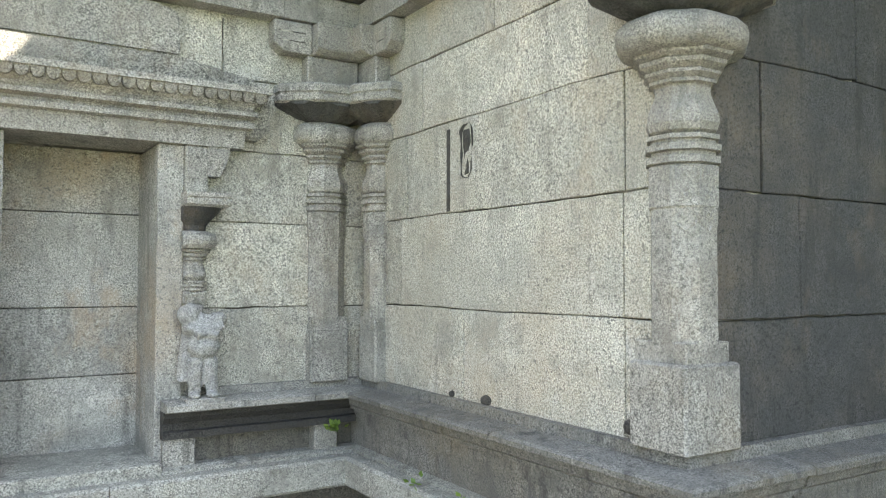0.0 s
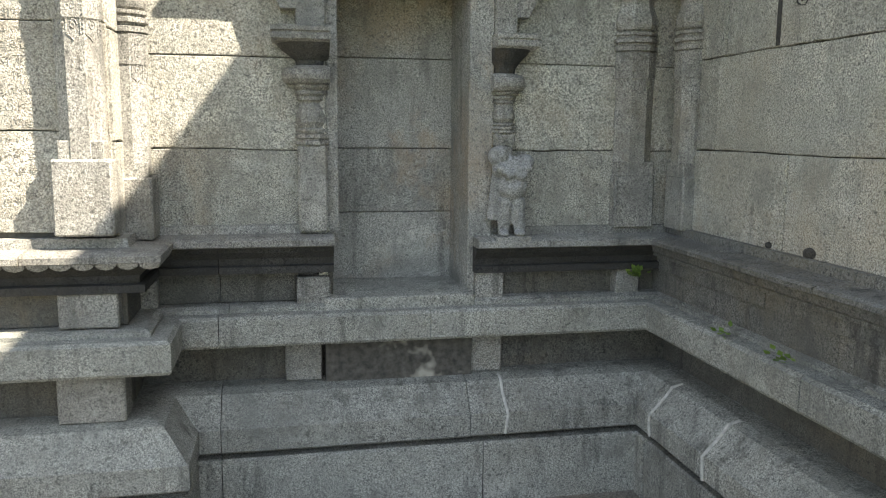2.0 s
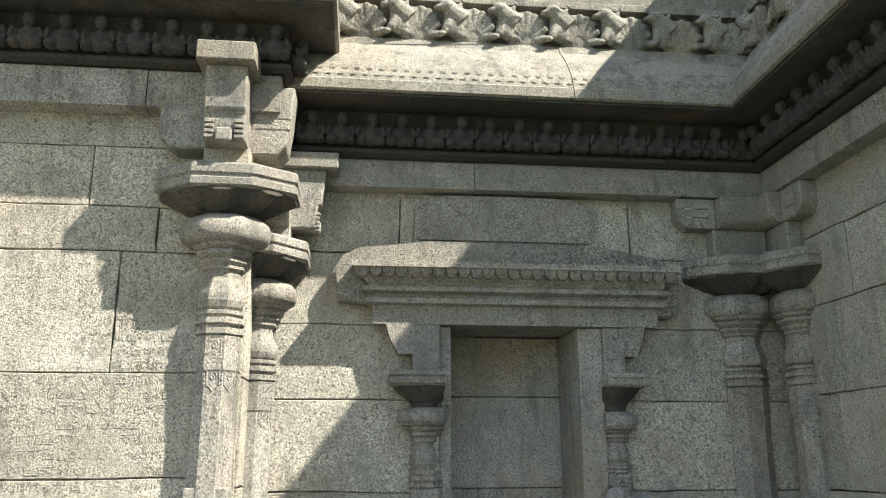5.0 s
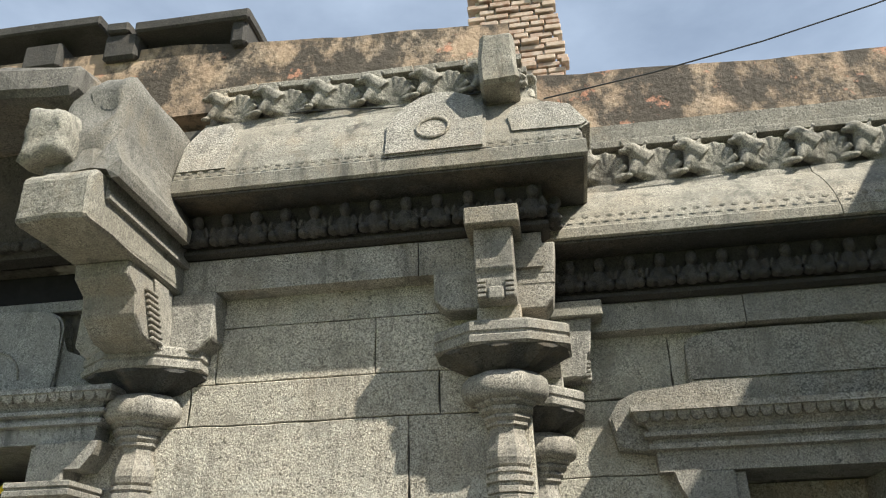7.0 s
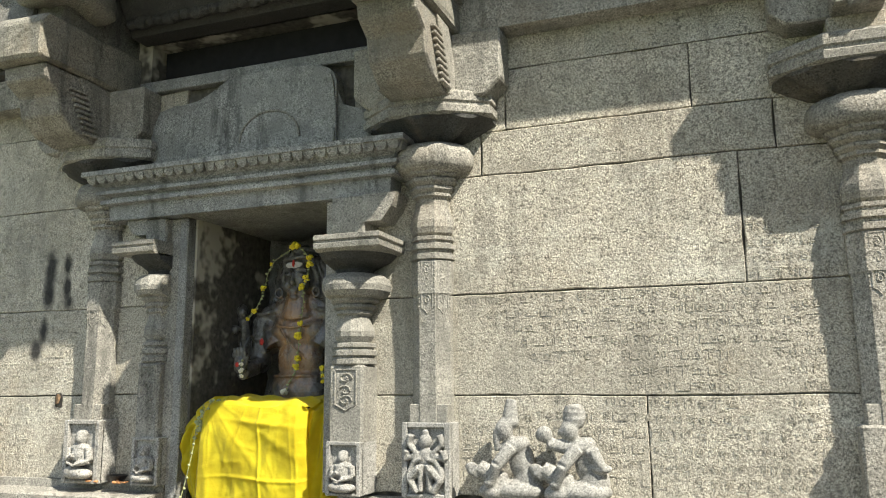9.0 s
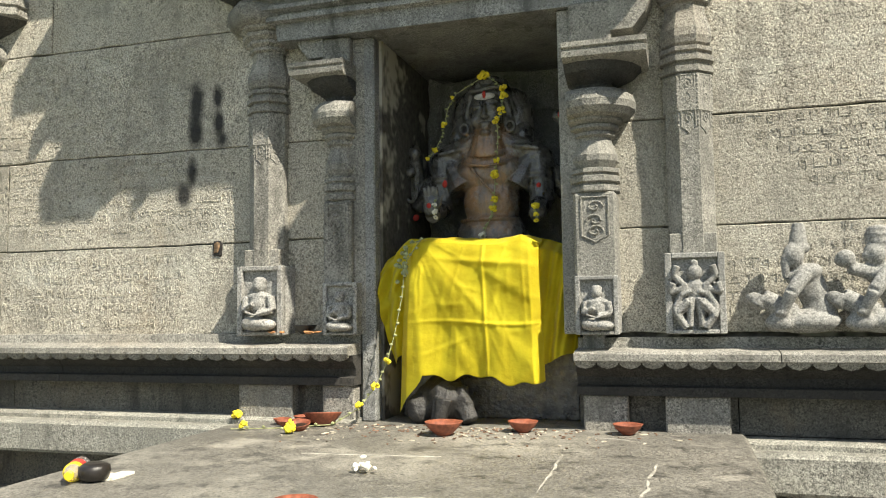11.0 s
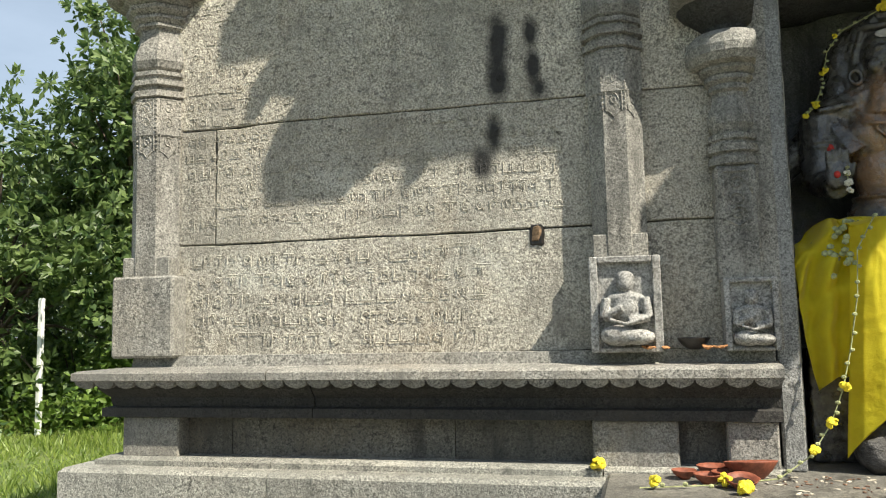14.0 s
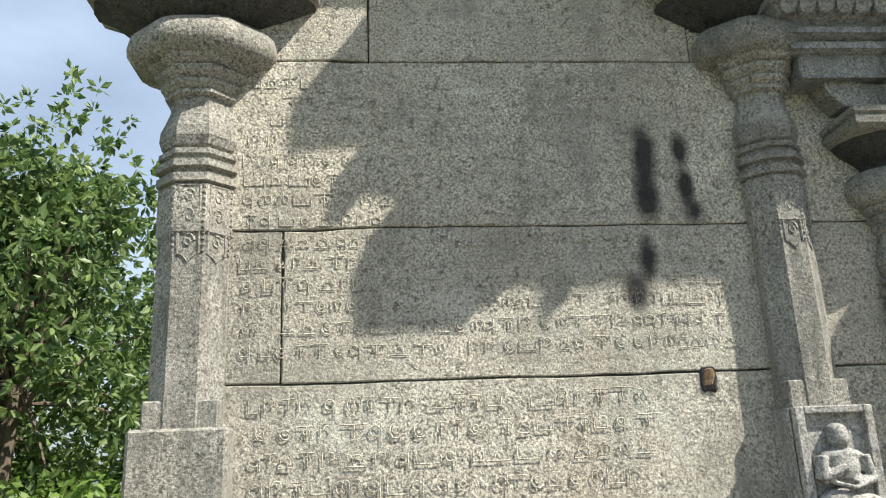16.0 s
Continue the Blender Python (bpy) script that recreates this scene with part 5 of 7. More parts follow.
for z0, z1 in ((0.95, 1.30), (1.30, 1.62), (1.62, 2.06), (2.06, 2.36)):
    part("slab", boxed(0.79, 1.47, 4.38 + random.uniform(-0.004, 0.004), 4.46, z0 + 0.002, z1 - 0.002, bevel=0.003), M_RUST, blind)
part("jamb", boxed(0.765, 0.805, YB - 0.06, 4.46, 0.93, 2.355), M_WALL, blind)
part("jamb", boxed(1.455, 1.57, YB - 0.05, 4.46, 0.93, 2.355), M_RUST, blind)
part("threshold", boxed(0.785, 1.475, YB - 0.125, 4.40, 0.86, 0.962), M_PLINTH, blind)


# ---- plaques with seated figures ----
def relief_figure(bm, cx, y, z, s, standing=False):
    if standing:
        for k in (-1, 1):
            for a, b, c in ((0.07, 0.19, 0.225), (0.085, 0.13, 0.165), (0.07, 0.075, 0.045)):
                limb(bm, (cx + k * 0.03 * s, y, z + 0.15 * s), (cx + k * a * s, y, z + b * s), 0.013 * s, 0.012 * s, 6)
                limb(bm, (cx + k * a * s, y, z + b * s), (cx + k * (a - 0.012) * s, y - 0.003, z + c * s), 0.012 * s, 0.014 * s, 6)
            limb(bm, (cx + k * 0.02 * s, y, z + 0.10 * s), (cx + k * 0.062 * s, y, z + 0.055 * s), 0.020 * s, 0.016 * s, 7)
            limb(bm, (cx + k * 0.062 * s, y, z + 0.055 * s), (cx + k * 0.03 * s, y, z + 0.006), 0.016 * s, 0.013 * s, 7)
        blob(bm, (cx, y, z + 0.232 * s), (0.016 * s, 0.010, 0.016 * s), 1)
        blob(bm, (cx, y, z + 0.20 * s), (0.026 * s, 0.014, 0.030 * s), 2)
        blob(bm, (cx, y, z + 0.14 * s), (0.032 * s, 0.012, 0.042 * s), 2)
        for k in (-1, 1):
            limb(bm, (cx + k * 0.014 * s, y, z + 0.11 * s), (cx + k * 0.02 * s, y, z + 0.01), 0.016 * s, 0.011 * s, 8)
            limb(bm, (cx + k * 0.034 * s, y, z + 0.165 * s), (cx + k * 0.045 * s, y - 0.004, z + 0.12 * s), 0.011 * s, 0.009 * s, 6)
            limb(bm, (cx + k * 0.045 * s, y - 0.004, z + 0.12 * s), (cx + k * 0.012 * s, y - 0.008, z + 0.135 * s), 0.009 * s, 0.008 * s, 6)
        return
    blob(bm, (cx, y, z + 0.188 * s), (0.026 * s, 0.018, 0.031 * s), 2)
    blob(bm, (cx, y + 0.003, z + 0.207 * s), (0.027 * s, 0.017, 0.02 * s), 2)
    blob(bm, (cx, y, z + 0.118 * s), (0.043 * s, 0.02, 0.05 * s), 2)
    blob(bm, (cx, y, z + 0.145 * s), (0.055 * s, 0.017, 0.02 * s), 2)
    blob(bm, (cx - 0.02 * s, y - 0.004, z + 0.036 * s), (0.056 * s, 0.024, 0.033 * s), 2)
    blob(bm, (cx + 0.032 * s, y - 0.008, z + 0.03 * s), (0.048 * s, 0.022, 0.024 * s), 2)
    for k in (-1, 1):
        limb(bm, (cx + k * 0.052 * s, y, z + 0.145 * s), (cx + k * 0.062 * s, y - 0.004, z + 0.088 * s), 0.016 * s, 0.014 * s)
        limb(bm, (cx + k * 0.062 * s, y - 0.004, z + 0.088 * s), (cx + k * 0.008 * s, y - 0.018, z + (0.075 if k > 0 else 0.115) * s), 0.014 * s, 0.012 * s)
    tube(bm, [(cx - 0.045 * s, y - 0.018, z + 0.082 * s), (cx, y - 0.026, z + 0.068 * s), (cx + 0.045 * s, y - 0.018, z + 0.082 * s)], 0.006 * s)


def plaque(cx, y, z, w, h, label, standing=False):
    p = thing("figure_plaque", (cx, y, z), label, "plaque", "carved plaques")
    bm = bmesh.new()
    box(bm, cx - w / 2, cx + w / 2, y - 0.012, y + 0.14, z, z + h, 0.004)
    part("back_panel", bm, M_PALE, p)
    t = w * 0.12
    for d in ((cx - w / 2, cx - w / 2 + t, z, z + h), (cx + w / 2 - t, cx + w / 2, z, z + h), (cx - w / 2 + t, cx + w / 2 - t, z + h - t * 0.8, z + h), (cx - w / 2 + t, cx + w / 2 - t, z, z + t * 0.6)):
        part("border", boxed(d[0], d[1], y - 0.032, y, d[2], d[3], bevel=0.003), M_PALE, p)
    bm = bmesh.new()
    relief_figure(bm, cx, y - 0.016, z + t * 0.6, h / 0.285, standing)
    for v in bm.verts:
        v.co.x = cx + (v.co.x - cx) * (w / 0.2) / (h / 0.285)
    for v in bm.verts:
        v.co.y = y + (v.co.y - y) * 1.75
    fuse("figure", bm, 0.0034, M_PALE, p, smooth=2)


plaque(-3.50, 3.595, 1.30, 0.21, 0.288, "granite plaque of a seated figure with folded hands")
plaque(-3.145, 3.61, 1.30, 0.15, 0.212, "small granite plaque of a seated figure")
plaque(-2.115, 3.555, 1.30, 0.155, 0.212, "small granite plaque of a seated figure, one knee raised")
plaque(-1.775, 3.60, 1.30, 0.205, 0.288, "worn granite plaque of a standing figure", True)


# ---- loose sculptures on the ledge ----
def crouching_sculpture(at, s, tall, label):
    bm = bmesh.new()
    blob(bm, (0.02, 0.0, 0.045), (0.125, 0.075, 0.045), 3)                 # folded leg under the body
    blob(bm, (-0.06, -0.03, 0.04), (0.06, 0.05, 0.036), 3)
    blob(bm, (0.075, 0.02, 0.085), (0.06, 0.06, 0.07), 3)                  # hip
    blob(bm, (0.05, 0.015, 0.16), (0.055, 0.052, 0.085), 3, (0, -12, 0))     # back and chest
    blob(bm, (0.025, 0.0, 0.215), (0.068, 0.055, 0.038), 3, (0, -20, 0))     # shoulders
    limb(bm, (0.005, -0.005, 0.235), (-0.008, -0.012, 0.275), 0.026, 0.026, 10)
    blob(bm, (-0.012, -0.02, 0.285), (0.038, 0.038, 0.045), 3)             # head
    blob(bm, (-0.044, -0.034, 0.28), (0.012, 0.012, 0.014), 2)
    blob(bm, (0.008, -0.006, 0.312), (0.042, 0.04, 0.026), 2)
    if tall:
        limb(bm, (0.006, -0.004, 0.31), (0.014, 0.012, 0.405), 0.038, 0.022, 12)
        limb(bm, (-0.038, -0.03, 0.265), (-0.045, -0.035, 0.20), 0.020, 0.008)   # beard
    else:
        ring_stack(bm, 0.006, -0.004, [(0.042, 0.315), (0.047, 0.33), (0.042, 0.342), (0.045, 0.355), (0.037, 0.365), (0.038, 0.378), (0.024, 0.388)], 14)
    limb(bm, (0.02, -0.05, 0.215), (-0.03, -0.085, 0.15), 0.030, 0.026, 10)  # near arm resting on the knee
    limb(bm, (-0.03, -0.085, 0.15), (-0.06, -0.07, 0.085), 0.025, 0.020, 10)
    blob(bm, (-0.065, -0.068, 0.075), (0.026, 0.022, 0.018), 2)
    limb(bm, (-0.02, -0.01, 0.07), (-0.125, -0.02, 0.135), 0.042, 0.034, 10) # raised far leg
    limb(bm, (-0.125, -0.02, 0.135), (-0.15, -0.03, 0.10), 0.032, 0.028, 10)
    blob(bm, (-0.155, -0.025, 0.135), (0.028, 0.03, 0.02), 2)
    if not tall:
        limb(bm, (-0.02, -0.02, 0.215), (-0.10, -0.04, 0.235), 0.028, 0.024, 10)
        blob(bm, (-0.115, -0.04, 0.27), (0.035, 0.032, 0.035), 2, wobble=0.012)
        blob(bm, (0.11, -0.02, 0.14), (0.045, 0.03, 0.02), 2)
        limb(bm, (0.075, -0.03, 0.21), (0.12, -0.03, 0.13), 0.028, 0.022, 10)
    for v in bm.verts:
        v.co += noise.noise_vector(v.co * 26) * 0.005
    me = fuse("statue", bm, 0.0055, M_PALE, smooth=2)
    me.matrix_basis = pose(*at) @ Matrix.Diagonal((s, s * 0.9, s, 1))
    return tagged(me, label, "statue")


crouching_sculpture((-1.44, 3.585, 1.300), 0.93, True, "pale granite figure crouching with a tall topknot")
crouching_sculpture((-1.19, 3.585, 1.300), 0.93, False, "pale granite crouching figure with a ringed crown")

# headless broken figure under the blind niche's pilaster
bm = bmesh.new()
for k in (-1, 1):
    limb(bm, (1.645 + k * 0.022, 3.92, 1.40), (1.65 + k * 0.030, 3.925, 1.25), 0.03, 0.022)
    blob(bm, (1.645 + k * 0.03, 3.895, 1.243), (0.022, 0.04, 0.016), 2)
blob(bm, (1.648, 3.915, 1.455), (0.054, 0.05, 0.055), 3)
blob(bm, (1.648, 3.89, 1.455), (0.035, 0.03, 0.03), 2)
blob(bm, (1.64, 3.925, 1.54), (0.06, 0.045, 0.06), 3, wobble=0.01)
limb(bm, (1.592, 3.90, 1.545), (1.685, 3.872, 1.50), 0.024, 0.019)
limb(bm, (1.705, 3.90, 1.545), (1.612, 3.868, 1.508), 0.024, 0.019)
blob(bm, (1.600, 3.92, 1.60), (0.034, 0.04, 0.05), 2, wobble=0.012)
blob(bm, (1.69, 3.925, 1.575), (0.034, 0.04, 0.036), 2, wobble=0.012)
limb(bm, (1.60, 3.95, 1.30), (1.62, 3.95, 1.64), 0.04, 0.03)
for v in bm.verts:
    v.co.x = 1.648 + (v.co.x - 1.648) * 1.32
tagged(fuse("statue", bm, 0.007, M_PALE, smooth=2), "broken headless granite figure standing on the ledge", "statue")
tagged(part("stone_slab", boxed(1.565, 1.73, 3.86, 4.0, 1.205, 1.232, bevel=0.004), M_TRIM), "small stone slab under the broken figure", "slab")

# ---- the deity ----
bm = bmesh.new()
C, FY = -2.618, 3.95
blob(bm, (C, FY + 0.085, 2.265), (0.088, 0.088, 0.116), 3)                 # face
blob(bm, (C, FY + 0.065, 2.200), (0.066, 0.062, 0.052), 3)                # jaw
limb(bm, (C, FY + 0.002, 2.296), (C, FY - 0.016, 2.236), 0.008, 0.0135, 8)  # nose
blob(bm, (C, FY - 0.008, 2.231), (0.020, 0.014, 0.009), 2)
blob(bm, (C, FY + 0.000, 2.203), (0.030, 0.013, 0.007), 2)               # lips
blob(bm, (C, FY + 0.003, 2.188), (0.024, 0.013, 0.007), 2)
blob(bm, (C, FY + 0.010, 2.165), (0.026, 0.020, 0.016), 2)                # chin
for k in (-1, 1):
    blob(bm, (C + k * 0.034, FY + 0.010, 2.280), (0.021, 0.012, 0.009), 2, (0, k * 8, 0))
    tube(bm, [(C + k * (0.010 + 0.012 * i), FY + 0.002 + 0.0035 * i * i * 0.5, 2.300 + 0.010 * math.sin(i * 0.75)) for i in range(5)], 0.0045, 6)
    blob(bm, (C + k * 0.046, FY + 0.026, 2.225), (0.028, 0.024, 0.030), 2)
    blob(bm, (C + k * 0.092, FY + 0.07, 2.215), (0.018, 0.018, 0.036), 2)   # ear ring
    tube(bm, [(C + k * 0.105 + 0.02 * math.cos(i * 0.52), FY + 0.045, 2.195 + 0.024 * math.sin(i * 0.52)) for i in range(13)], 0.008, 6)
    blob(bm, (C + k * 0.115, FY + 0.14, 2.25), (0.068, 0.06, 0.13), 3)
    blob(bm, (C + k * 0.145, FY + 0.12, 2.15), (0.050, 0.055, 0.085), 3)
    limb(bm, (C + k * 0.05, FY + 0.10, 2.14), (C + k * 0.21, FY + 0.11, 2.075), 0.062, 0.056, 14)   # sloping shoulder
    limb(bm, (C + k * 0.19, FY + 0.11, 2.06), (C + k * 0.12, FY + 0.09, 1.93), 0.055, 0.075, 12)    # flank under the arm
    for i in range(6):                                                      # matted locks
        o = 0.020 * i
        tube(bm, [(C + k * (0.03 + o * 0.7), FY + 0.05 + 0.012 * i, 2.395 - 0.004 * i), (C + k * (0.075 + o * 0.8), FY + 0.055 + 0.015 * i, 2.35), (C + k * (0.098 + o * 0.8), FY + 0.07 + 0.016 * i, 2.27), (C + k * (0.105 + o * 0.75), FY + 0.08 + 0.014 * i, 2.19), (C + k * (0.105 + o * 0.8), FY + 0.07 + 0.010 * i, 2.13), (C + k * (0.12 + o * 0.95), FY + 0.055, 2.105 - 0.003 * i)], 0.0125, 7)
        blob(bm, (C + k * (0.125 + o * 0.95), FY + 0.05, 2.105 - 0.003 * i), (0.017, 0.016, 0.015), 1)
blob(bm, (C, FY + 0.13, 2.345), (0.118, 0.10, 0.080), 3)
tube(bm, [(C + 0.093 * math.sin(-1.25 + 0.25 * i), FY + 0.10 - 0.085 * math.cos(-1.25 + 0.25 * i), 2.362 + 0.006 * math.cos(i * 0.9)) for i in range(11)], 0.012, 8)
blob(bm, (C, FY + 0.11, 2.41), (0.085, 0.07, 0.03), 3)
limb(bm, (C, FY + 0.08, 2.19), (C, FY + 0.09, 2.08), 0.070, 0.10, 16)
for i in range(3):
    tube(bm, [(C - (0.068 + 0.03 * i) * math.cos(math.pi * j / 12), FY + 0.09 - (0.078 + 0.012 * i) * math.sin(math.pi * j / 12), 2.115 - 0.022 * i - (0.010 + 0.022 * i) * math.sin(math.pi * j / 12)) for j in range(13)], 0.0075, 6)
blob(bm, (C, FY + 0.10, 2.00), (0.175, 0.092, 0.125), 3)
blob(bm, (C, FY + 0.115, 2.080), (0.245, 0.078, 0.056), 3)
for k in (-1, 1):
    blob(bm, (C + k * 0.066, FY + 0.058, 2.005), (0.080, 0.045, 0.062), 3)
blob(bm, (C + 0.005, FY + 0.095, 1.87), (0.128, 0.082, 0.16), 3)
blob(bm, (C + 0.005, FY + 0.085, 1.70), (0.165, 0.10, 0.14), 3)
for i in range(2):
    tube(bm, [(C - 0.132 * math.cos(math.pi * j / 12), FY + 0.085 - 0.088 * math.sin(math.pi * j / 12), 1.785 - 0.03 * i) for j in range(13)], 0.008, 6)
tube(bm, [(C - 0.11 + 0.014 * j, FY + 0.045 - 0.05 * math.sin(math.pi * j / 14), 2.08 - 0.022 * j + 0.0004 * j * j) for j in range(15)], 0.006, 6)
for k in (-1, 1):
    limb(bm, (C + k * 0.218, FY + 0.11, 2.06), (C + k * 0.232, FY + 0.09, 1.85), 0.064, 0.054, 14)
    blob(bm, (C + k * 0.214, FY + 0.11, 2.06), (0.068, 0.064, 0.056), 3)
    for z in (1.965, 1.985):
        tube(bm, [(C + k * 0.22 + 0.058 * math.cos(i * 0.52), FY + 0.10 + 0.058 * math.sin(i * 0.52), z) for i in range(13)], 0.006, 6)
    limb(bm, (C + k * 0.22, FY + 0.15, 2.03), (C + k * 0.375, FY + 0.17, 1.87), 0.056, 0.048, 12)  # rear arms
    limb(bm, (C + k * 0.375, FY + 0.17, 1.87), (C + k * 0.365, FY + 0.13, 2.09), 0.047, 0.034, 12)
    blob(bm, (C + k * 0.36, FY + 0.11, 2.115), (0.032, 0.028, 0.042), 2)
    blob(bm, (C + k * 0.225, FY + 0.09, 1.85), (0.052, 0.052, 0.05), 2)
    blob(bm, (C + k * 0.27, 3.86, 1.52), (0.19, 0.15, 0.085), 3)            # folded knees
limb(bm, (C - 0.225, FY + 0.09, 1.85), (C - 0.215, FY - 0.09, 1.80), 0.047, 0.036, 12)
limb(bm, (C + 0.225, FY + 0.09, 1.85), (C + 0.23, FY - 0.06, 1.79), 0.047, 0.036, 12)
blob(bm, (C - 0.215, FY - 0.105, 1.84), (0.042, 0.02, 0.05), 2)                              # raised palm
for i in range(4):
    limb(bm, (C - 0.242 + 0.018 * i, FY - 0.11, 1.87), (C - 0.245 + 0.019 * i, FY - 0.115, 1.925 - 0.004 * abs(i - 1.5)), 0.0095, 0.0075, 7)
limb(bm, (C - 0.178, FY - 0.11, 1.835), (C - 0.168, FY - 0.12, 1.875), 0.010, 0.007, 7)
blob(bm, (C + 0.235, FY - 0.075, 1.795), (0.034, 0.030, 0.042), 2)
for i in range(3):                                                                            # fingers and emblem of the rear hand
    limb(bm, (C + 0.35 + 0.016 * i, FY + 0.095, 2.14), (C + 0.335 + 0.022 * i, FY + 0.085, 2.185 - 0.008 * i), 0.010, 0.008, 7)
limb(bm, (C + 0.345, FY + 0.10, 2.15), (C + 0.315, FY + 0.10, 2.23), 0.013, 0.022, 8)
blob(bm, (C + 0.312, FY + 0.10, 2.235), (0.034, 0.025, 0.03), 2)
tube(bm, [(C - 0.365 + 0.03 * math.cos(3.4 + i * 0.4), FY + 0.07, 1.93 + 0.045 * math.sin(3.4 + i * 0.4)) for i in range(10)], 0.009, 7)
blob(bm, (C - 0.375, FY + 0.07, 2.02), (0.035, 0.025, 0.028), 2)
blob(bm, (C, 3.9, 1.35), (0.30, 0.25, 0.25), 3)
box(bm, -2.96, -2.22, 3.82, 4.36, 0.95, 1.30)
for v in bm.verts:
    v.co += noise.noise_vector(v.co * 28) * 0.002
tagged(fuse("statue", bm, 0.0045, M_IDOL, smooth=3), "oiled black stone statue of a seated four-armed god", "statue")
bm = bmesh.new()
blob(bm, (-2.74, 3.70, 1.04), (0.11, 0.10, 0.095), 3, wobble=0.02)
blob(bm, (-2.83, 3.66, 1.00), (0.055, 0.05, 0.055), 2, wobble=0.015)
blob(bm, (-2.66, 3.66, 1.03), (0.045, 0.05, 0.075), 2, wobble=0.015)
limb(bm, (-2.66, 3.66, 1.06), (-2.62, 3.62, 0.965), 0.04, 0.03)
limb(bm, (-2.72, 3.62, 1.05), (-2.74, 3.59, 0.96), 0.04, 0.03)
for v in bm.verts:
    v.co += noise.noise_vector(v.co * 22) * 0.022 + noise.noise_vector(v.co * 60) * 0.008
tagged(fuse("statue", bm, 0.006, M_SOOTY, smooth=1), "small oily black stone figure under the cloth", "statue")

# powder and ash on the statue
for px, py, pz, sx, sz, m, lab in ((C, FY + 0.007, 2.325, 0.050, 0.017, M_ASH, "smear of grey ash on the statue's brow"), (C, FY - 0.001, 2.332, 0.008, 0.018, M_RED, "red powder mark on the brow"), (C - 0.222, FY - 0.123, 1.838, 0.011, 0.012, M_RED, "red powder dot on the palm"),
                                  (C + 0.320, FY + 0.078, 2.235, 0.012, 0.014, M_RED, "red powder dot on the raised hand"), (C + 0.225, FY + 0.040, 1.925, 0.011, 0.011, M_RED, "red powder dot on the arm"), (C - 0.20, FY + 0.045, 1.955, 0.012, 0.018, M_RED, "red powder smear on the arm"), (C - 0.362, FY + 0.125, 1.82, 0.016, 0.016, M_RED, "red powder smear on the rear arm")):
    bm = bmesh.new()
    blob(bm, (px, py, pz), (sx, 0.0055, sz), 2, wobble=0.003)
    tagged(part("powder_mark", bm, m, smooth=True), lab, "powder")


# ---- yellow cloth over the statue's lap ----
def drape(name, rows, nu, nv, fn, material, thick=0.004):
    bm = bmesh.new()
    g = [[bm.verts.new(fn(i / nu, j / nv)) for j in range(nv + 1)] for i in range(nu + 1)]
    for i in range(nu):
        for j in range(nv):
            bm.faces.new((g[i][j], g[i + 1][j], g[i + 1][j + 1], g[i][j + 1]))
    bmesh.ops.solidify(bm, geom=bm.faces[:], thickness=thick)
    return bm


_rc = random.Random(12)
CREASES = [(_rc.uniform(-2.92, -2.25), _rc.uniform(1.2, 1.62), _rc.uniform(-1.9, -0.9) if _rc.random() < 0.6 else _rc.uniform(-0.4, 0.5), _rc.uniform(0.06, 0.22), _rc.uniform(0.006, 0.016), _rc.uniform(0.006, 0.014)) for _ in range(34)]


def creased(x, z):
    """Depth of the sharp folds at a point of the hanging cloth."""
    out = 0.0
    for cx, cz, a, half, amp, w in CREASES:
        dx, dz = x - cx, z - cz
        t = dx * math.cos(a) + dz * math.sin(a)
        d = -dx * math.sin(a) + dz * math.cos(a)
        if abs(t) < half and abs(d) < 4 * w:
            out += amp * math.exp(-(d / w) ** 2) * (1 - (t / half) ** 2)
    return out


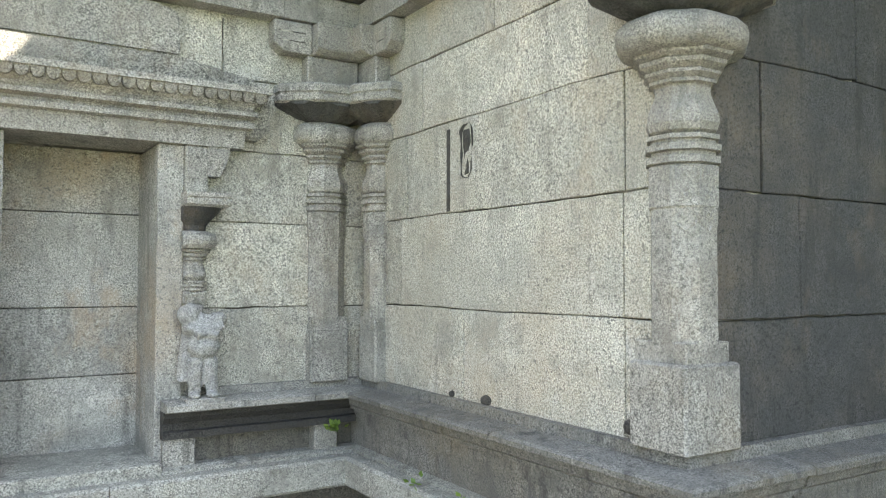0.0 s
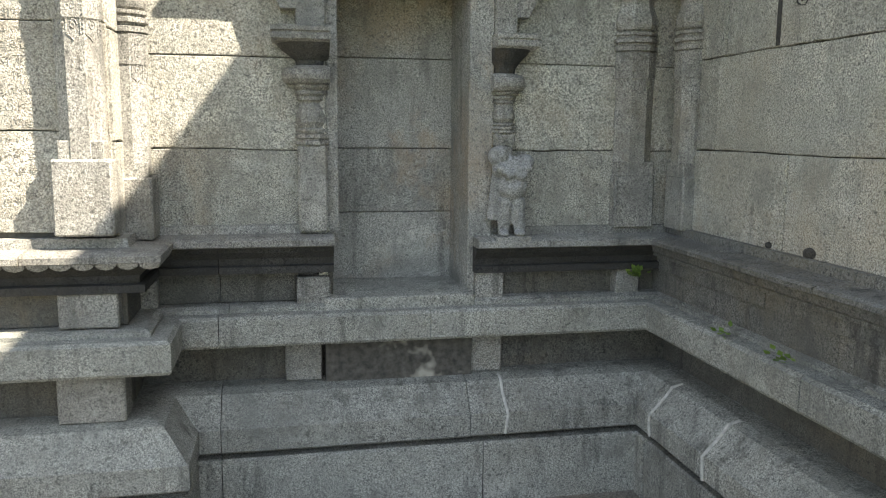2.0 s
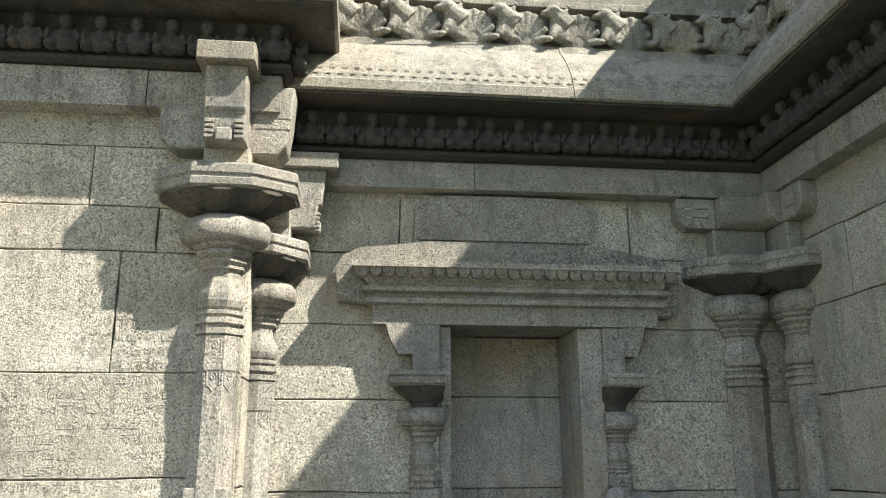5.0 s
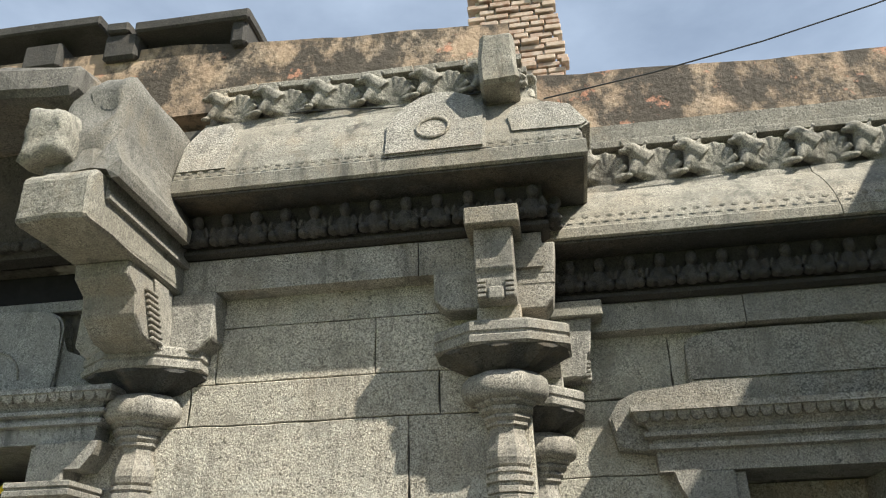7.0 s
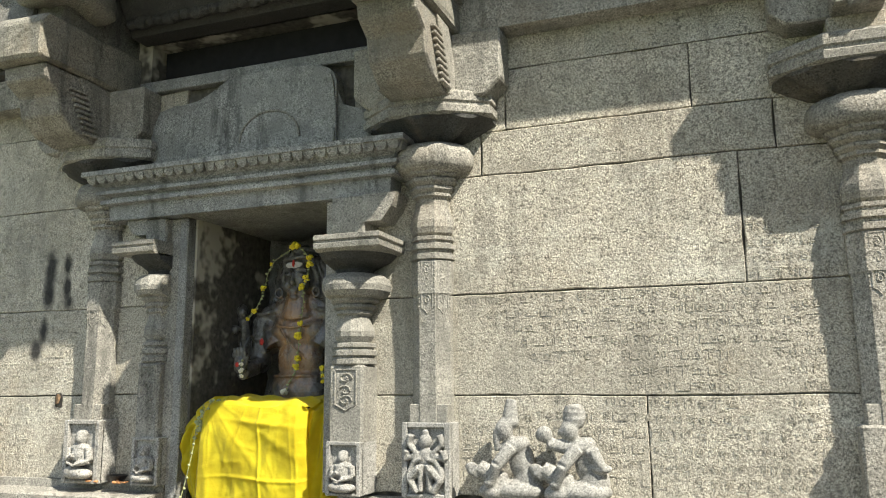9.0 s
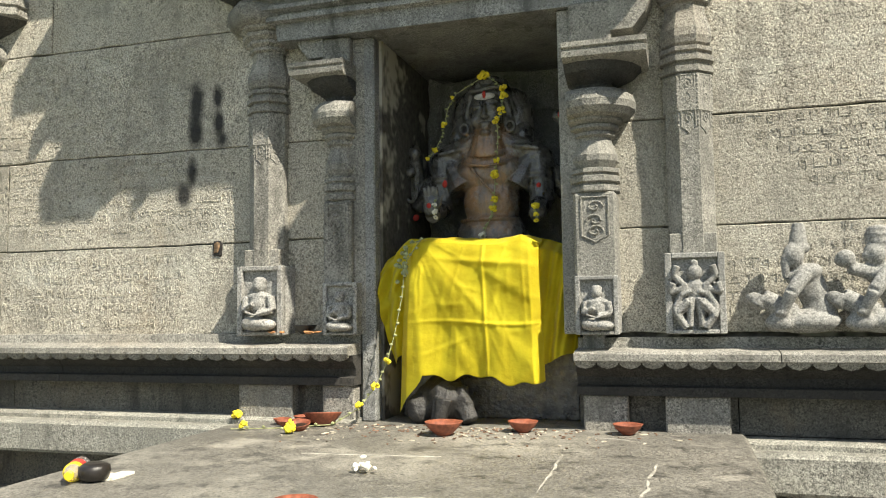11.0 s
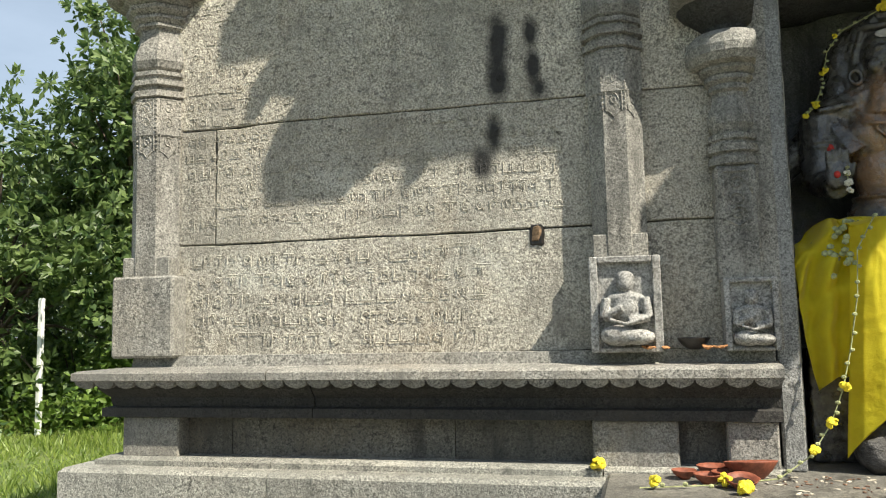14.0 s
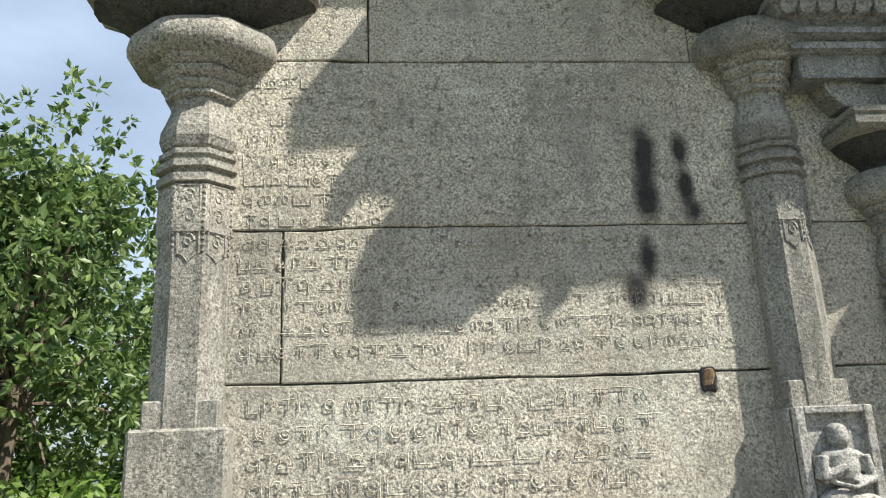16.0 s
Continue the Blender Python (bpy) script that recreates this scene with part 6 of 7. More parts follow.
def cloth_front(u, v):
    """The panel laid over the knees: flat top, square front, one corner hanging in a tail."""
    x = -2.865 + 0.525 * u
    tail = max(0.0, 1 - u / 0.16)
    hem = 1.150 - 0.035 * u + 0.012 * math.sin(13 * u + 0.6) + 0.008 * math.sin(31 * u) - 0.165 * tail ** 0.8
    top = 1.668 + 0.010 * math.sin(7 * u) + 0.015 * u - 0.035 * max(0.0, u - 0.88) / 0.12
    if v < 0.2:
        w = v / 0.2
        y = 3.90 - 0.30 * w
        z = top + 0.012 * (1 - w) - 0.02 * w ** 4 + 0.014 * noise.noise(Vector((x * 9, y * 9, 1))) + 0.008 * math.sin(46 * y + 14 * x)
        return Vector((x, y, z))
    w = (v - 0.2) / 0.8
    z = (top - 0.02) + (hem - top + 0.02) * w
    x += -0.022 * w * (1 - u) * (1 + tail) + 0.015 * w * u
    y = 3.598 - 0.030 * math.sin(min(1.0, w * 3.0) * math.pi / 2) + 0.030 * w
    # soft folds fanning out from the knee, deeper towards the hem
    dx, dz = x + 2.84, 1.66 - z
    ang, far = math.atan2(dx, dz + 0.05), math.hypot(dx, dz)
    y -= 0.0065 * math.sin(11 * ang + 0.9) * min(1.0, far * 2.4)
    y -= 0.005 * max(0.0, math.sin(19 * ang + 0.3)) ** 3 * min(1.0, far * 2.0)
    y += 0.008 * math.sin(24 * u + 1.0) * w ** 3
    y += 0.007 * noise.noise(Vector((x * 5, z * 4, 4))) + 0.004 * noise.noise(Vector((x * 17, z * 11, 7)))
    y -= 0.22 * creased(x, z)
    # creases left from folding
    y -= 0.006 * math.exp(-((x + 2.545 + 0.006 * math.sin(9 * z)) / 0.006) ** 2)
    y -= 0.007 * math.exp(-((z - 1.345 - 0.008 * math.sin(11 * x)) / 0.006) ** 2) * min(1.0, u * 2)
    y -= 0.010 * math.exp(-((z - 1.585 + 0.05 * (u - 0.5)) / 0.012) ** 2) * max(0.0, 1 - abs(u - 0.62) * 2.2)
    y += 0.05 * max(0.0, u - 0.94) / 0.06 + 0.03 * max(0.0, 0.05 - u) / 0.05
    return Vector((x, y, z))


def cloth_left(u, v):
    """The gathered swathe beside the knee, its edge slung up into a bunch."""
    x = -3.005 + 0.20 * u - 0.02 * math.sin(math.pi * v) * (1 - u) + 0.05 * v * (1 - u)
    top = 1.60 + 0.095 * math.sin(math.pi * min(1.0, u * 1.25) * 0.62)
    z = top - (0.52 - 0.10 * (1 - u)) * v
    y = 3.70 - 0.055 * u - 0.020 * math.sin(15 * u + 5 * v) - 0.03 * math.sin(math.pi * v) - 0.016 * math.sin(26 * (v + 0.5 * u)) * (1 - v)
    y += 0.10 * max(0.0, 0.12 - v) / 0.12
    return Vector((x, y, z + 0.018 * noise.noise(Vector((x * 16, z * 16, 2)))))


def cloth_right(u, v):
    """The part that falls back beside the far knee."""
    x = -2.37 + 0.155 * u + 0.022 * v
    z = 1.675 - 0.06 * u * u - (0.50 - 0.10 * u) * v
    y = 3.665 + 0.035 * u - 0.022 * math.sin(10 * u + 3 * v) * (0.4 + v) - 0.012 * math.sin(22 * (u + 0.6 * v))
    y += 0.12 * max(0.0, 0.10 - v) / 0.10
    return Vector((x, y, z + 0.012 * noise.noise(Vector((x * 14, z * 14, 5)))))


cloth = thing("yellow_cloth", (-2.6, 3.7, 1.7), "bright yellow cotton cloth draped over the statue's lap", "cloth")
part("front_drape", drape("c", None, 150, 130, cloth_front, M_CLOTH), M_CLOTH, cloth, smooth=True)
part("side_fold", drape("c", None, 40, 70, cloth_left, M_CLOTH), M_CLOTH, cloth, smooth=True)
part("side_fold", drape("c", None, 34, 70, cloth_right, M_CLOTH), M_CLOTH, cloth, smooth=True)


# ---- garlands and flowers ----
def flower(bm, at, r, petals=16):
    at = Vector(at)
    for k in range(petals):
        d = Vector((random.uniform(-1, 1), random.uniform(-1, 1), random.uniform(-0.6, 1))).normalized()
        blob(bm, at + d * r * 0.6, (r * 0.5, r * 0.5, r * 0.28), 1, (random.uniform(0, 180), random.uniform(0, 180), 0))


def garland(points, blooms, label):
    g = thing("garland", points[0], label, "garland")
    bm = bmesh.new()
    pts = [Vector(p) for p in points]
    tube(bm, pts, 0.002, 5)
    for i in range(len(pts) - 1):
        for k in range(3):
            p = pts[i].lerp(pts[i + 1], k / 3)
            blob(bm, p + Vector((random.uniform(-1, 1), 0, random.uniform(-1, 1))) * 0.006, (0.008, 0.006, 0.006), 1)
    part("thread", bm, M_THREAD, g, "thread knotted with tiny leaves")
    for p, r, m in blooms:
        bm = bmesh.new()
        flower(bm, p, r * 0.8, 11)
        part("flower", bm, m, g)


Y, W = M_PETAL, M_PETALW
garland([(C, FY + 0.03, 2.425), (C + 0.055, FY + 0.02, 2.385), (C + 0.085, FY + 0.02, 2.335), (C + 0.072, FY - 0.005, 2.24), (C + 0.055, FY + 0.0, 2.205), (C + 0.058, FY + 0.005, 2.145), (C + 0.053, FY - 0.005, 2.035), (C + 0.044, FY - 0.005, 1.97), (C + 0.038, FY - 0.005, 1.85), (C + 0.028, FY - 0.01, 1.80), (C + 0.005, FY - 0.02, 1.75), (C - 0.008, FY - 0.03, 1.71)],
        [((C + 0.0, FY + 0.02, 2.425), 0.030, Y), ((C - 0.02, FY + 0.02, 2.418), 0.02, Y), ((C + 0.084, FY + 0.01, 2.355), 0.028, Y), ((C + 0.086, FY + 0.01, 2.32), 0.026, Y), ((C + 0.078, FY - 0.01, 2.25), 0.027, Y), ((C + 0.052, FY - 0.01, 2.212), 0.024, Y), ((C + 0.054, FY - 0.015, 2.035), 0.020, Y), ((C + 0.044, FY - 0.015, 1.975), 0.027, Y), ((C + 0.040, FY - 0.01, 1.865), 0.024, Y), ((C + 0.034, FY - 0.015, 1.825), 0.025, Y), ((C - 0.010, FY - 0.04, 1.71), 0.026, W)], "marigold garland hanging down the statue's chest")
garland([(C - 0.02, FY + 0.03, 2.415), (C - 0.14, FY + 0.05, 2.36), (C - 0.185, FY + 0.06, 2.295), (C - 0.20, FY + 0.06, 2.22), (C - 0.21, FY + 0.05, 2.17), (C - 0.24, FY + 0.035, 2.105), (C - 0.275, FY + 0.03, 2.065)],
        [((C - 0.20, FY + 0.05, 2.225), 0.022, Y), ((C - 0.238, FY + 0.03, 2.11), 0.020, Y), ((C - 0.272, FY + 0.025, 2.07), 0.014, Y), ((C - 0.16, FY + 0.05, 2.345), 0.013, Y)], "thin marigold garland beside the statue's face")
garland([(C + 0.235, FY - 0.11, 1.82), (C + 0.238, FY - 0.115, 1.75)], [((C + 0.235, FY - 0.11, 1.815), 0.024, Y), ((C + 0.238, FY - 0.115, 1.78), 0.016, Y), ((C + 0.238, FY - 0.115, 1.755), 0.014, Y)], "small marigold bunch in the statue's hand")
garland([(C - 0.195, FY - 0.125, 1.86), (C - 0.19, FY - 0.13, 1.78)], [((C - 0.192, FY - 0.13, 1.81), 0.018, W), ((C - 0.195, FY - 0.13, 1.84), 0.015, W), ((C - 0.19, FY - 0.13, 1.785), 0.015, W)], "white flower bunch in the statue's palm")
garland([(-2.80, 3.60, 1.68), (-2.86, 3.57, 1.58), (-2.87, 3.56, 1.45), (-2.90, 3.55, 1.30), (-2.93, 3.54, 1.19), (-2.97, 3.52, 1.10), (-3.03, 3.49, 1.02), (-3.12, 3.45, 0.965), (-3.30, 3.38, 0.957), (-3.48, 3.32, 0.957)],
        [((-2.925, 3.53, 1.20), 0.022, Y), ((-2.965, 3.51, 1.105), 0.024, Y), ((-3.02, 3.48, 1.035), 0.022, Y), ((-3.26, 3.38, 0.972), 0.026, Y), ((-3.44, 3.34, 0.97), 0.024, Y)], "long marigold garland trailing from the cloth to the platform")
bm = bmesh.new()
for k in range(46):
    a = random.random()
    p = cloth_left(0.2 + 0.6 * random.random(), 0.05 + 0.3 * a)
    blob(bm, p + Vector((0.02 + 0.03 * random.random(), -0.025, 0.0)), (0.012, 0.008, 0.010), 1)
tagged(part("dry_garland", bm, M_THREAD), "clump of withered garland on the cloth", "garland", kind="stuff")
bm = bmesh.new()
flower(bm, (-3.60, 3.56, 0.975), 0.024)
tagged(part("flower", bm, M_PETAL), "single marigold bloom on the plinth slab", "flower", "fallen marigolds")
bm = bmesh.new()
flower(bm, (-3.22, 3.30, 0.968), 0.024)
tagged(part("flower", bm, M_PETAL), "single marigold bloom on the platform", "flower", "fallen marigolds")
bm = bmesh.new()
for k in range(16):
    blob(bm, (-2.69 + random.gauss(0, 0.02), 2.72 + random.gauss(0, 0.018), 0.958 + abs(random.gauss(0, 0.01))), (random.uniform(0.006, 0.013), random.uniform(0.006, 0.011), 0.006), 2, (random.uniform(-60, 60), random.uniform(-60, 60), random.uniform(0, 180)), wobble=0.008)
tagged(part("crumpled_flower", bm, M_PETALW), "crumpled white flower on the platform", "flower")


# ---- clay lamps ----
def lamp_mesh(r):
    bm = bmesh.new()
    n = 20
    prof = [(0.36, 0.0), (0.40, 0.04), (0.50, 0.12), (0.76, 0.36), (0.97, 0.66), (1.0, 0.72), (0.95, 0.73), (0.80, 0.55), (0.55, 0.36), (0.2, 0.30)]
    rings = []
    for d, h in prof:
        rings.append([bm.verts.new((r * d * math.cos(2 * math.pi * i / n) * (1 + (0.10 if i == 0 else 0)), r * d * math.sin(2 * math.pi * i / n), r * h)) for i in range(n)])
    for a, b in zip(rings, rings[1:]):
        for i in range(n):
            bm.faces.new((a[i], a[(i + 1) % n], b[(i + 1) % n], b[i]))
    bm.faces.new(rings[0])
    bm.faces.new(rings[-1])
    return bm


def clay_lamp(at, r, label, turn=0, tilt=0, sooty=False):
    l = thing("clay_lamp", at, label, "oil lamp", "clay lamps")
    bowl = part("bowl", lamp_mesh(r), M_ASHES if sooty else M_CLAY, None, smooth=True)
    bowl.parent = l
    bm = bmesh.new()
    ring_stack(bm, 0, 0, [(r * 0.66, r * 0.42), (r * 0.72, r * 0.46)], 14)
    o = part("burnt_oil", bm, M_ASHES)
    o.parent = bowl
    l.matrix_basis = pose(*at, tilt, 0, turn)
    return l


for at, r, lab, tn, ti in (((-2.655, 3.38, 0.95), 0.068, "red clay oil lamp with black oil on the platform", 30, 0), ((-2.39, 3.505, 0.95), 0.056, "red clay oil lamp among wilted petals", 80, 0), ((-2.665, 2.26, 0.95), 0.052, "brown clay oil lamp at the platform's edge", 10, 0),
                         ((-3.18, 3.50, 0.95), 0.072, "large red clay lamp in a heap beside the plinth", 200, 8), ((-3.36, 3.50, 0.95), 0.035, "little red clay lamp in the heap", 40, 0), ((-3.30, 3.43, 0.95), 0.040, "red clay lamp in the heap", 0, 0), ((-3.25, 3.46, 0.95), 0.042, "red clay lamp in the heap", 90, 0),
                         ((-3.22, 3.38, 0.95), 0.042, "upturned red clay lamp in the heap", 0, 14), ((-3.28, 3.54, 0.95), 0.045, "red clay lamp in the heap", 60, 0), ((-2.02, 3.52, 0.95), 0.052, "red clay lamp in the plinth's recess", 15, 0), ((-3.31, 3.60, 1.306), 0.048, "dark sooty clay lamp on the ledge", 15, 0)):
    clay_lamp(at, r, lab, tn, ti, "sooty" in lab)

# petals, wicks and crumbs swept over the platform
bm = bmesh.new()
for k in range(190):
    x = random.gauss(-2.62, 0.30)
    y = 3.58 - abs(random.gauss(0, 0.16))
    if not (-3.5 < x < -1.8):
        continue
    s = random.uniform(0.002, 0.006)
    blob(bm, (x, y, 0.952), (s * 1.6, s, 0.0025), 1, (0, 0, random.uniform(0, 180)))
tagged(part("petal_litter", bm, plain("dry_petals", (0.20, 0.12, 0.08), 0.9, 0.8, 30)), "scattered dry petals, matches and wicks", "litter", kind="stuff")
bm = bmesh.new()
for k in range(110):
    x, y = random.gauss(-2.62, 0.34), 3.58 - abs(random.gauss(0, 0.18))
    if -3.4 < x < -1.85:
        s = random.uniform(0.002, 0.006)
        blob(bm, (x, y, 0.952), (s * random.uniform(1, 4), s, 0.003), 1, (0, 0, random.uniform(0, 180)))
tagged(part("petal_litter", bm, plain("pale_litter", (0.50, 0.45, 0.36), 0.9, 0.4, 30)), "scattered pale petals and match sticks", "litter", kind="stuff")
# pale mortar seams between the platform's slabs
for a, b in (((-2.19, 3.10), (-2.18, 2.53)), ((-2.13, 3.45), (-1.92, 3.36)), ((-3.0, 2.96), (-2.55, 2.99)), ((-2.58, 2.45), (-2.19, 2.53)), ((-1.91, 3.01), (-1.94, 2.53))):
    bm = bmesh.new()
    n = 12
    tube(bm, [(a[0] + (b[0] - a[0]) * i / n + 0.012 * noise.noise(Vector((i * 0.9, a[0] * 5, 1))), a[1] + (b[1] - a[1]) * i / n + 0.012 * noise.noise(Vector((i * 0.9, a[1] * 5, 7))), 0.9445 + 0.006 * noise.noise(Vector((i * 1.3, a[0], 3)))) for i in range(n + 1)], 0.0075, 6)
    tagged(part("mortar_seam", bm, M_SEAM), "worn pale mortar seam between platform slabs", "mortar", "mortar seams", "structure")

# bottle and black jar at the platform's edge
bottle = thing("plastic_bottle", (-3.42, 2.56, 0.985), "lying clear plastic bottle with a yellow and red label", "bottle")
for nm, rows, m in (("body", [(0.026, -0.10), (0.032, -0.095), (0.033, 0.0), (0.032, 0.05), (0.022, 0.085), (0.013, 0.10)], M_PLASTIC), ("label", [(0.0338, -0.035), (0.0342, -0.033), (0.0342, 0.02), (0.0338, 0.022)], M_LABELR), ("band", [(0.0338, 0.022), (0.0342, 0.024), (0.0342, 0.052), (0.0335, 0.054)], M_LABELY), ("cap", [(0.015, 0.10), (0.016, 0.102), (0.016, 0.118), (0.013, 0.12)], M_LABELY)):
    o = part(nm, stacked(0, 0, rows, 20), m, smooth=(nm == "body"))
    o.parent = bottle
bottle.matrix_basis = pose(-3.44, 2.47, 0.976, 90, 0, 30) @ Matrix.Diagonal((0.75, 0.75, 0.75, 1))
bm = stacked(-3.37, 2.46, [(0.02, 0.95), (0.036, 0.958), (0.042, 0.975), (0.04, 0.992), (0.025, 1.0), (0.02, 0.999)], 18)
tagged(part("black_pot", bm, M_ASHES, smooth=True), "small glossy black pot on the platform", "pot")
bm = bmesh.new()
for k in range(14):
    s = random.uniform(0.006, 0.016)
    box(bm, -3.42 + 0.1 * random.random() - s, -3.42 + 0.1 * random.random() + s, 2.46 + 0.08 * random.random(), 2.47 + 0.09 * random.random() + s, 0.951, 0.951 + s * 0.5)
tagged(part("crumbs", bm, M_PETALW), "pale crumbs and broken bits by the bottle", "litter", kind="stuff")
for x, y, z in ((-3.42, 3.57, 1.308), (-3.25, 3.56, 1.308)):
    bm = bmesh.new()
    for k in range(8):
        blob(bm, (x + random.uniform(-0.03, 0.03), y + random.uniform(-0.02, 0.02), z + 0.006), (0.014, 0.010, 0.004), 1, (random.uniform(-40, 40), random.uniform(-40, 40), 0))
    tagged(part("dry_leaf", bm, plain("dry_leaf", (0.42, 0.20, 0.08), 0.8, 0.4, 60)), "curled orange dry leaves on the ledge", "leaf", "dry leaves")

# brick stub set into the wall
SX0, SX1, SZ0, SZ1 = -3.808, -3.738, 1.630, 1.728
stub = thing("wall_socket", (-3.77, YW, 1.66), "square socket in the wall plugged with brick", "socket")
part("plug", rough_up(boxed(SX0 + 0.010, SX1 - 0.010, YW - 0.008, YW + 0.05, SZ0 + 0.012, SZ1 - 0.010, bevel=0.016), 0.012, 30, cuts=4), plain("brown_plug", (0.20, 0.13, 0.075), 0.9, 0.7, 30, 0.6), stub)
part("rim", rough_up(boxed(SX0, SX1, YW - 0.0042, YW + 0.05, SZ0, SZ1, bevel=0.018), 0.005, 30, cuts=3), M_ASHES, stub)


# ---- ornaments of the eave ----
slab_outline("eave_medallion", [(-0.60, 3.70), (-0.61, 3.92), (-0.57, 4.02), (-0.52, 4.06), (-0.47, 4.14), (-0.42, 4.17), (-0.36, 4.18), (-0.28, 4.15), (-0.21, 4.12), (-0.15, 4.02), (-0.13, 3.95), (-0.13, 3.70)], YW - 0.345, YW - 0.12, M_PECKED, "broad pecked stone medallion on the eave", "ornament")
for ob in [o for o in bpy.data.objects if o.name.startswith("eave_medallion")]:
    for v in ob.data.vertices:
        v.co.y += 0.42 * max(0.0, v.co.z - 3.72)
bm = bmesh.new()
tube(bm, [(-0.375 + 0.075 * math.cos(2 * math.pi * i / 20), YW - 0.35 + 0.42 * (0.15 + 0.075 * math.sin(2 * math.pi * i / 20)), 3.87 + 0.075 * math.sin(2 * math.pi * i / 20)) for i in range(21)], 0.008)
tagged(part("carved_ring", bm, M_EAVE), "faint ring carved on the eave medallion", "carving")
bm = bmesh.new()
box(bm, -0.145, 0.035, YW - 0.32, YW - 0.12, 4.06, 4.36, 0.02)
rough_up(bm, 0.014, 8, cuts=3)
for v in bm.verts:
    v.co.x += (v.co.x + 0.055) * -0.25 * (v.co.z - 4.1)
tagged(part("finial_block", bm, M_EAVE), "rough pale stone block set on the eave's corner", "stone")
slab_outline("eave_scroll", [(-0.02, 3.78), (-0.04, 3.90), (0.0, 3.98), (0.16, 4.0), (0.26, 3.96), (0.34, 3.80), (0.30, 3.77)], YW - 0.325, YW - 0.1, M_PECKED, "pecked scroll stone at the eave's corner", "ornament")
for ob in [o for o in bpy.data.objects if o.name.startswith("eave_scroll")]:
    for v in ob.data.vertices:
        v.co.y += 0.40 * max(0.0, v.co.z - 3.75)
slab_outline("eave_medallion", [(-1.62, 3.73), (-1.64, 3.95), (-1.58, 4.10), (-1.45, 4.12), (-1.37, 4.0), (-1.35, 3.73)], YW - 0.335, YW - 0.1, M_PECKED, "pecked stone medallion beside the broken portico", "ornament")
for ob in [o for o in bpy.data.objects if o.name.startswith("eave_medallion.")]:
    for v in ob.data.vertices:
        v.co.y += 0.42 * max(0.0, v.co.z - 3.72)
# beaded band along the eave's lip
for path, dz in ((BEAM_BAY, 0.0), ([(XBAY, YB), (XA, YB), (XA, YC)], -0.235)):
    bm = bmesh.new()
    for x, y, h in along(path, 0.332, 0.055):
        blob(bm, (x, y, 3.722 + dz), (0.018, 0.0022, 0.010), 1, (0, 0, h))
    tagged(part("bead_row", bm, M_EAVE), "row of small carved beads along the eave's lip", "carving", kind="stuff")
# coping stones on the parapet
for x0, x1, z in ((-3.6, -2.45, 5.10), (-2.40, -2.26, 5.02), (-2.22, -1.50, 5.0)):
    bm = bmesh.new()
    box(bm, x0, x1, YW + 0.02, YW + 0.5, z, z + 0.075, 0.012)
    rough_up(bm, 0.008, 9, cuts=2)
    tagged(part("coping_stone", bm, M_DARK), "blackened coping stone on the parapet", "coping", "coping stones")
for x0, x1 in ((-3.5, -3.3), (-2.95, -2.7), (-2.42, -2.2), (-1.62, -1.52)):
    bm = boxed(x0, x1, YW + 0.05, YW + 0.4, 4.84, 5.03, bevel=0.02)
    tagged(part("coping_support", bm, M_DARK), "stub of masonry carrying the coping", "masonry", "coping supports")

# ---- brick pier on the roof ----
pier = thing("brick_pier", (-0.04, 5.0, 4.0), "rough ruined brick pier on the temple roof", "pier")
part("core", boxed(-0.30, 0.22, 5.02, 5.5, 4.0, 7.0, bevel=0.01), M_LIME, pier)
random.seed(5)
brick_me = None
z = 4.9
k = 0
while z < 6.9:
    x = -0.36 + (0.09 if k % 2 else 0.0)
    lean = 0.10 * (5.9 - z)
    while x < 0.26 + lean:
        w = random.uniform(0.11, 0.19)
        bmb = boxed(x + 0.006, min(x + w, 0.32 + lean) - 0.006, 4.97 + random.uniform(-0.02, 0.015), 5.06, z + 0.007, z + 0.047, bevel=0.005)
        part("brick", bmb, M_BRICK, pier)
        x += w
    z += 0.055
    k += 1

# ---- wire over the roof ----
bm = bmesh.new()
tube(bm, [(0.15 + 0.55 * i, 3.72 - 0.02 * i, 4.20 + 0.055 * i + 0.012 * i * i + 0.2 * (i / 8) ** 2) for i in range(10)], 0.0042)
tagged(part("overhead_wire", bm, M_CABLE), "thin dark cable sagging across the roof", "cable")
bm = bmesh.new()
tube(bm, [(-1.15 + 0.13 * i, YW - 0.10 - 0.015 * math.sin(i), 4.185 - 0.03 * math.sin(math.pi * i / 9)) for i in range(10)], 0.004)
tagged(part("roof_wire", bm, M_CABLE), "thin wire lying along the eave", "cable")

# small plants in the joints
for x, y, z, n in ((2.27, 3.88, 1.02, 40), (2.28, 2.75, 0.93, 12), (2.25, 3.05, 0.94, 8)):
    bm = bmesh.new()
    for k in range(n):
        d = Vector((random.gauss(-0.4, 0.5), random.gauss(-0.4, 0.5), random.uniform(0.3, 1.2))).normalized()
        p = Vector((x, y, z)) + d * random.uniform(0.01, 0.06)
        q = d.cross(Vector((random.random(), random.random(), random.random()))).normalized() * 0.011
        bm.faces.new([bm.verts.new(v) for v in (p - q * 0.3, p + d * 0.012 - q, p + d * 0.028, p + d * 0.012 + q)])
    tagged(part("weed", bm, M_LEAF2), "small green weed growing from a plinth joint", "weed", "weeds")


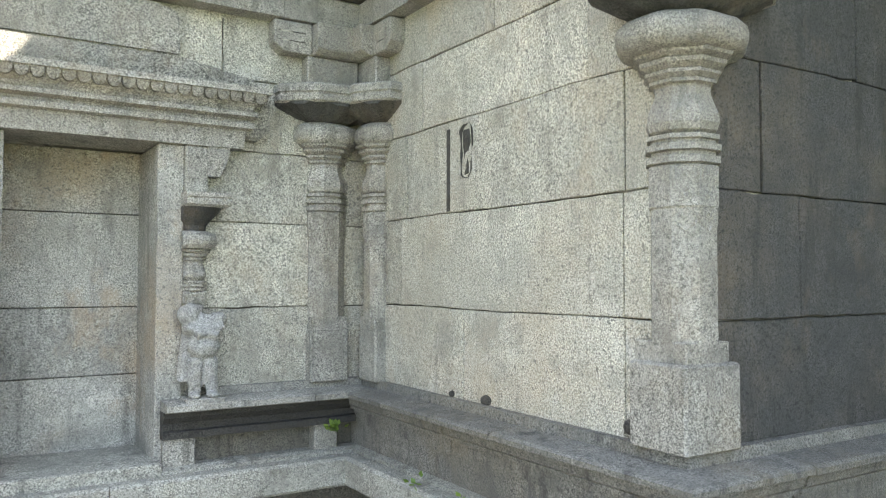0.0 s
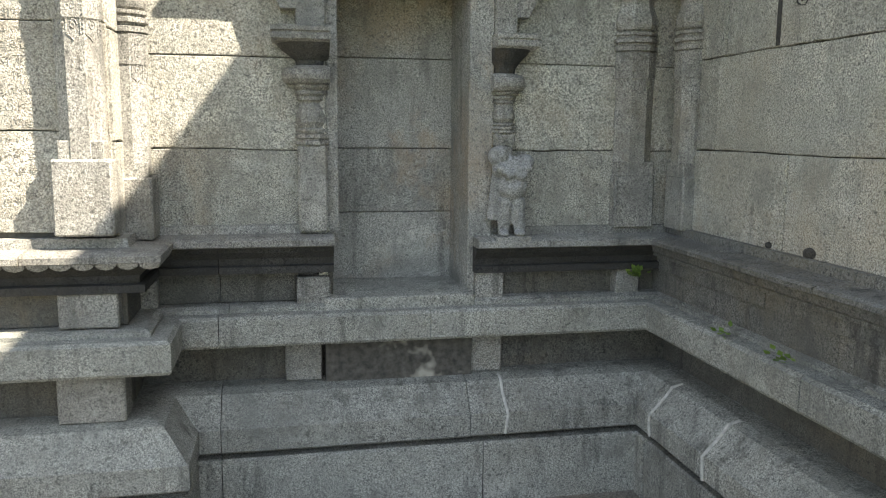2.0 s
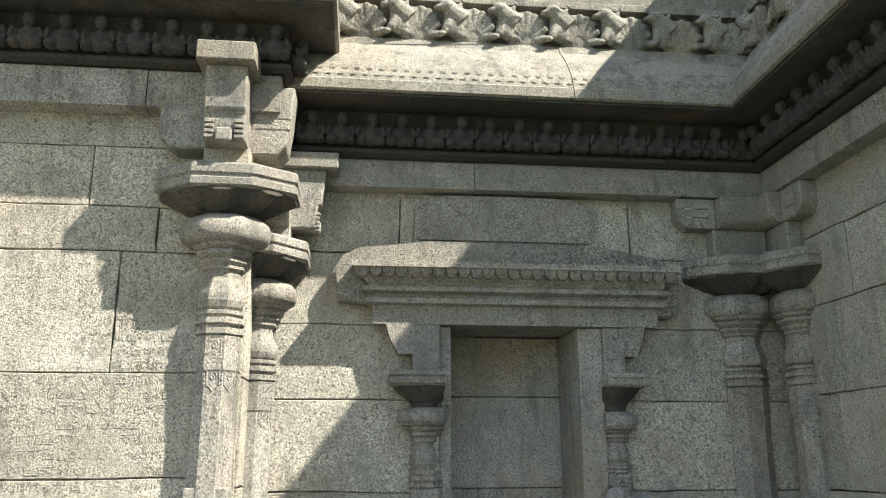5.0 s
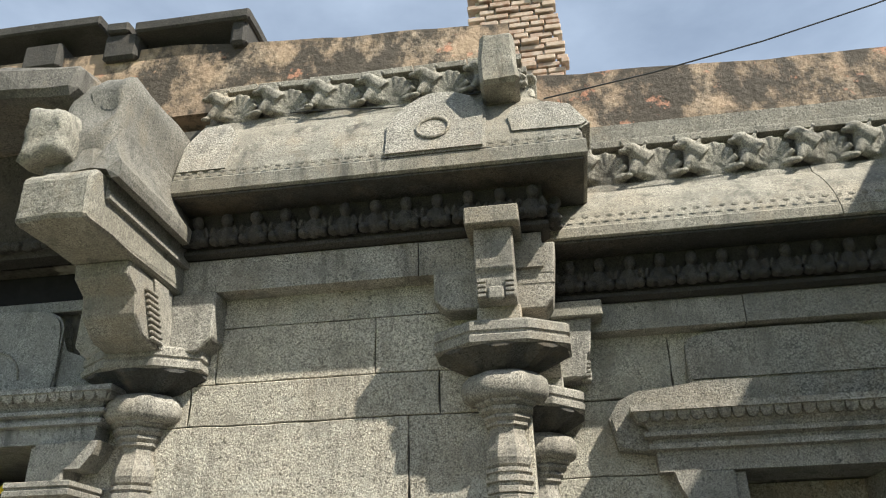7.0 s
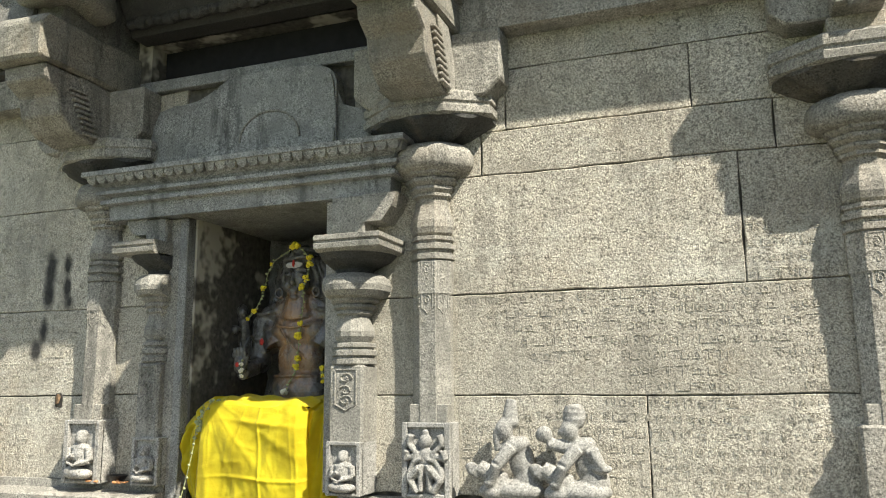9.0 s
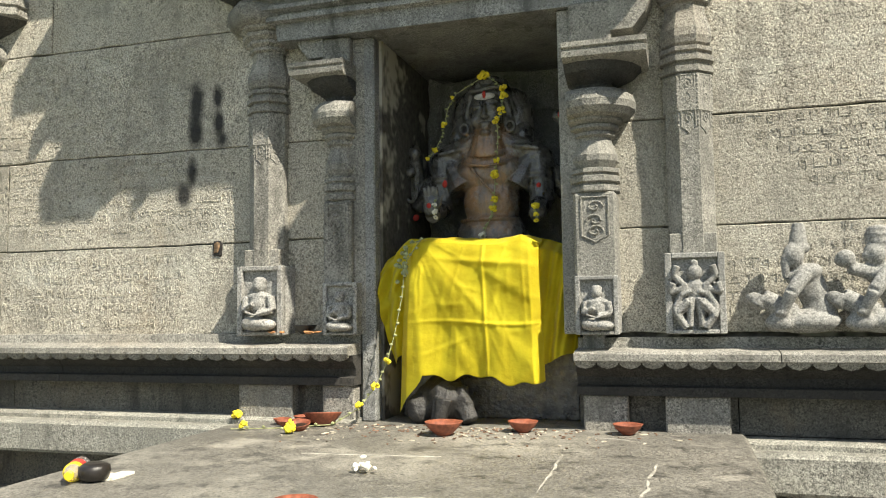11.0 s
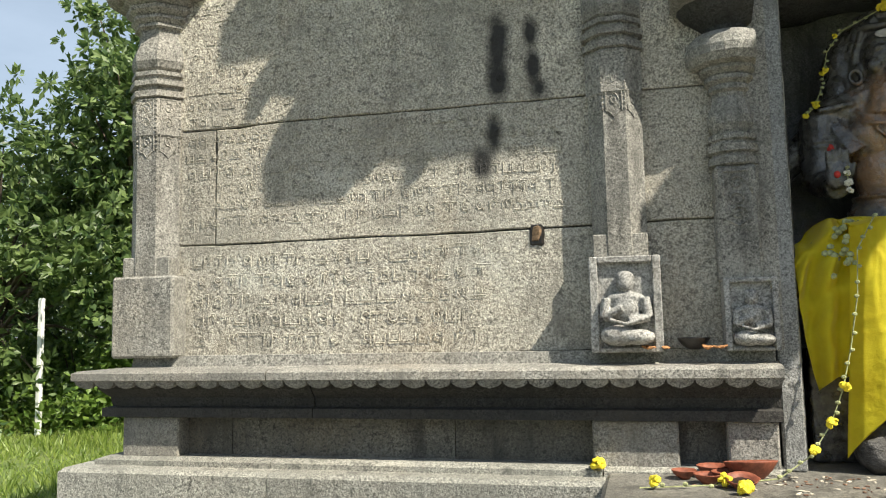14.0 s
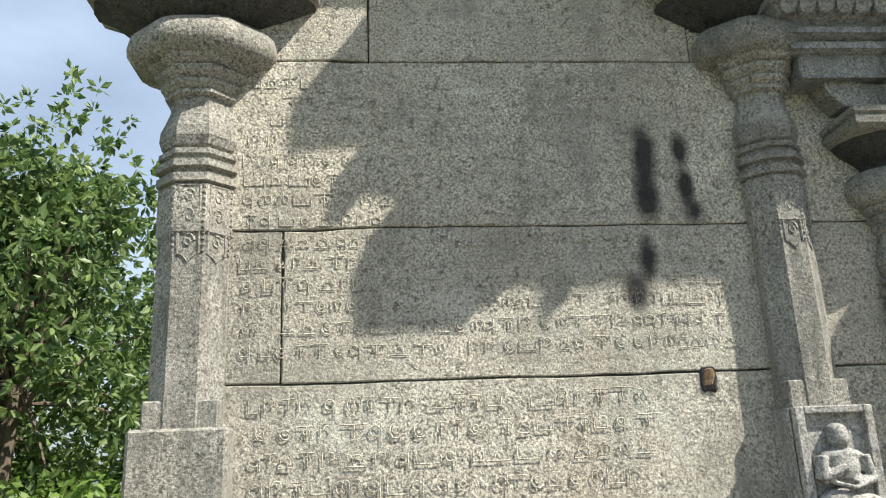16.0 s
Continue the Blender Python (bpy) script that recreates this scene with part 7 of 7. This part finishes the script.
# ---- trees, bushes, grass ----
def leaf_mesh(name, centres, size, seed, tilt=0.7, dirs=None):
    rng = np.random.default_rng(seed)
    n = len(centres)
    c = np.asarray(centres)
    d = rng.normal(size=(n, 3)) * [1, 1, tilt] if dirs is None else dirs.copy()
    d /= np.linalg.norm(d, axis=1)[:, None]
    u = np.cross(d, rng.normal(size=(n, 3)))
    u /= np.linalg.norm(u, axis=1)[:, None]
    s = size * rng.uniform(0.6, 1.3, size=(n, 1))
    w = np.cross(d, u)
    v = np.stack([c - d * s * 0.5, c + u * s * 0.28 + w * s * 0.06, c + d * s * 0.6, c - u * s * 0.28 + w * s * 0.06], axis=1).reshape(-1, 3)
    f = [(4 * i, 4 * i + 1, 4 * i + 2, 4 * i + 3) for i in range(n)]
    me = bpy.data.meshes.new(name)
    me.from_pydata(v.tolist(), [], f)
    return me


def tree(at, height, spread, leaves, seed, label, leaf=0.15, low=0.35, material=M_LEAF):
    rng = np.random.default_rng(seed)
    t = thing("tree", at, label, "tree", "trees beyond the wall")
    base = Vector(at)
    bm = bmesh.new()
    top = base + Vector((0.2, 0.1, height * 0.55))
    limb(bm, base, top, 0.16 * height / 6, 0.08 * height / 6, 10)
    clumps = []
    n = 46
    for i in range(n):
        a = rng.uniform(0, 2 * math.pi)
        h = rng.uniform(low, 1.0)
        r = spread * math.sin(math.pi * min(1, max(0.12, (1.04 - h) / (1.0 - low) * 0.75))) ** 0.7 * rng.uniform(0.35, 1.0)
        p = base + Vector((r * math.cos(a), r * math.sin(a), height * h))
        start = base.lerp(top, rng.uniform(0.45, 1.0))
        mid = start.lerp(p, 0.5) + Vector((0, 0, 0.15))
        limb(bm, start, mid, 0.04, 0.026, 6)
        limb(bm, mid, p, 0.026, 0.01, 5)
        clumps.append((p, spread * rng.uniform(0.22, 0.42)))
    part("trunk", bm, M_BARK, t)
    pts, ways = [], []
    per = leaves // n // 9
    for p, r in clumps:
        tips = rng.normal(size=(per, 3)) * [r * 0.6, r * 0.6, r * 0.42]
        away = tips / (np.linalg.norm(tips, axis=1)[:, None] + 1e-6)
        d = rng.normal(size=(per, 9, 3)) + 0.7 * away[:, None, :] + [0, 0, -0.25]
        d /= np.linalg.norm(d, axis=2)[:, :, None]
        pts.append((np.array(p) + tips[:, None, :] + d * leaf * 0.75).reshape(-1, 3))
        ways.append(d.reshape(-1, 3))
    me = leaf_mesh("crown", np.concatenate(pts), leaf, seed, dirs=np.concatenate(ways))
    me.materials.append(material)
    o = new("crown", me)
    o.parent = t
    o.matrix_parent_inverse = t.matrix_basis.inverted()
    return t


tree((-10.0, 13.0, -0.03), 6.3, 2.5, 22000, 3, "tall leafy green tree beyond the temple", low=0.18)
tree((-11.7, 12.8, -0.03), 7.0, 1.7, 14000, 12, "slender tall leafy tree rising over the others", low=0.35)
tree((-14.3, 12.2, -0.03), 4.7, 2.9, 21000, 4, "broad leafy green tree with gaps of sky", low=0.15)
tree((-12.2, 17.5, -0.03), 6.8, 3.2, 20000, 6, "leafy green tree behind the others", low=0.2)
tree((-18.5, 17.0, -0.03), 5.0, 3.4, 20000, 7, "distant leafy green tree", low=0.15)
tree((-7.6, 16.5, -0.03), 5.2, 2.3, 15000, 8, "leafy green tree behind the temple's corner", low=0.15)


def bush(at, r, h, n, seed, label):
    rng = np.random.default_rng(seed)
    pts = []
    for i in range(9):
        c = np.array(at) + [rng.uniform(-r, r), rng.uniform(-r, r) * 0.6, h * rng.uniform(0.15, 0.8)]
        pts.append(c + rng.normal(size=(n // 9, 3)) * [r * 0.33, r * 0.3, h * 0.16])
    p = np.concatenate(pts)
    p[:, 2] = np.maximum(p[:, 2], 0.02)
    b = thing("bush", at, label, "bush", "bushes")
    bm = bmesh.new()
    for i in range(7):
        limb(bm, at, (at[0] + rng.uniform(-r, r), at[1] + rng.uniform(-r, r), h * 0.7), 0.03, 0.008, 5)
    part("stems", bm, M_BARK, b)
    me = leaf_mesh("foliage", p, 0.12, seed)
    me.materials.append(M_LEAF2)
    o = new("foliage", me)
    o.parent = b
    o.matrix_parent_inverse = b.matrix_basis.inverted()


for i, (x, y, r, h) in enumerate(((-11.5, 12.0, 1.2, 1.4), (-9.6, 11.6, 1.2, 1.3), (-7.8, 12.2, 1.2, 1.5), (-13.6, 13.8, 1.4, 1.7), (-15.8, 12.5, 1.5, 1.4), (-18.2, 12.0, 1.6, 1.5), (-6.4, 12.6, 1.0, 1.6), (-20.5, 14.5, 1.8, 1.8), (-10.4, 14.6, 1.4, 2.0))):
    bush((x, y, -0.03), r, h, 3600, 40 + i, "dense bright green bush at the meadow's edge")

rng = np.random.default_rng(9)
n = 42000
gx, gy = rng.uniform(-22, -5.6, n), rng.uniform(6.6, 15, n)
keep = (gx < -5.6) & ~((gx > -8.3) & (gy < 6.3))
gx, gy = gx[keep], gy[keep]
n = len(gx)
hh = rng.uniform(0.06, 0.22, n) * (0.7 + 0.6 * np.sin(gx * 1.7) * np.sin(gy * 1.3))
lean = rng.normal(size=(n, 2)) * 0.06
side = rng.normal(size=(n, 2))
side = side / np.linalg.norm(side, axis=1)[:, None] * 0.012
v = np.stack([np.stack([gx - side[:, 0], gy - side[:, 1], np.full(n, -0.035)], 1), np.stack([gx + side[:, 0], gy + side[:, 1], np.full(n, -0.035)], 1), np.stack([gx + lean[:, 0], gy + lean[:, 1], np.abs(hh)], 1)], axis=1).reshape(-1, 3)
me = bpy.data.meshes.new("grass")
me.from_pydata(v.tolist(), [], [(3 * i, 3 * i + 1, 3 * i + 2) for i in range(n)])
me.materials.append(M_GRASSB)
tagged(new("grass", me), "rough sunlit meadow grass", "grass", kind="stuff")

tagged(part("kerb", boxed(-8.52, -8.3, -6, 6.45, -0.1, 0.10, bevel=0.02), M_CONC), "grey concrete kerb along the paving", "kerb", kind="structure")
tagged(part("kerb", boxed(-8.3, 9.0, 6.2, 6.45, -0.1, 0.10, bevel=0.02), M_CONC), "grey concrete kerb along the meadow", "kerb", kind="structure")
post = thing("fence_post", (-12.0, 10.9, -0.03), "thin white-painted post in the grass", "post")
part("pole", boxed(-12.035, -11.965, 10.865, 10.935, -0.05, 1.95, bevel=0.008), M_WHITE, post)

slot = thing("wall_slot", (XA, 3.24, 2.04), "narrow dark slot in the side wall", "slot")
part("gap", boxed(XA - 0.004, XA + 0.05, 3.222, 3.248, 2.045, 2.40, bevel=0.003), M_DARK, slot)
part("stain", rough_up(boxed(XA - 0.0042, XA + 0.02, 3.055, 3.135, 2.17, 2.40, bevel=0.025), 0.014, 16, cuts=6), M_DARK, slot, "black mould patch beside the slot")
random.seed(21)
for y, z, s in ((2.95, 1.27, 0.035), (3.2, 1.275, 0.025), (2.16, 1.30, 0.04), (2.12, 1.36, 0.03), (2.05, 1.45, 0.02)):
    bm = bmesh.new()
    blob(bm, (XA - 0.002, y, z), (0.012, s, s * 0.7), 2, wobble=0.012)
    tagged(part("broken_chip", bm, M_DARK), "dark broken chip at the wall's foot", "chip", "broken chips")


# ---- worn inscriptions: rows of short cut bars, past reading ----
def inscription(x0, x1, y, z0, z1, pitch, seed, label, fade=0.25, high=0.0011):
    rng = random.Random(seed)
    verts, faces = [], []

    def bar(a, b, w):
        (ax, az), (bx, bz) = a, b
        dx, dz = bx - ax, bz - az
        l = math.hypot(dx, dz) or 1e-6
        nx, nz = -dz / l * w, dx / l * w
        i = len(verts)
        for px, pz, h in ((ax + nx, az + nz, 0.0), (ax - nx, az - nz, 0.0), (bx - nx, bz - nz, 0.0), (bx + nx, bz + nz, 0.0), (ax, az, high), (bx, bz, high)):
            verts.append((px, y - 0.001 - h, pz))
        faces.extend(((i, i + 4, i + 5, i + 3), (i + 1, i + 2, i + 5, i + 4), (i, i + 1, i + 4), (i + 3, i + 5, i + 2)))

    z = z1 - pitch * 0.7
    while z > z0 + pitch * 0.3:
        x = x0 + rng.uniform(0, 0.02)
        while x < x1 - 0.02:
            w = pitch * rng.uniform(0.35, 0.95)
            h = pitch * rng.uniform(0.42, 0.60)
            zz = z + 0.012 * noise.noise(Vector((x * 1.5, z * 0.3, 2.0)))
            keep = noise.noise(Vector((x * 2.2, z * 2.6, seed))) > fade - 0.5
            if keep and rng.random() > 0.04:
                r = 0.0021
                kind = rng.randrange(8)
                top, bot = zz + h / 2, zz - h / 2

                def arc(cx, cz, q, a0, a1, squash=1.0):
                    k = max(3, int(abs(a1 - a0) / 40))
                    p = [(cx + q * squash * math.cos(radians(a0 + (a1 - a0) * i / k)), cz + q * math.sin(radians(a0 + (a1 - a0) * i / k))) for i in range(k + 1)]
                    for i in range(k):
                        bar(p[i], p[i + 1], r)

                if kind in (0, 3):
                    bar((x, top), (x + w, top + rng.uniform(-0.003, 0.003)), r)
                    bar((x + w * 0.5, top), (x + w * 0.5, bot), r)
                    if kind == 3:
                        arc(x + w * 0.5, zz, h * 0.28, -60, 230)
                elif kind == 1:
                    bar((x, top), (x, bot), r)
                    bar((x, bot), (x + w, bot), r)
                    bar((x + w, bot), (x + w, zz + h * rng.uniform(0, 0.4)), r)
                elif kind == 2:
                    arc(x + h * 0.35, zz, h * 0.36, 20, 330)
                    bar((x + h * 0.75, top), (x + h * 0.75, bot - h * 0.2), r)
                elif kind == 4:
                    arc(x + w * 0.3, zz, h * 0.42, 40, 250, 0.7)
                    arc(x + w * 0.75, zz + h * 0.1, h * 0.36, 250, -70, 0.7)
                elif kind == 5:
                    bar((x, top), (x, bot), r)
                    arc(x + w * 0.4, top - h * 0.3, h * 0.3, 180, -80)
                elif kind == 6:
                    arc(x + w * 0.45, zz, h * 0.22, 0, 360)
                    arc(x + w * 0.5, zz, h * 0.52, 100, 330, 0.9)
                else:
                    bar((x, bot), (x + w * 0.9, bot), r)
                    arc(x + w * 0.45, bot + h * 0.4, h * 0.38, -30, 200)
            x += w + pitch * rng.uniform(0.10, 0.22)
        z -= pitch
    me = bpy.data.meshes.new("inscription")
    me.from_pydata(verts, [], faces)
    me.materials.append(M_LETTER)
    tagged(new("inscription", me), label, "inscription", kind="stuff")


inscription(-5.05, -3.68, YW - 0.002, 1.72, 2.62, 0.061, 3, "worn rows of unreadable cut writing on the wall", 0.0)
inscription(-5.02, -3.95, YW - 0.002, 1.33, 1.69, 0.070, 4, "larger rows of unreadable cut writing low on the wall", 0.0, 0.0013)
inscription(-1.66, -0.25, YW - 0.0008, 1.32, 2.58, 0.058, 5, "worn rows of unreadable cut writing on the bay wall", 0.25, 0.0007)
